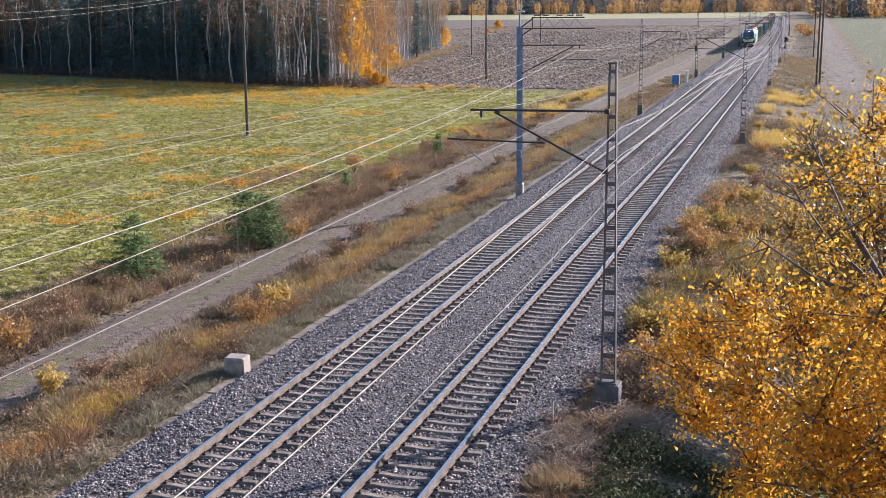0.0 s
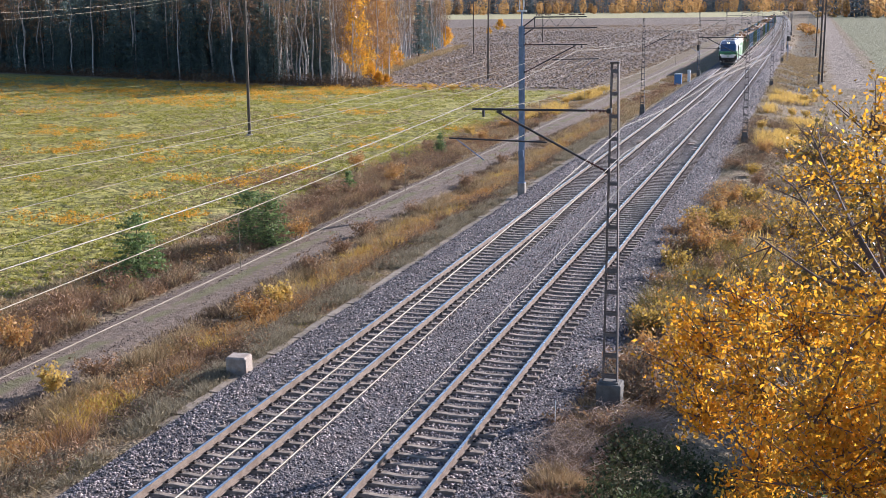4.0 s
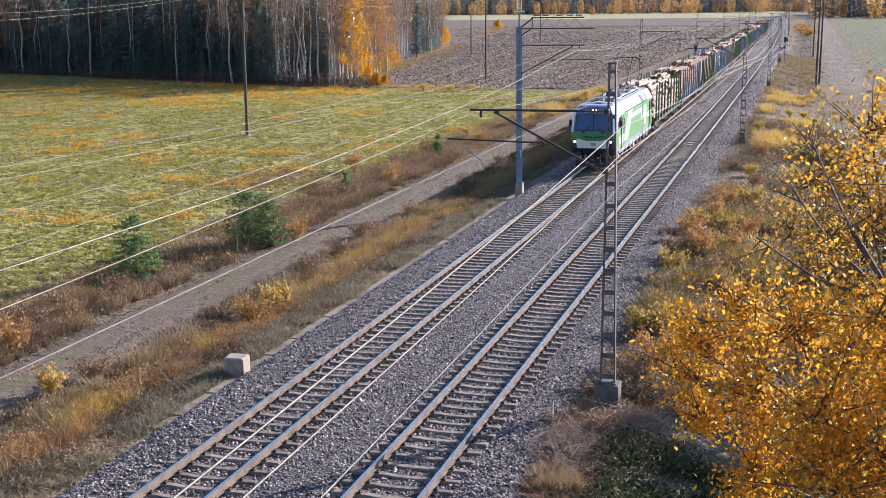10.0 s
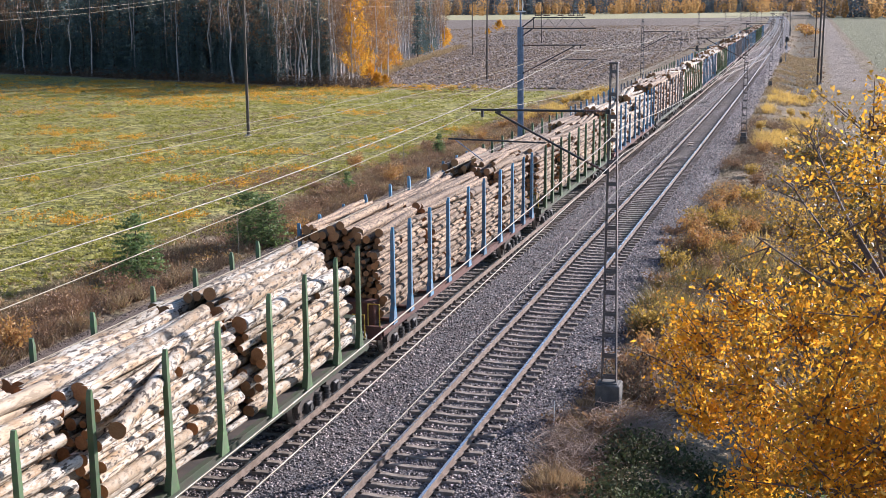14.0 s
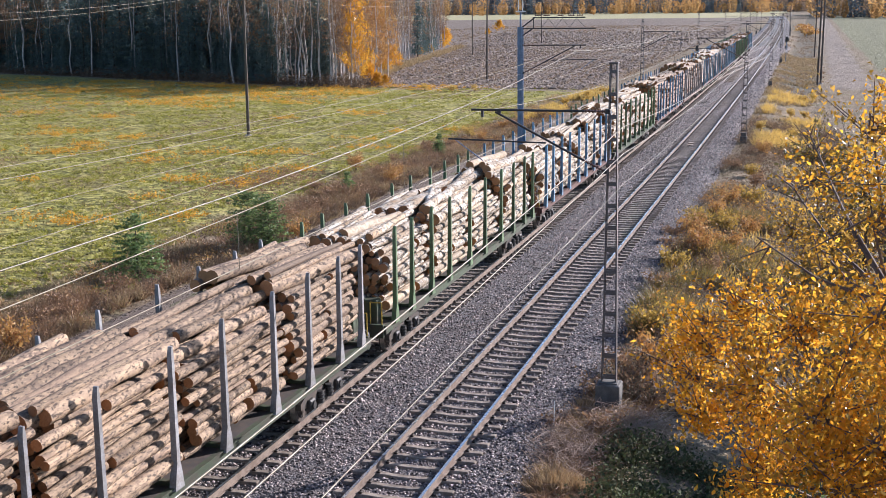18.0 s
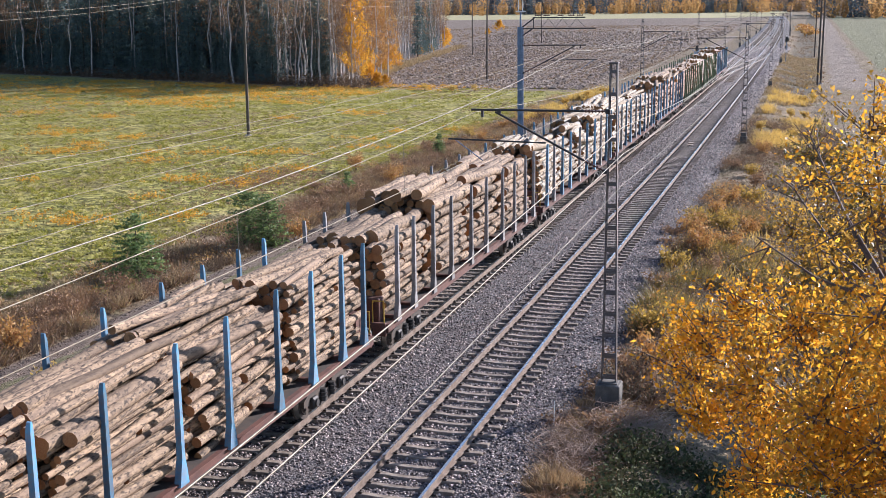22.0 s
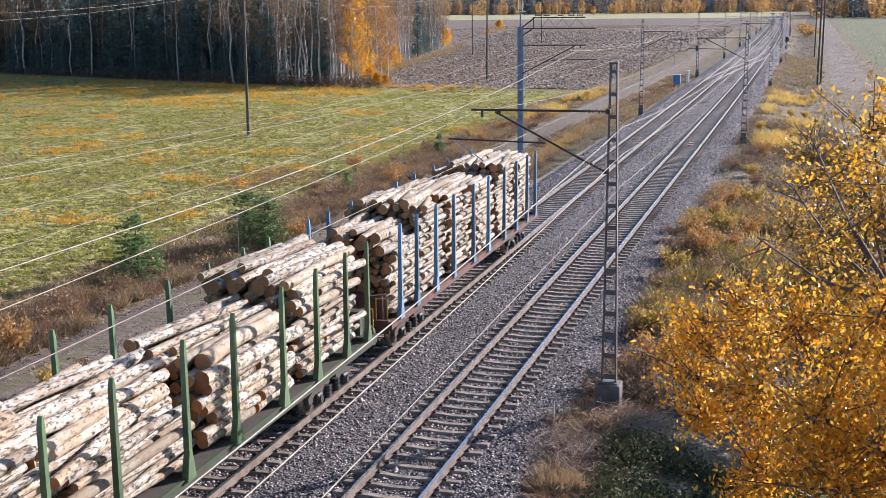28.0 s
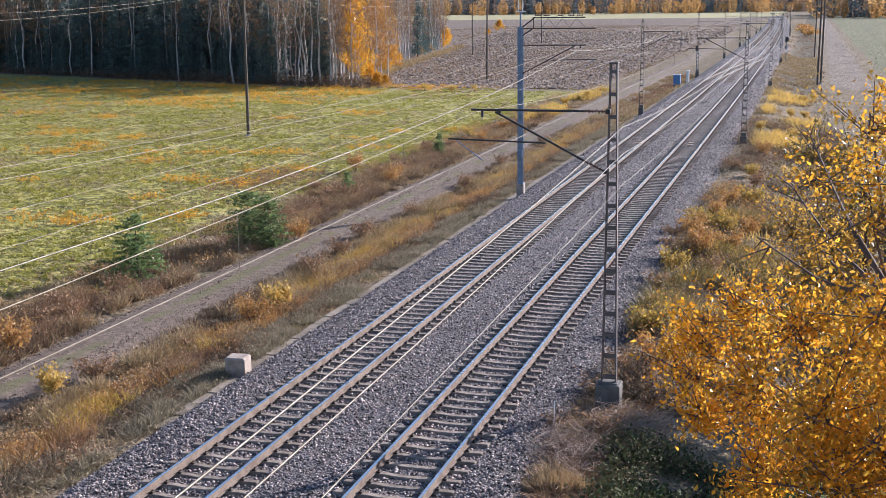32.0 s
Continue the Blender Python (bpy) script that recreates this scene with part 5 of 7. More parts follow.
def make_load(kind, bundles, label, seed):
    """Bundles (y start, length, height, log radius) of logs between the stakes of one wagon."""
    t = thing("log_load", label, "timber load", None, "log loads of the train")
    rnd = random.Random(seed)
    inner = MB()
    for y0, ln, top, r in bundles:
        lean, skew = rnd.gauss(0, 1.1), rnd.gauss(0, 1.0)
        rows = hex_slots(1.36, 1.33, top, r, rnd)
        nr = len(rows)
        for j, line in enumerate(rows):
            for i, (x, z) in enumerate(line):
                outer = i >= len(line) - 1 or j == nr - 1
                yc, le = y0 + ln / 2 + rnd.uniform(-0.25, 0.25), ln * rnd.uniform(0.88, 1.03)
                rr = r * rnd.uniform(0.55, 1.1)
                if outer and i >= len(line) - 1 and rnd.random() < 0.28:
                    cut = rnd.uniform(0.35, 0.65)
                    for ca, cb in ((0, cut - 0.02), (cut + 0.03, 1)):
                        part("log", rnd.choice(LOGS[kind]), None, t, "", pose(x + rnd.uniform(-0.06, 0.03), yc - le / 2 + le * (ca + cb) / 2, z, rnd.uniform(-1.5, 1.5), rnd.uniform(0, 360), rnd.uniform(-1.5, 1.5)) @ Matrix.Diagonal((rr, le * (cb - ca), rr, 1)))
                elif outer:
                    part("log", rnd.choice(LOGS[kind]), None, t, "", pose(x + rnd.uniform(-0.05, 0.03), yc + rnd.uniform(-0.15, 0.15), z, lean + rnd.gauss(0, 1.3), rnd.uniform(0, 360), rnd.gauss(0, 1.2)) @ Matrix.Diagonal((rr, le, rr, 1)))
                else:
                    inner.tube((x, yc - le / 2, z), (x, yc + le / 2, z), rr, rr * 0.9, 8, 0, True, 1)
        # crown of loose logs on top
        half, side = 1.2, rnd.uniform(-0.25, 0.35)
        lay = 0
        z = rows[-1][0][1] + 1.5 * r
        while half > 0.35 and lay < (2 if top > 3.3 else 4):
            x = max(-1.25, side - half) + rnd.uniform(0, r)
            while x < min(1.25, side + half):
                rr = r * rnd.uniform(0.65, 1.45)
                le = ln * rnd.uniform(0.93, 1.04)
                part("log", rnd.choice(LOGS[kind]), None, t, "", pose(x + rnd.uniform(-0.03, 0.03), y0 + ln / 2 + rnd.uniform(-0.35, 0.35), z + rnd.uniform(-0.6, 0.8) * r, lean + rnd.gauss(0, 1.6), rnd.uniform(0, 360), skew * 2 + rnd.gauss(0, 3.4)) @ Matrix.Diagonal((rr, le, rr, 1)))
                x += 2.0 * r * rnd.uniform(0.95, 1.15)
            half *= rnd.uniform(0.68, 0.85)
            z += 1.6 * r
            lay += 1
    tagged(part("log_core", inner, [kind + "_inner", "cut_inner"], t, "logs packed inside the stack"), kind="stuff")
    return t


TRAIN_V, TRAIN_Y = 20.952, 283.513
MOVING, WHEELS = [], []
loco, lw = make_loco()
MOVING.append((loco, 0.22))
WHEELS += [(w, 0.625) for w in lw]
# stake colour, frame colour, wood, bundle plan: (count, height low, height high, log radius)
PLAN = [("w_green", "w_dgreen", "birch", 3, 3.95, 3.9, 0.15), ("w_blue", "w_red", "pine", 4, 3.6, 4.0, 0.12), ("w_green", "w_dgreen", "pine", 4, 3.5, 4.0, 0.11),
        ("w_blue", "w_red", "birch", 3, 3.3, 4.0, 0.138), ("w_grey", "w_dgreen", "pine", 4, 3.5, 3.9, 0.145), ("w_green", "w_dgreen", "birch", 4, 3.3, 3.8, 0.145),
        ("w_blue", "w_red", "birch", 4, 3.4, 3.9, 0.138), ("w_green", "w_dgreen", "birch", 4, 3.2, 3.7, 0.145), ("w_blue", "w_red", "pine", 4, 3.6, 4.0, 0.12),
        ("w_grey", "w_red", "pine", 4, 3.4, 3.9, 0.175), ("w_mix", "w_red", "birch", 4, 3.3, 3.9, 0.145), ("w_mix", "w_red", "birch", 3, 3.5, 4.0, 0.138),
        ("w_blue", "w_red", "pine", 3, 3.5, 4.1, 0.175), ("w_green", "w_dgreen", "pine", 4, 3.5, 4.0, 0.12), ("w_green", "w_dgreen", "birch", 4, 3.3, 3.8, 0.145),
        ("w_blue", "w_red", "birch", 6, 3.8, 4.2, 0.125)]
WORD = {"w_green": "green", "w_blue": "blue", "w_grey": "pale grey", "w_mix": "blue and grey", "birch": "white birch", "pine": "brown pine"}
wagon_kinds = {}
for i, (col, fr, wood, cnt, lo, hi, r) in enumerate(PLAN):
    key = (col, fr)
    s = 20.85 + 21.0 * i
    if key not in wagon_kinds:
        wg, ws = make_wagon(col, fr, f"flat wagon with {WORD[col]} stakes and {'rusty red' if fr == 'w_red' else 'dark green'} frame")
        wagon_kinds[key] = wg
    else:
        wg = copy_thing(wagon_kinds[key], pose(0, 0, 0))
        ws = [c for c in wg.children if c.name.startswith("wheelset")]
    MOVING.append((wg, s))
    WHEELS += [(w, 0.46) for w in ws]
    rnd = random.Random(100 + i)
    ln = 19.2 / cnt
    bundles = [(-0.5 + ln * j + 0.1 + rnd.uniform(-0.1, 0.1), ln - rnd.uniform(0.25, 0.6), rnd.uniform(lo - 0.85, hi - 0.15) if wood == "birch" else rnd.uniform(lo - 0.45, hi - 0.15), r * 0.88) for j in range(cnt)]
    ld = make_load(wood, bundles, f"stack of {WORD[wood]} logs loaded between {WORD[col]} stakes", 200 + i)
    MOVING.append((ld, s))


# ======== plants ========
NPR = np.random.default_rng(7)


def blades(points, h, w, n, mat_key, name, label, category="grass", lean=0.35):
    """Clumps of n grass blades at the ground points (x, y); one object of kind stuff."""
    pts = np.array([(x, y, ground_z(x - bend(y), y)) for x, y in points])
    c = np.repeat(pts, n, axis=0)
    k = len(c)
    c[:, :2] += NPR.normal(0, 0.09, (k, 2))
    c[:, 2] -= 0.03
    a = NPR.uniform(0, 2 * math.pi, k)
    hh = h * NPR.uniform(0.45, 1.3, k)
    ww = w * NPR.uniform(0.6, 1.4, k)
    side = np.stack([np.cos(a), np.sin(a), np.zeros(k)], 1)
    le = NPR.normal(0, lean, (k, 2)) * hh[:, None]
    tip = c + np.stack([le[:, 0], le[:, 1], hh], 1)
    v = np.stack([c - side * ww[:, None], c + side * ww[:, None], tip], 1)
    ob = new(name, quads_mesh(name, v, mat_key, 3))
    return tagged(ob, label, category, kind="stuff")


def leaf_weeds(points, n, h, size, mat_key, name, label, spread_r=0.16):
    """Low plants of small withered leaves, n to a plant, at the ground points (x, y)."""
    pts = np.array([(x, y, ground_z(x - bend(y), y)) for x, y in points])
    c = np.repeat(pts, n, axis=0)
    k = len(c)
    top = np.repeat(NPR.uniform(0.3, 1.2, len(pts)) ** 1.5, n) * h
    c[:, :2] += NPR.normal(0, spread_r, (k, 2))
    c[:, 2] += NPR.uniform(0, 1, k) * top
    ob = new(name, quads_mesh(name, leaves_at(c, size, NPR, 0.2, 0.55), mat_key))
    return tagged(ob, label, "weeds", kind="stuff")


def sprinkle(n, x0, x1, y0, y1, thr=-1.0, sc=0.3, bias=1.0):
    """Random ground points in a strip, gathered in patches where thr is higher."""
    out = []
    while len(out) < n:
        f = random.random() ** bias
        x, y = random.uniform(x0, x1), y0 + (y1 - y0) * f
        if thr > -1 and noise.noise((x * sc, y * sc, 5.5)) < thr:
            continue
        out.append((x + bend(y), y))
    return out


def shrub_mesh(seed, h, w, n, leaf, size):
    """Stems and leaf clusters of one shrub; returns both meshes."""
    rng = np.random.default_rng(seed)
    st, tips = MB(), []
    for i in range(11):
        a, l = rng.uniform(0, 2 * math.pi), rng.uniform(0.65, 1.0)
        p0 = (0.06 * math.cos(a), 0.06 * math.sin(a), -0.08)
        p1 = (w * 0.22 * l * math.cos(a), w * 0.22 * l * math.sin(a), h * 0.5 * l)
        p2 = (w * 0.48 * l * math.cos(a + rng.uniform(-0.4, 0.4)), w * 0.48 * l * math.sin(a), h * l)
        st.tube(p0, p1, 0.016, 0.011, 5).tube(p1, p2, 0.011, 0.004, 5)
        tips += [(p1, p2)]
    idx = rng.integers(0, len(tips), n)
    f = rng.uniform(-0.1, 1.05, n)[:, None]
    a = np.array([t[0] for t in tips])[idx]
    b = np.array([t[1] for t in tips])[idx]
    c = a + (b - a) * f + rng.normal(0, 0.11 * w, (n, 3)) * np.array([1, 1, 0.8])
    c[:, 2] = np.clip(c[:, 2], 0.04, None)
    return st.mesh("stems", ["twig"]), quads_mesh("foliage", leaves_at(c, size, rng), leaf)


SHRUBS = {}
for key, seed, h, w, n, leaf, size in (("orange", 1, 1.5, 1.5, 750, "leaf_orange", 0.13), ("brown", 2, 1.1, 1.5, 650, "leaf_brown", 0.12), ("yellow", 3, 1.4, 1.4, 750, "leaf_yellowgreen", 0.13),
                                       ("gold", 4, 1.1, 1.2, 600, "straw_gold", 0.15), ("green", 5, 1.2, 1.3, 800, "needles_young", 0.13), ("brown2", 6, 0.8, 1.3, 500, "leaf_brown", 0.11)):
    SHRUBS[key] = shrub_mesh(seed, h, w, n, leaf, size)
SHRUB_LABEL = {"orange": "small shrub with orange autumn leaves in dry grass", "brown": "low shrub with rusty brown withered leaves", "yellow": "shrub with yellow-green autumn leaves",
               "gold": "clump of tall golden dry weeds", "green": "small bushy young evergreen shrub", "brown2": "low withered brown weed clump"}


def shrub(key, x, y, s=1.0):
    t = thing("shrub", SHRUB_LABEL[key], "shrub", pose(x, y, ground_z(x - bend(y), y) - 0.03, 0, 0, random.uniform(0, 360)) @ Matrix.Diagonal((s, s, s * random.uniform(0.85, 1.15), 1)), "shrubs on the verges")
    part("twigwork", SHRUBS[key][0], None, t)
    part("foliage", SHRUBS[key][1], None, t)


def conifer_meshes(seed, h, spread_w, whorls, per, needle, size, bare=0.06, dens=1.0, round_top=False):
    """Trunk and crown of a conifer: whorls of drooping branches set with needle sprays."""
    rng = np.random.default_rng(seed)
    tr = MB().tube((0, 0, -0.2), (0.02 * h * rng.uniform(-1, 1) * 0.3, 0, h * 0.55), 0.012 * h + 0.02, 0.007 * h, 9).tube((0.0, 0, h * 0.55), (0, 0, h), 0.007 * h, 0.004, 8)
    cen, br = [], MB()
    for i in range(whorls):
        f = (i + rng.uniform(0, 0.5)) / whorls
        z = h * (bare + (1 - bare) * f)
        ln = spread_w * ((1 - f) ** 0.85 if not round_top else math.sqrt(max(0.04, 1 - (1.5 * f - 0.5) ** 2))) * rng.uniform(0.8, 1.1) + 0.03 * h
        for j in range(per):
            a = 2 * math.pi * (j + rng.uniform(-0.3, 0.3)) / per + i * 0.9
            l = ln * rng.uniform(0.65, 1.15)
            rise = 0.35 * l if f > 0.7 else rng.uniform(-0.2, 0.12) * l
            tip = np.array((l * math.cos(a), l * math.sin(a), z + rise))
            tr.tube((0, 0, z), tip, 0.012 + 0.002 * h * (1 - f) * 0.4, 0.004, 4, 0, False)
            m = max(3, int(dens * l / size * 3.2))
            g = rng.uniform(0.12, 1.03, m)[:, None]
            c = np.array((0, 0, z)) * (1 - g) + tip * g
            c += rng.normal(0, size * 0.42, (m, 3)) * np.array([1, 1, 0.55])
            c[:, 2] -= 0.12 * l * g[:, 0] * (1 - f)
            cen.append(c)
    c = np.concatenate(cen)
    return tr.mesh("trunk", ["bark_dark"]), quads_mesh("crown", leaves_at(c, size, rng, 0.3, 0.5), needle)


def birch_meshes(seed, h, leafy, leaf, size, low=0.3, bark="bark_birch", width=0.16):
    """Slim trunk, rising limbs with twigs, and leaves where it still has them."""
    rng = np.random.default_rng(seed)
    tr = MB()
    pts = [Vector((0, 0, -0.2))]
    for i in range(1, 7):
        pts.append(Vector((rng.normal(0, 0.012 * h), rng.normal(0, 0.012 * h), h * i / 6)))
    r0 = 0.0078 * h
    for i in range(6):
        tr.tube(pts[i], pts[i + 1], r0 * (1 - i / 6.6), r0 * (1 - (i + 1) / 6.6), 8, 0, False)
    tw, cen = MB(), []
    for i in range(34):
        f = low + (1 - low) * (i + rng.uniform(0, 1)) / 34
        p = pts[min(5, int(f * 6))].lerp(pts[min(6, int(f * 6) + 1)], f * 6 % 1)
        a, l = rng.uniform(0, 2 * math.pi), h * width * (1.15 - f) * rng.uniform(0.6, 1.2) + 0.4
        q = p + Vector((l * math.cos(a), l * math.sin(a), l * rng.uniform(0.3, 1.0)))
        tw.tube(p, q, 0.022 * (1.2 - f) + 0.006, 0.006, 4, 0, False)
        for k in range(4):
            s = p.lerp(q, rng.uniform(0.35, 1.0))
            e = s + Vector((rng.normal(0, 0.35), rng.normal(0, 0.35), rng.uniform(-0.3, 0.55))) * l * 0.6
            tw.tube(s, e, 0.009, 0.003, 3, 0, False)
            if leafy:
                m = int(leafy * rng.uniform(0.5, 1.5))
                g = rng.uniform(0, 1.1, m)[:, None]
                cen.append(np.array(s) * (1 - g) + np.array(e) * g + rng.normal(0, 0.28, (m, 3)))
    crown = quads_mesh("crown", leaves_at(np.concatenate(cen), size, rng), leaf) if leafy else None
    return tr.mesh("trunk", [bark]), tw.mesh("branches", ["twig"]), crown


def flank_x(y):
    """Where the wood's flank stands at y."""
    return -50 - 0.3 * (y - 163) if y < 200 else -61 - 0.18 * (y - 200)


def inside_forest(x, y):
    """The wood: its front edge faces the field, its flank runs along the ploughed strip."""
    return x < flank_x(y) and y > 162 + (-50 - x) * 0.38


def make_forest():
    con = [conifer_meshes(20 + i, h, w, 28, 9, "needles", 0.5, 0.08, 1.2) for i, (h, w) in enumerate(((19, 2.9), (16, 2.5), (22, 3.1)))]
    bir = [birch_meshes(40, 19, 2, "leaf_tan", 0.24, 0.3), birch_meshes(41, 17, 11, "leaf_brown", 0.24, 0.2), birch_meshes(42, 20, 2, "leaf_tan", 0.24, 0.3)]
    gold = [birch_meshes(50, 17, 15, "leaf_orange", 0.28, 0.12, "bark_birch", 0.15), birch_meshes(51, 14, 13, "leaf_gold", 0.28, 0.08, "bark_birch", 0.17)]
    bush = [birch_meshes(60, 4.2, 34, "leaf_gold", 0.26, 0.05, "twig", 0.52)]
    rnd = random.Random(11)

    def tree(kind, x, y, s=1.0):
        lab = {"con": "tall dark green spruce at the edge of the wood", "bir": "slim bare birch with a pale trunk", "gold": "birch with orange autumn leaves at the wood's edge", "bush": "broad golden autumn bush beside the ploughed field"}[kind]
        ms = rnd.choice({"con": con, "bir": bir, "gold": gold, "bush": bush}[kind])
        t = thing("spruce_tree" if kind == "con" else ("bush" if kind == "bush" else "birch_tree"), lab, "bush" if kind == "bush" else "tree",
                  pose(x, y, ground_z(x - bend(y), y) - 0.1, rnd.uniform(-2, 2), rnd.uniform(-2, 2), rnd.uniform(0, 360)) @ Matrix.Diagonal((s, s, s, 1)), "trees of the wood")
        for nm, me in zip(("trunk", "crown") if kind == "con" else ("trunk", "twigwork", "crown"), ms):
            if me is not None:
                part(nm, me, None, t)
    # front row, in the order in which it meets the field
    x = -150.0
    while x < -51:
        y = 163 + (-50 - x) * 0.38 + rnd.uniform(0, 3)
        if x < -66:
            tree("con", x, y, rnd.choice((0.28, 0.36, 0.42, 0.5, 0.62)) * rnd.uniform(0.85, 1.15))
            if rnd.random() < 0.62:
                tree("bir", x + rnd.uniform(-0.5, 0.5), y + rnd.uniform(1, 4.5), rnd.uniform(0.85, 1.25))
            if rnd.random() < 0.14:
                tree("con", x, y + rnd.uniform(2, 5), rnd.uniform(0.8, 1.1))
        else:
            tree("bir", x, y, rnd.uniform(0.8, 1.15))
            if rnd.random() < 0.4:
                tree("con", x, y + rnd.uniform(3, 8), rnd.uniform(0.35, 0.8))
        x += rnd.uniform(1.2, 2.3)
    n = 0
    while n < 190:
        x, y = rnd.uniform(-175, -51), rnd.uniform(165, 262)
        if not inside_forest(x, y):
            continue
        depth = y - (162 + (-50 - x) * 0.38)
        if depth > 42:
            continue
        flank = flank_x(y) - x
        k = "con" if rnd.random() < ((0.2 if depth < 9 else 0.85) if x < -66 else (0.6 if depth > 10 else 0.1)) and flank > 7 else "bir"
        tree(k, x, y, rnd.uniform(0.8, 1.2))
        n += 1
    # flank along the ploughed strip
    for y in np.arange(172, 330, 3.6):
        e = flank_x(y)
        tree("bir", e - rnd.uniform(0.5, 5), y, rnd.uniform(0.75, 1.05))
        tree("bir", e - rnd.uniform(2, 7), y + 2, rnd.uniform(0.6, 1.0))
    for x, y, s in ((-53.4, 171.5, 1.05), (-52.0, 175.5, 0.95), (-50.9, 178.5, 0.9), (-52.2, 168.2, 1.0), (-54.8, 176.0, 1.1), (-54.0, 183.0, 0.95), (-56.2, 190.0, 0.8), (-51.2, 166.8, 0.6), (-64.5, 221, 0.55)):
        tree("gold", x, y, s)
    for x, y, s in ((-80.5, 292, 0.7), (-83.5, 304, 0.85), (-82.0, 299, 0.55), (-86.5, 316, 0.75), (-77.5, 280, 0.6), (-74, 264, 0.7)):
        tree("con", x, y, s)
    for x, y, s in ((-63.5, 216, 0.9), (-55.8, 183.5, 0.6), (-54.2, 178.5, 0.55), (-60.5, 204, 0.6), (-48.2, 166.5, 0.45), (-47.2, 167.5, 0.35), (-89.6, 336, 1.1), (-92, 345, 0.8), (-86, 322, 0.5), (-80, 292, 0.5), (-76, 272, 0.45), (-124, 535, 1.0), (-112, 470, 0.5)):
        tree("bush", x, y, s)


def make_far_forest():
    """Woods on the horizon, far beyond the fields."""
    rng = np.random.default_rng(5)
    for key, num, lab in (("hazy_con", 900, "distant conifers with blue haze in their colour"), ("far_brown", 520, "bare brown trees of the distant woods"), ("far_leaf", 520, "orange autumn trees of the distant woods")):
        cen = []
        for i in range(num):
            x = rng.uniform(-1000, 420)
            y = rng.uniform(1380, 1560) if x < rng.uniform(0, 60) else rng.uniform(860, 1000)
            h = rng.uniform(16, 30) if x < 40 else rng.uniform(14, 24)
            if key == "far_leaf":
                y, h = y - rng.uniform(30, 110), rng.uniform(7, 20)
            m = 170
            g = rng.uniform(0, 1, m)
            w = h * (0.10 if key == "hazy_con" else rng.uniform(0.17, 0.34)) * (1.2 - g if key == "hazy_con" else np.sqrt(np.clip(1 - (2 * g - 1) ** 2, 0.06, 1)))
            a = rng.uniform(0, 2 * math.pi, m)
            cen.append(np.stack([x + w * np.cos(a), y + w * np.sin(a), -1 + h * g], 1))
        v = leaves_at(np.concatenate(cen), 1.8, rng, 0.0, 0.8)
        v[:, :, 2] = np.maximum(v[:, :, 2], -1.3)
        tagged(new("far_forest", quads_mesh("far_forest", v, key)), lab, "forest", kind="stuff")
    # wooded ridge that closes the view behind them, haze painted in as blue-grey
    k = 15000
    x = rng.uniform(-1500, 900, k)
    top = 34 + 7 * np.sin(x * 0.011) + 5 * np.sin(x * 0.037 + 1)
    z = -1 + top * rng.uniform(0, 1, k) ** 0.8
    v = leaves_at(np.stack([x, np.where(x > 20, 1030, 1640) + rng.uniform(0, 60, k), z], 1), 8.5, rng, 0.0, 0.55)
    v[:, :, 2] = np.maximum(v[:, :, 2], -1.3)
    tagged(new("far_forest", quads_mesh("far_forest", v, "ridge")), "wooded ridge on the horizon with blue haze in its colour", "forest", kind="stuff")
    # nearer scrub along the line
    cen = []
    for x0, y0, s, k in ((10, 470, 3.5, 60), (12, 430, 3, 40), (9, 510, 3.5, 40)):
        c = rng.normal(0, 0.42, (k * 6, 3)) * np.array([s, s * 2, s * 0.35]) + np.array([x0, y0, -0.8 + s * 0.25])
        cen.append(c)
    v = leaves_at(np.concatenate(cen), 0.9, rng, 0.0, 0.7)
    v[:, :, 2] = np.maximum(v[:, :, 2], -1.3)
    tagged(new("far_scrub", quads_mesh("far_scrub", v, "leaf_orange")), "golden scrub beside the distant line", "scrub", kind="stuff")


def make_young_conifers():
    for x, y, h, w, seed, lab in ((-15.1, 45.1, 3.0, 1.9, 71, "young spruce standing alone at the field's edge"), (-13.3, 52.4, 2.7, 1.15, 72, "dense young pine at the field's edge"), (-12.0, 52.0, 2.5, 1.0, 73, "dense young pine beside the gravel road"),
                                  (-14.6, 69.0, 1.5, 0.75, 74, "small young spruce among withered weeds"), (-14.9, 89.4, 1.7, 0.8, 75, "small young spruce among withered weeds")):
        ms = conifer_meshes(seed, h, w, 14 if seed == 71 else 17, 8 if seed == 71 else 11, "needles_young", 0.15, 0.05 if seed == 71 else 0.03, 1.7 if seed == 71 else 0.7, seed in (72, 73))
        t = thing("young_conifer", lab, "tree", pose(x, y, ground_z(x, y) - 0.02))
        part("trunk", ms[0], None, t)
        part("crown", ms[1], None, t)


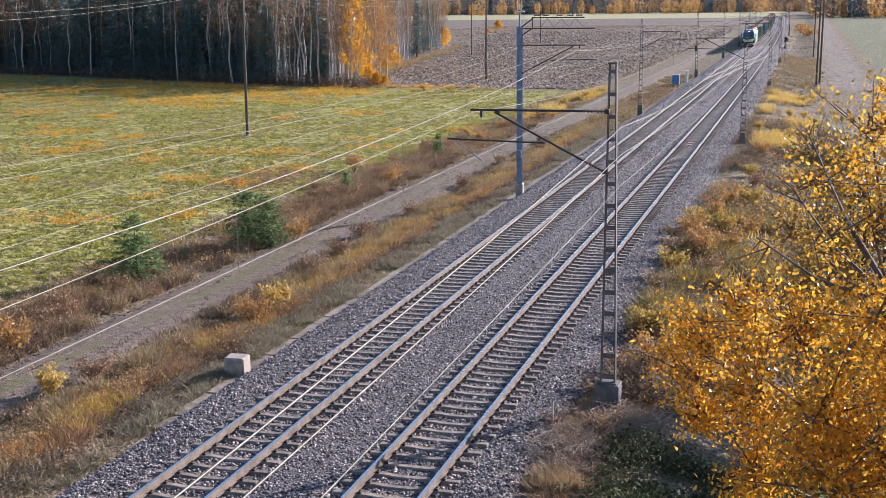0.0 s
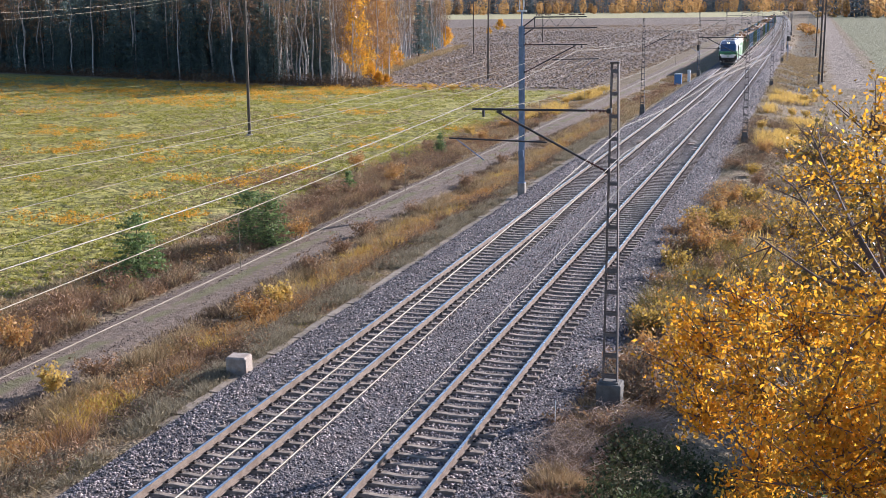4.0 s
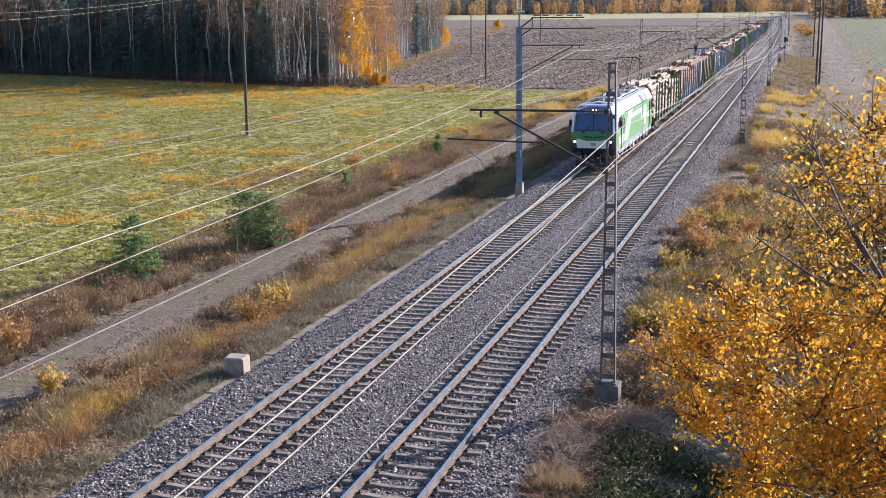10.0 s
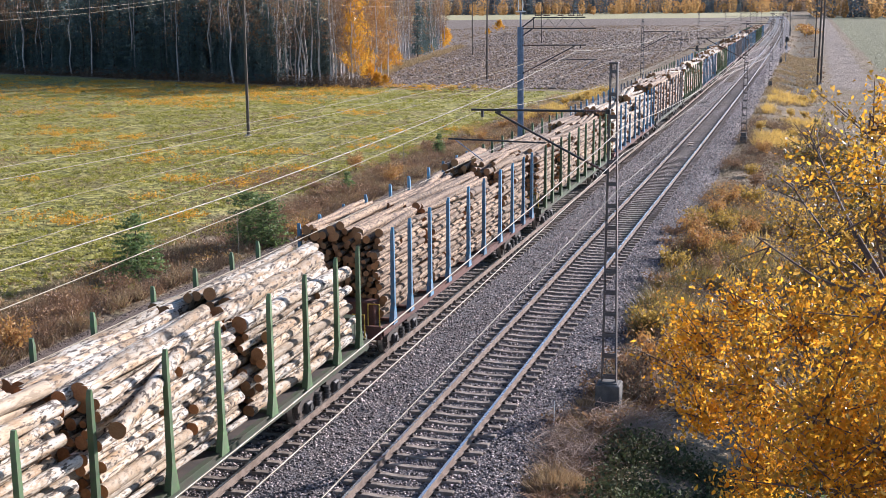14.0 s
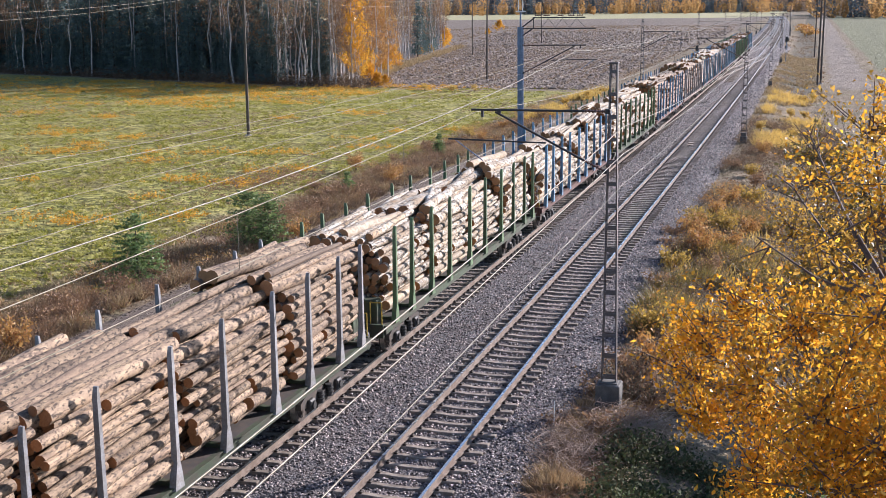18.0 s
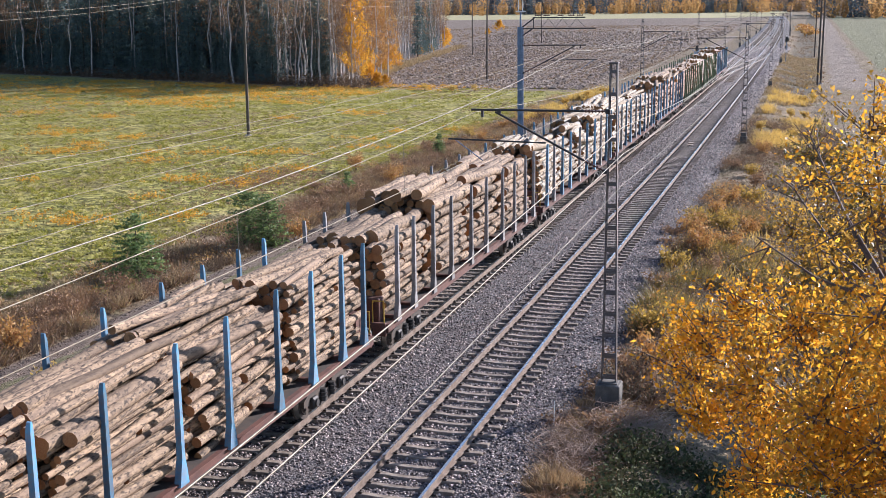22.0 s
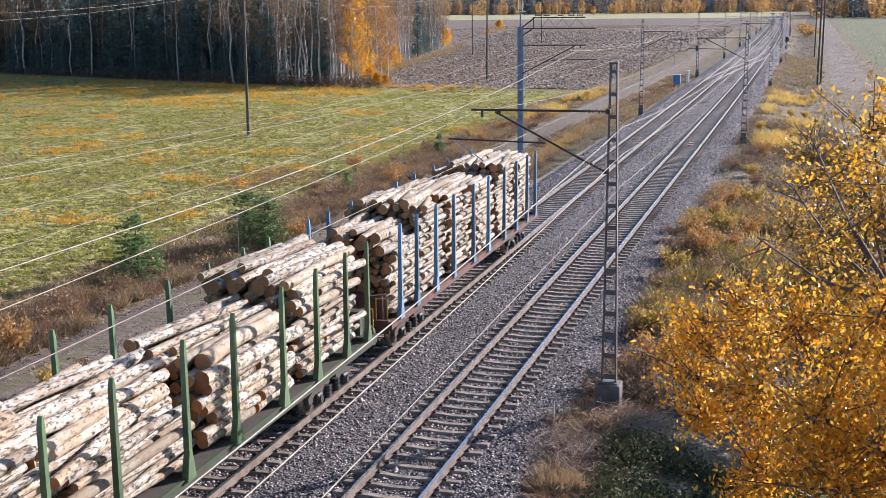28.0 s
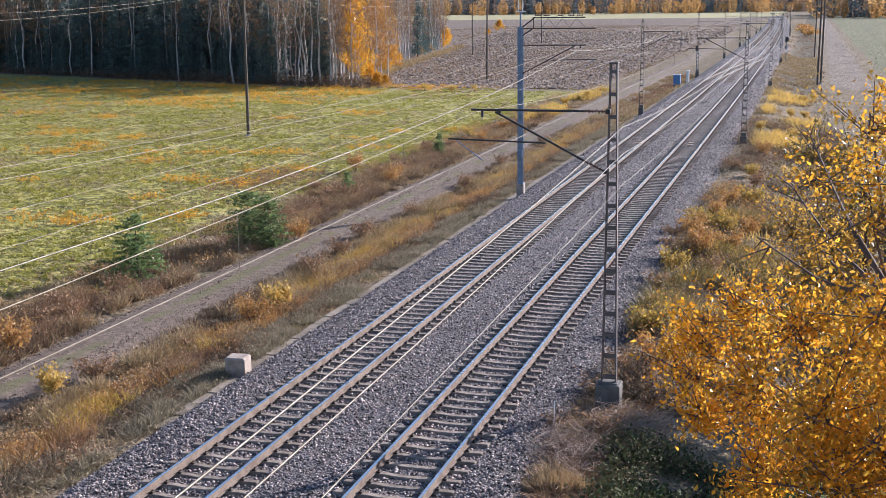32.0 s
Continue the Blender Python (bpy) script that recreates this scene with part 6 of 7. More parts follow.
def make_autumn_tree(name, base, clusters, leaf_n, seed, label, leaf=0.042, leaf_key="leaf_gold", shade_key=""):
    """Broadleaf tree: trunk, limbs to each leafy cluster, twigs and separate leaves."""
    rng = np.random.default_rng(seed)
    t = thing(name, label, "tree", pose(*base))
    b = Vector(base)
    tr, tw, cen, dull = MB(), MB(), [], []
    fork = [Vector((0, 0, -0.3)), Vector((0.05, 0.1, 2.4)), Vector((-0.1, 0.25, 4.6)), Vector((-0.15, 0.3, 6.6)), Vector((-0.1, 0.4, 8.6))]
    for i in range(4):
        tr.tube(fork[i], fork[i + 1], 0.13 * (1 - i * 0.22), 0.13 * (1 - (i + 1) * 0.22), 9, 0, False)
    part("trunk", tr, ["bark_dark"], t)
    for x, y, z, r, d in clusters:
        c = Vector((x, y, z)) - b
        s = min(fork, key=lambda f: abs(f.z - (c.z - 1.1)))
        mid = s.lerp(c, 0.55) + Vector((0, 0, -0.12))
        tw.tube(s, mid, 0.026, 0.016, 6, 0, False).tube(mid, c, 0.016, 0.007, 5, 0, False)
        for k in range(int(18 * d) + 4):
            v = Vector(rng.normal(0, 1, 3)).normalized() * r * rng.uniform(0.5, 1.25)
            s2 = c.lerp(mid, rng.uniform(0, 0.35))
            e = c + v
            tw.tube(s2, e, 0.011, 0.004, 4, 0, False)
            m = int(leaf_n * d * (r / 0.6) ** 2 / (18 * d + 4) * rng.uniform(0.6, 1.4))
            g = rng.uniform(0.25, 1.08, m)[:, None]
            c3 = np.array(s2) * (1 - g) + np.array(e) * g + rng.normal(0, 0.10 * r + 0.03, (m, 3))
            # some sprays take the leaf colour that has shade painted in
            if shade_key and rng.uniform() < (0.1 if x < 12.75 else 0.45):
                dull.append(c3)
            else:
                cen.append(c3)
    part("twigwork", tw, ["twig"], t)
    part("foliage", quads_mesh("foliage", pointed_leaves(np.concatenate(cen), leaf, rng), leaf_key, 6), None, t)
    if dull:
        part("foliage", quads_mesh("foliage", pointed_leaves(np.concatenate(dull), leaf, rng), shade_key, 6), None, t, "olive-brown leaves coloured as if in shade")


NEAR_CLUSTERS = [(13.44, 12.76, 9.23, .55, 1), (13.05, 13.56, 8.54, .6, .25), (13.44, 11.51, 8.4, .7, .65), (12.97, 12.85, 7.85, .6, .3), (13.47, 10.31, 7.74, .7, 1), (12.78, 12.13, 7.23, .6, 1), (12.2, 12.49, 7.29, .42, .8),
                 (11.88, 12.31, 6.88, .5, 1), (11.61, 12.18, 6.66, .36, .8), (12.45, 11.38, 6.73, .6, 1), (11.9, 11.67, 6.36, .45, 1), (13.06, 10.53, 6.84, .7, 1), (12.5, 10.74, 6.12, .6, 1), (13.22, 9.94, 6.35, .8, 1),
                 (13.57, 10.12, 6.72, .7, 1), (12.7, 13.93, 8.29, .4, .12), (13.82, 11.71, 8.8, .8, 1)]
NEAR_CLUSTERS += [(13.82, 10.28, 7.09, .9, 1), (12.85, 14.11, 8.91, .3, .12), (12.38, 13.2, 7.82, .35, .1), (14.3, 11.2, 7.6, 1, 1), (14.4, 12, 9.2, .9, .8), (13.9, 11.2, 5.4, 1, .8)]


def make_verges():
    # grass and weeds beside the ballast
    dry = "dry straw-coloured grass on the railway verge"
    blades(sprinkle(5500, -8.6, -3.8, 18, 100, -0.15, 0.5, 1.5), 0.16, 0.016, 7, "straw", "verge_grass", dry, lean=1.2)
    blades(sprinkle(5000, -5.0, -3.7, 18, 110, -0.1, 0.9, 1.5), 0.2, 0.014, 9, "straw_grey", "verge_grass", "greyish dead grass beside the ballast", lean=1.1)
    leaf_weeds(sprinkle(3400, -7.2, -5.3, 18, 112, -0.02, 0.7, 1.5), 12, 0.4, 0.085, "leaf_orange", "verge_weeds", "orange autumn weeds on the verge bank")
    leaf_weeds(sprinkle(4300, -8.2, -6.2, 18, 112, -0.05, 0.8, 1.5), 11, 0.36, 0.08, "leaf_tan", "verge_weeds", "sandy withered weeds on the verge bank")
    # dark leaf colour here paints the shadow gap along the bank
    leaf_weeds(sprinkle(4600, -6.0, -4.6, 18, 112, -0.2, 0.6, 1.5), 11, 0.3, 0.075, "leaf_dark", "verge_weeds", "dead weeds darkened like the shaded gap beside the verge bank")
    leaf_weeds(sprinkle(3600, -5.2, -3.6, 18, 112, 0.05, 0.9, 1.5), 9, 0.2, 0.07, "straw_grey", "verge_weeds", "grey withered weeds by the cable trough")
    leaf_weeds(sprinkle(1500, -8.4, -4.0, 18, 80, 0.25, 1.1, 1.4), 10, 0.4, 0.08, "leaf_brown", "verge_weeds", "rusty brown withered weeds on the verge")
    blades(sprinkle(1600, -7.2, -5.4, 18, 110, 0.1, 0.55, 1.4), 0.42, 0.018, 8, "leaf_orange", "verge_weeds", "tall orange grass on the verge bank", lean=0.5)
    blades(sprinkle(3000, -8.4, -3.9, 100, 190, -0.2, 0.3), 0.32, 0.035, 6, "straw", "verge_grass", dry, lean=0.7)
    leaf_weeds(sprinkle(1800, -7.4, -4.4, 105, 190, 0.0, 0.4), 9, 0.4, 0.14, "leaf_brown", "verge_weeds", "rusty brown withered weeds on the verge", 0.25)
    leaf_weeds(sprinkle(380, -7.8, -4.0, 18, 110, 0.28, 0.5), 12, 0.16, 0.06, "grass", "verge_green", "green tufts in the dry verge")
    blades(sprinkle(6000, -18.5, -12.0, 28, 150, -0.1, 0.35, 1.3), 0.26, 0.024, 7, "straw", "ditch_grass", "withered grass along the field ditch", lean=0.8)
    blades(sprinkle(2200, -17.0, -12.2, 28, 130, 0.08, 0.4, 1.3), 0.4, 0.02, 7, "leaf_brown", "ditch_weeds", "rusty withered grass along the field ditch", "weeds", lean=0.6)
    leaf_weeds(sprinkle(4200, -16.8, -12.3, 28, 135, -0.02, 0.5, 1.3), 12, 0.5, 0.1, "leaf_brown", "ditch_weeds", "rusty withered weeds along the field ditch", 0.2)
    leaf_weeds(sprinkle(2600, -17.5, -12.3, 28, 135, 0.1, 0.45, 1.3), 12, 0.45, 0.1, "leaf_dark", "ditch_weeds", "dark dead weeds along the field ditch", 0.2)
    leaf_weeds(sprinkle(900, -18.5, -12.6, 28, 150, 0.22, 0.35, 1.3), 14, 0.5, 0.11, "leaf_orange", "ditch_weeds", "orange autumn weeds along the field ditch", 0.22)
    blades(sprinkle(2500, -19.5, -13.0, 28, 130, 0.1, 0.3, 1.3), 0.22, 0.025, 7, "grass", "ditch_green", "green grass along the field ditch", lean=0.8)
    for num, x0, x1, thr, sc, h, key, lab in ((1500, -8.0, -5.6, 0.0, 0.6, 0.5, "straw", "tufts of tan dead grass on the verge bank"), (320, -7.3, -5.6, 0.22, 0.5, 0.5, "weed_gold", "tufts of golden grass on the verge bank"),
                                              (800, -6.6, -5.2, 0.0, 0.8, 0.42, "leaf_brown", "rusty tufts on the verge bank"), (1300, -5.2, -3.8, -0.05, 0.9, 0.32, "straw_grey", "grey dead tufts beside the ballast"),
                                              (700, -8.9, -7.6, 0.0, 0.9, 0.3, "leaf_dark", "dark dead stalks beside the road"), (900, -13.2, -12.0, 0.0, 0.7, 0.35, "leaf_dark", "dark dead stalks along the road"),
                                              (420, -12.0, -8.5, 0.22, 1.1, 0.12, "leaf_dark", "trampled dead weeds on the gravel road"), (160, -10.8, -9.6, 0.22, 0.3, 0.14, "grass", "green tufts between the wheel ruts"),
                                              (900, -16.8, -12.4, 0.1, 0.5, 0.6, "straw", "tall tufts of dead grass along the ditch"), (700, -16.5, -12.6, 0.1, 0.7, 0.6, "leaf_brown", "tall rusty tufts along the ditch")):
        blades(sprinkle(num, x0, x1, 18 if x0 > -12.1 else 26, 112, thr, sc, 1.5), h, 0.017, 22, key, "verge_tufts", lab, lean=0.55)
    tall = "withered grass beside the ballast"
    for num, x0, x1, y0, y1, thr, h, key, lab in ((420, 7.7, 13.5, 31, 75, 0.05, 0.6, "straw_grey", "tall pale dead grass beside the ballast"), (500, 7.6, 11.5, 36, 62, 0.12, 0.75, "leaf_olive", "olive weeds beside the ballast"),
                                                  (140, 8.0, 12.0, 34, 60, 0.18, 0.7, "weed_gold", "golden weeds beside the ballast"), (360, 7.2, 8.8, 24.5, 31, -0.1, 0.35, "leaf_tan", "bleached dead grass by the mast")):
        blades(sprinkle(num, x0, x1, y0, y1, thr, 0.5, 1.2), h, 0.018, 22, key, "verge_tufts", lab, lean=0.5)
    blades(sprinkle(2400, 7.6, 15.5, 32, 112, -0.2, 0.35, 1.4), 0.3, 0.02, 8, "straw_grey", "verge_grass", tall, lean=0.8)
    leaf_weeds(sprinkle(8200, 7.8, 15.5, 31, 112, -0.25, 0.5, 1.4), 12, 0.6, 0.1, "leaf_dark", "verge_weeds", "dark withered weeds beside the ballast", 0.24)
    leaf_weeds(sprinkle(3600, 7.5, 14.5, 31, 112, 0.02, 0.5, 1.4), 12, 0.5, 0.1, "leaf_brown", "verge_weeds", "rusty brown weeds beside the ballast", 0.2)
    leaf_weeds(sprinkle(1500, 7.6, 12.0, 33, 70, 0.1, 0.5, 1.2), 12, 0.6, 0.1, "leaf_orange", "verge_weeds", "orange autumn weeds beside the ballast", 0.2)
    leaf_weeds(sprinkle(3000, 8.6, 13.4, 18, 28.2, -0.6, 0.6), 12, 0.45, 0.11, "leaf_shade", "undergrowth", "undergrowth with tree shade put into its dark green", 0.2)
    blades(sprinkle(700, 8.2, 13.5, 20, 31, 0.15, 0.6), 0.3, 0.03, 8, "needles_young", "verge_green", "green grass in the shade of the trees", lean=0.8)
    blades(sprinkle(1600, 7.2, 9.2, 20, 32, -0.4, 0.6), 0.24, 0.022, 8, "leaf_brown", "verge_grass", "matted brown grass in the shade by the mast", lean=1.1)
    blades(sprinkle(330, 7.9, 13.5, 45, 100, 0.25, 0.3), 0.5, 0.024, 8, "straw_gold", "verge_weeds", "golden weeds beside the ballast", "weeds", lean=0.4)
    blades(sprinkle(520, 8.6, 13.8, 98, 152, 0.16, 0.25), 0.7, 0.03, 7, "straw_gold", "reed_grass", "tall golden reed grass beside the line", lean=0.45)
    blades(sprinkle(2600, 7.8, 14.5, 96, 260, -0.1, 0.25), 0.4, 0.04, 6, "straw", "verge_grass", tall, lean=0.7)
    blades(sprinkle(600, 7.8, 15.5, 150, 420, -0.1, 0.15), 0.3, 0.07, 6, "far_brown", "verge_grass", tall, lean=0.7)
    blades(sprinkle(700, -15.5, -12.5, 118, 160, 0.05, 0.3), 0.75, 0.04, 7, "straw_gold", "reed_grass", "tall golden grass at the field corner", lean=0.45)
    blades(sprinkle(700, -10.6, -9.8, 25, 120, 0.12, 0.25), 0.1, 0.02, 6, "grass", "road_grass", "short grass between the wheel ruts", lean=0.9)
    blades(sprinkle(1500, -12.4, -11.3, 22, 160, 0.0, 0.6) + sprinkle(1500, -9.0, -8.2, 22, 160, 0.0, 0.6), 0.16, 0.022, 6, "straw", "road_grass", "dry grass creeping over the road's edge", lean=1.0)
    blades([(flank_x(y) + random.uniform(0.3, 3.2) , y) for y in np.linspace(168, 330, 1400)], 0.7, 0.07, 6, "straw", "edge_grass", "pale tall grass along the edge of the wood", lean=0.5)
    blades(sprinkle(500, 9.0, 12.5, 92, 108, 0.0, 0.3), 0.75, 0.03, 7, "straw_gold", "reed_grass", "tall golden reed grass beside the line", lean=0.45)
    # dark-coloured plants added in place of the shadow below the trees
    under = []
    for i in range(2600):
        x = random.uniform(-150, -48.5)
        under.append((x, 162.5 + (-50 - x) * 0.38 + random.uniform(-1.0, 7)))
    leaf_weeds(under, 14, 1.5, 0.3, "leaf_dark", "undergrowth", "dark undergrowth added as the shadow under the wood's edge", 0.4)
    # the mown field
    pts = [(x, y) for x, y in sprinkle(24000, -95, -17, 34, 164, -0.1, 0.45, 1.2) if x > -34 - (y - 34) * 0.75]
    blades(pts, 0.17, 0.06, 6, "grass", "field_grass", "short mown grass of the field", lean=1.1)
    pts = [(x, y) for x, y in sprinkle(5000, -95, -17, 34, 164, 0.12, 0.09, 1.2) if x > -34 - (y - 34) * 0.75]
    blades(pts, 0.15, 0.06, 5, "straw", "field_stubble", "faded yellow stubble in the mown field", lean=1.2)
    weeds = [(-46.5, 95.9), (-47.5, 90.2), (-47.0, 86.1), (-72.3, 149.9), (-65.9, 156.3), (-35.5, 80.6), (-32.3, 87.0), (-27.2, 72.5), (-26.9, 56.5), (-21.8, 78.9), (-27.2, 88.0), (-61.1, 115.1), (-97.0, 156.3),
             (-52.0, 152.4), (-33.5, 123.0), (-23.0, 71.3), (-72.8, 118.3), (-40.7, 116.4), (-56.5, 128.5), (-80, 150), (-88, 148), (-60, 150), (-46, 150), (-90, 135), (-55, 100), (-63, 140)]
    wp = []
    for x, y in weeds:
        k = random.uniform(0.6, 1.5)
        wp += [(x + random.gauss(0, 1.3 * k), y + random.gauss(0, 0.9 * k)) for _ in range(int(30 * k))]
    for _ in range(95):
        x, y = random.uniform(-132, -36), 166 - 38 * random.random() ** 1.6
        y += max(0.0, -70 - x) * 0.28 * (y - 128) / 38
        k = random.uniform(0.5, 1.5)
        wp += [(x + random.gauss(0, 2.6 * k), y + random.gauss(0, 0.8 * k)) for _ in range(int(30 * k))]
    for _ in range(20):
        x, y = random.uniform(-78, -19), random.uniform(52, 130)
        if x > -30 - (y - 34) * 0.62:
            k = random.uniform(0.3, 0.8)
            wp += [(x + random.gauss(0, 1.5 * k), y + random.gauss(0, 1.0 * k)) for _ in range(int(26 * k))]
    leaf_weeds(wp, 11, 0.42, 0.17, "field_gold", "field_weeds", "patches of golden weeds in the mown field", 0.2)
    leaf_weeds([(random.gauss(-21.8, 2.0), random.gauss(73.5, 3.2)) for _ in range(420)], 10, 0.3, 0.12, "leaf_brown", "field_weeds", "reddish withered weeds at the field's edge", 0.25)
    leaf_weeds([(random.uniform(-75, -18), random.uniform(36, 120)) for _ in range(2600)], 8, 0.2, 0.13, "leaf_olive", "field_weeds", "dark green tufts in the mown field", 0.22)
    # ploughed strip: clods and stubble
    blades(sprinkle(5000, -150, -15, 330, 640, -0.3, 0.2), 0.3, 0.3, 3, "far_brown", "stubble", "brown stubble far out on the ploughed strip", lean=1.2)
    blades(sprinkle(10000, -80, -15, 163, 330, -0.3, 0.2), 0.22, 0.10, 4, "far_brown", "stubble", "brown stubble and clods on the ploughed strip", lean=1.2)
    for key, pts in (("orange", [(-6.4, 38.7), (-13.1, 72.8), (-13.8, 97.8), (-12.4, 32.9), (-11.2, 53.4), (-13.4, 75), (-14.9, 109.8), (-18, 79), (9.0, 64.0), (7.9, 54.7), (8.6, 60), (9.0, 33.5), (9.9, 88), (8.8, 50.5), (10.4, 58), (9.7, 52.6)]),
                     ("gold", [(-8.5, 29.3), (-16.7, 104.3), (-15, 101), (-14, 115.6), (-14.2, 136.2), (-13.1, 144.8), (-6.2, 40.5), (-34, 157.1), (-31, 158), (-38, 157.5), (10.4, 102.3), (11.1, 122.7), (12, 143.9), (8.9, 104.2), (13.2, 148.3), (11.6, 104), (12.4, 126)]),
                     ("brown", [(-8.2, 31.1), (-8.4, 55.0), (-8.1, 72.6), (-13.5, 66.7), (-16.0, 67.3), (-14.1, 36.2), (-13.6, 37.6), (-13.7, 41.3), (-14.2, 59.2), (-14.3, 62), (-14.6, 66.5), (-15.1, 77.2), (-16.9, 84.6), (-15.9, 90.2), (-13.6, 110), (-12.9, 118), (7.0, 55.8), (7.9, 50), (9.3, 47.1), (8.5, 40.1), (7.6, 44.5), (9.9, 72), (8.3, 79)]),
                     ("brown2", [(-14.8, 39), (-15.3, 48), (-14.5, 56.5), (-17.7, 71.2), (-14.6, 80), (-15.5, 95), (-8.0, 62), (-7.6, 47), (-7.9, 51), (-6.9, 35), (-14.2, 63.5), (-13.8, 69.8), (7.2, 28.8), (7.6, 31.6), (8.7, 31.9), (8.4, 28.4), (7.9, 34), (8.6, 36), (9.8, 40), (-8.4, 84), (-8.7, 98.8)]),
                     ("yellow", [(7.9, 57.4), (10.1, 65.1), (9.3, 56.3), (9.6, 76.4), (8.0, 46.8), (9.4, 36.4), (8.2, 38.2)])):
        for x, y in pts:
            shrub(key, x, y, random.uniform(0.65, 1.0))
    # heap of bare cut twigs at the foot of the mast
    rng = np.random.default_rng(3)
    mb = MB()
    for i in range(1900):
        cx, cy, sx, sy = ((7.7, 27.4, 0.5, 1.2), (8.8, 28.9, 0.55, 0.6))[i % 5 > 2]
        p = Vector((cx + rng.normal(0, sx), cy + rng.normal(0, sy), -0.36 + abs(rng.normal(0, 0.2))))
        d = Vector((rng.normal(), rng.normal(), rng.normal() * 0.35)).normalized() * rng.uniform(0.3, 0.9)
        mb.tube(p - d * 0.5, p + d * 0.5, 0.008, 0.004, 4, 0, False)
    tagged(new("twig_heap", mb.mesh("twig_heap", ["cut_twig"])), "heap of bare brown cut twigs beside the mast", "twigs", kind="stuff")


def stone_mesh(name, x, y, z, s, mat_key, label, rng):
    """Angular stones at the places x, y, z with radii s, as one object."""
    n = len(x)
    base = np.array([(1, 0, 0), (-1, 0, 0), (0, 1, 0), (0, -1, 0), (0, 0, 1), (0, 0, -1)], float)
    tri = np.array([(0, 2, 4), (2, 1, 4), (1, 3, 4), (3, 0, 4), (2, 0, 5), (1, 2, 5), (3, 1, 5), (0, 3, 5)])
    v = base[None] * rng.uniform(0.6, 1.25, (n, 6, 1)) + rng.normal(0, 0.22, (n, 6, 3))
    a = rng.uniform(0, 2 * math.pi, n)
    ca, sa = np.cos(a)[:, None], np.sin(a)[:, None]
    vx, vy = v[:, :, 0] * ca - v[:, :, 1] * sa, v[:, :, 0] * sa + v[:, :, 1] * ca
    v = np.stack([vx, vy, v[:, :, 2] * 0.8], 2) * s[:, None, None] + np.stack([x, y, z], 1)[:, None, :]
    f = (tri[None] + (np.arange(n) * 6)[:, None, None]).reshape(-1)
    me = bpy.data.meshes.new(name)
    me.vertices.add(n * 6)
    me.vertices.foreach_set("co", v.reshape(-1).astype(np.float32))
    me.loops.add(n * 24)
    me.loops.foreach_set("vertex_index", f.astype(np.int32))
    me.polygons.add(n * 8)
    me.polygons.foreach_set("loop_start", np.arange(0, n * 24, 3, dtype=np.int32))
    me.polygons.foreach_set("loop_total", np.full(n * 8, 3, dtype=np.int32))
    me.materials.append(M[mat_key])
    me.update(calc_edges=True)
    tagged(new(name, me), label, "stones", kind="stuff")


def make_stones():
    """Loose crushed stones over the ballast where the camera sees them singly."""
    rng = np.random.default_rng(9)
    n = 110000
    y = 17 + 108 * rng.uniform(0, 1, n) ** 1.7
    y = np.concatenate([y, rng.uniform(118, 300, 50000)])
    n = len(y)
    x = rng.uniform(-3.35, 7.75, n)
    keep = np.ones(n, bool)
    for xc in (0.0, SP):
        near = np.abs(x - xc) < 1.32
        ph = ((y + 30) / 0.61 + 0.5) % 1 - 0.5
        keep &= ~(near & (np.abs(ph) * 0.61 < 0.10) & (rng.uniform(0, 1, n) < 0.93))
        for s in (-1, 1):
            keep &= ~(np.abs(x - xc - s * 0.7975) < 0.1)
    x, y = x[keep], y[keep]
    n = len(x)
    z = np.array([ballast_z(a) for a in x]) + rng.uniform(-0.01, 0.035, n)
    s = rng.uniform(0.025, 0.051, n) * (1 + np.clip(y - 60, 0, 200) / 90)
    stone_mesh("ballast_stones", x, y, z, s, "stone", "loose dark crushed granite stones of the ballast", rng)
    # loose gravel on the service road
    n = 16000
    x, y = rng.uniform(-12.1, -8.3, n), 22 + 90 * rng.uniform(0, 1, n) ** 1.6
    stone_mesh("road_gravel", x, y, np.array([-1.1 if abs(a + 10.2) > 1.5 else -0.985 for a in x]), rng.uniform(0.015, 0.05, n), "gravel", "loose gravel and clods on the service road", rng)


def make_clods():
    """Turned clods of the ploughed strip, in rows along the furrows."""
    rng = np.random.default_rng(19)
    n = 26000
    y = 164 + 330 * rng.uniform(0, 1, n) ** 1.5
    x = rng.uniform(-1, 0, n) * (34 + (y - 164) * 0.3) - 17.5
    x = np.round((x + 0.10 * y) / 1.7) * 1.7 - 0.10 * y + rng.normal(0, 0.28, n)
    keep = (x > np.array([flank_x(v) for v in y]) + 2.5) & (rng.uniform(0, 1, n) < 0.35 + 0.65 * (np.sin(x * 0.11 + y * 0.05) + np.sin(y * 0.083) > -0.4))
    x, y = x[keep], y[keep]
    z = np.array([ground_z(a - bend(b), b) for a, b in zip(x, y)])
    stone_mesh("field_clods", x, y, z, rng.uniform(0.10, 0.30, len(x)) * (1 + (y - 164) / 300), "clod", "brown turned clods of the ploughed strip", rng)


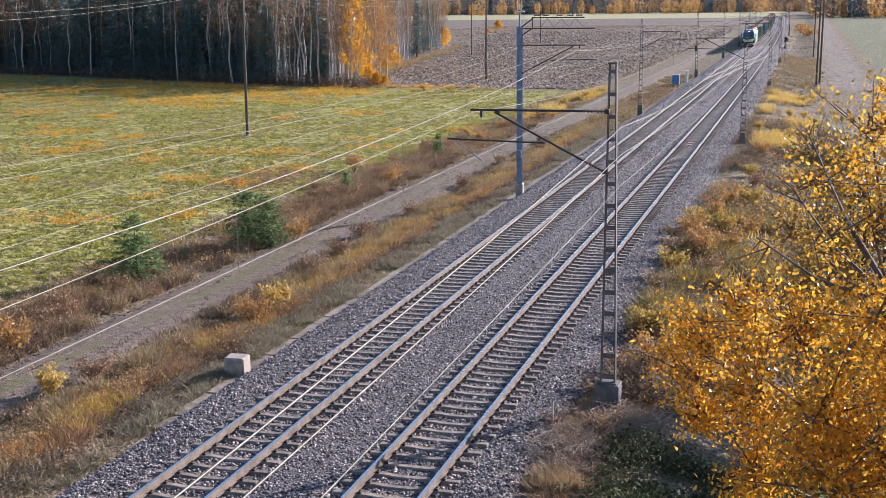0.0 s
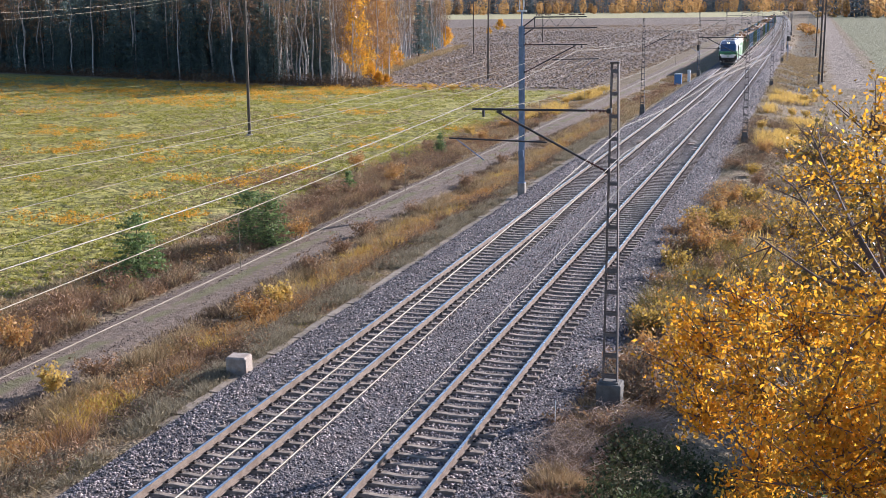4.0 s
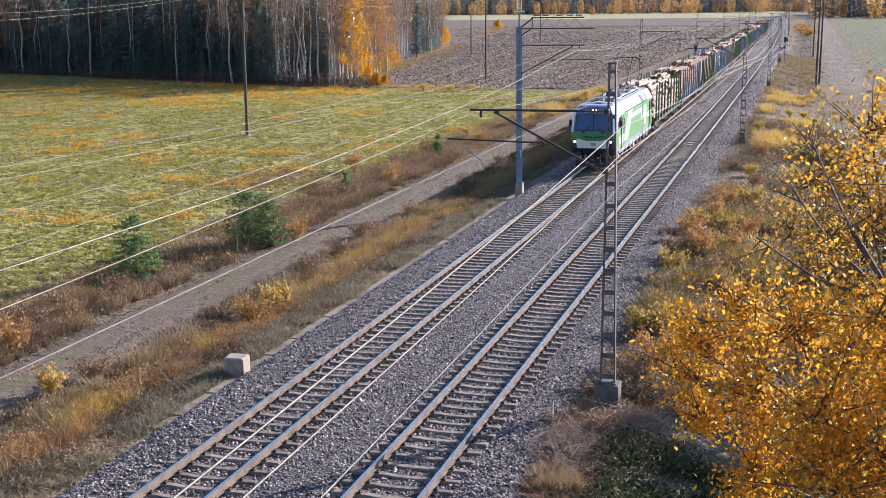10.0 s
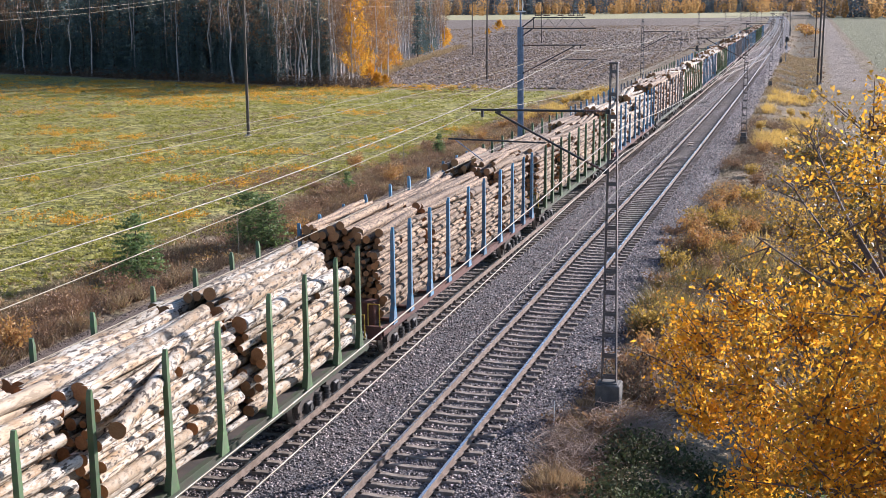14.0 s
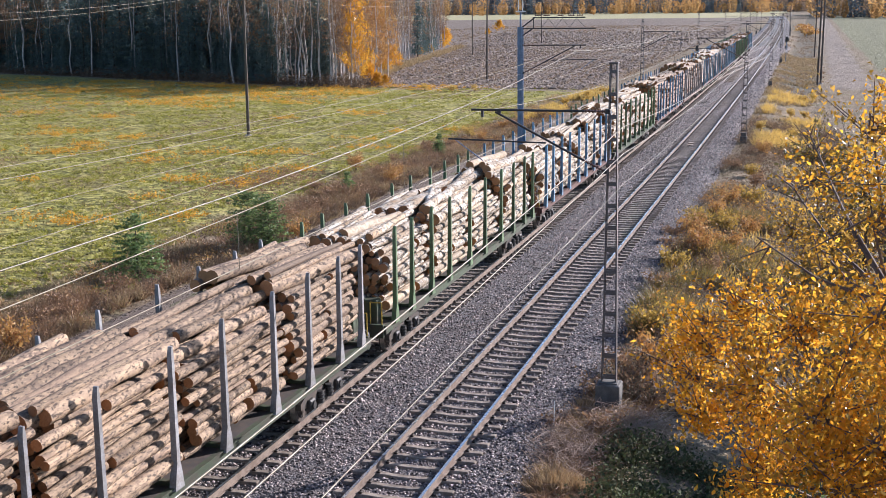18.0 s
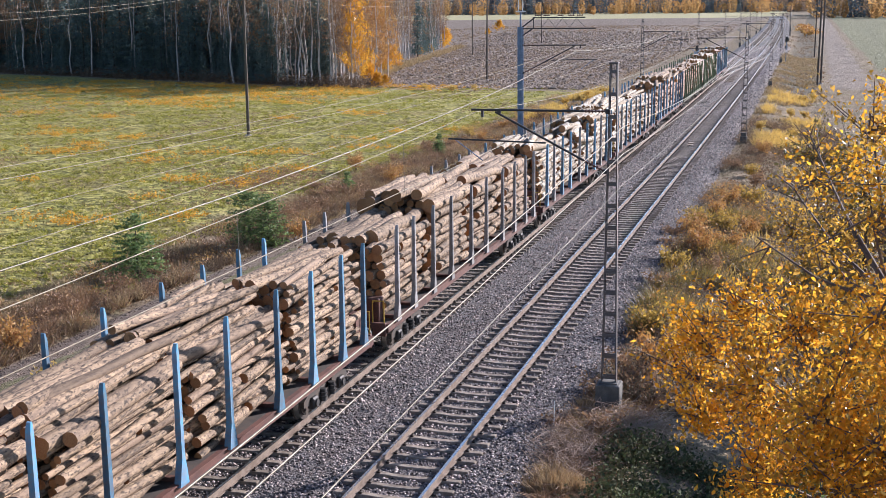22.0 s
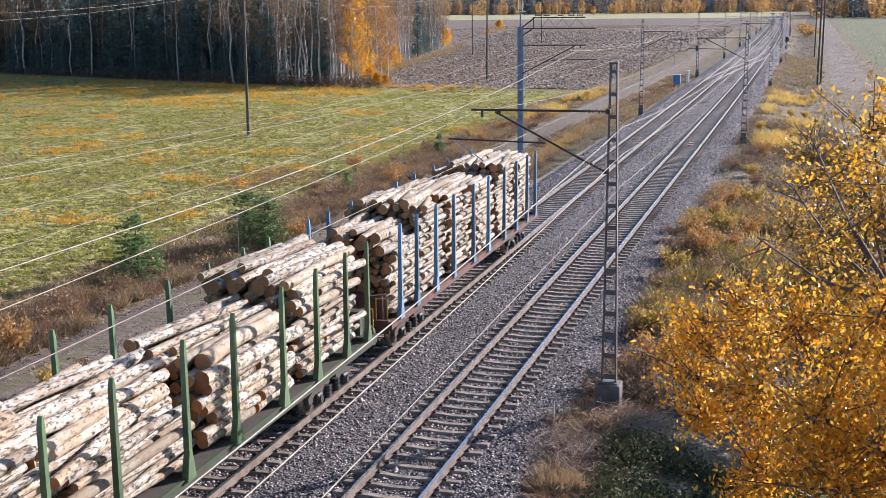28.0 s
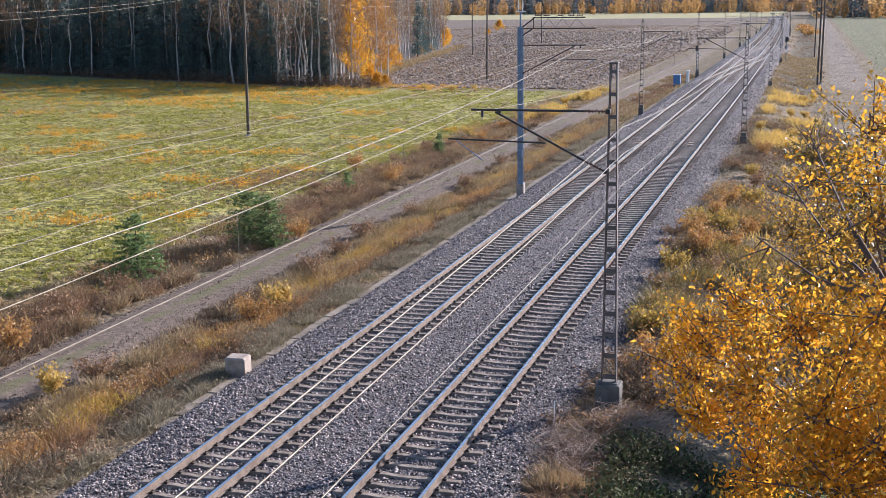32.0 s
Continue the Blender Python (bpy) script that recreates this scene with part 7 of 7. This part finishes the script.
make_clods()
make_forest()
make_far_forest()
make_young_conifers()
NEAR_CLUSTERS = [(x, y, z, r, d * (0.55 if z > 7.5 else 0.85 if x > 12.9 else 1)) for x, y, z, r, d in NEAR_CLUSTERS]
make_autumn_tree("autumn_tree", (13.9, 11.6, -1.2), NEAR_CLUSTERS, 1450, 81, "broadleaf tree with golden and olive autumn leaves", 0.06, "leaf_lit", "leaf_shaded")
# tree at the edge of view, added to cast shade by the mast
SIDE = [(15.2 + 1.5 * math.cos(a * 2.4), 34.6 + 1.9 * math.sin(a * 2.4), -0.3 + a * 0.2, 0.85, 1) for a in range(20)]
make_autumn_tree("autumn_tree", (15.2, 34.6, -1.25), SIDE, 620, 82, "mostly unseen brown autumn tree, added to shade the verge", 0.13, "leaf_brown")
# tree whose olive-brown leaf colours stand in for foliage in shade
MID = [(13.3, 19, 7.35, .6, .7), (13.6, 19.4, 6.55, .7, 1), (13.2, 18.8, 5.75, .7, 1), (14.2, 19.2, 6.9, .8, 1), (14.1, 19, 5.9, .8, 1), (13.5, 19.3, 4.9, .8, 1), (14.4, 18.6, 5.0, .8, 1), (12.9, 19.2, 5.0, .5, .7), (13.4, 18.4, 4.0, .8, 1), (14.3, 18.8, 4.1, .8, 1), (13.25, 19.2, 7.8, .55, 1), (13.9, 19.0, 7.6, .7, 1), (12.95, 19.5, 6.6, .5, 1)]
MID = [(x - 0.35, y, z + 0.3, r, d) for x, y, z, r, d in MID]
make_autumn_tree("autumn_tree", (13.9, 19.0, -1.25), MID, 620, 83, "broadleaf tree on the verge, shade painted into its thin olive-brown foliage", 0.075, "leaf_shaded", "leaf_olive")
make_verges()
make_stones()


def motions():
    """The train runs towards and past the camera at an even speed; wheels turn with it."""
    for ob, s in MOVING:
        rows = []
        for k in range(33):
            y = TRAIN_Y + s - TRAIN_V * k
            mid = y + 9.0
            turn = math.degrees(math.atan((bend(mid + 6) - bend(mid - 6)) / 12))
            rows.append((k, pose(bend(mid) + 9.0 * math.tan(radians(turn)) * -1, y, 0, 0, 0, -turn)))
        walk(ob, rows)
    step = math.degrees(TRAIN_V / FPS)
    for ob, r in WHEELS:
        at = ob.matrix_basis.translation.copy()
        walk(ob, [(k / FPS, pose(*at, step / r * k % 360)) for k in range(32 * FPS + 1)])


motions()
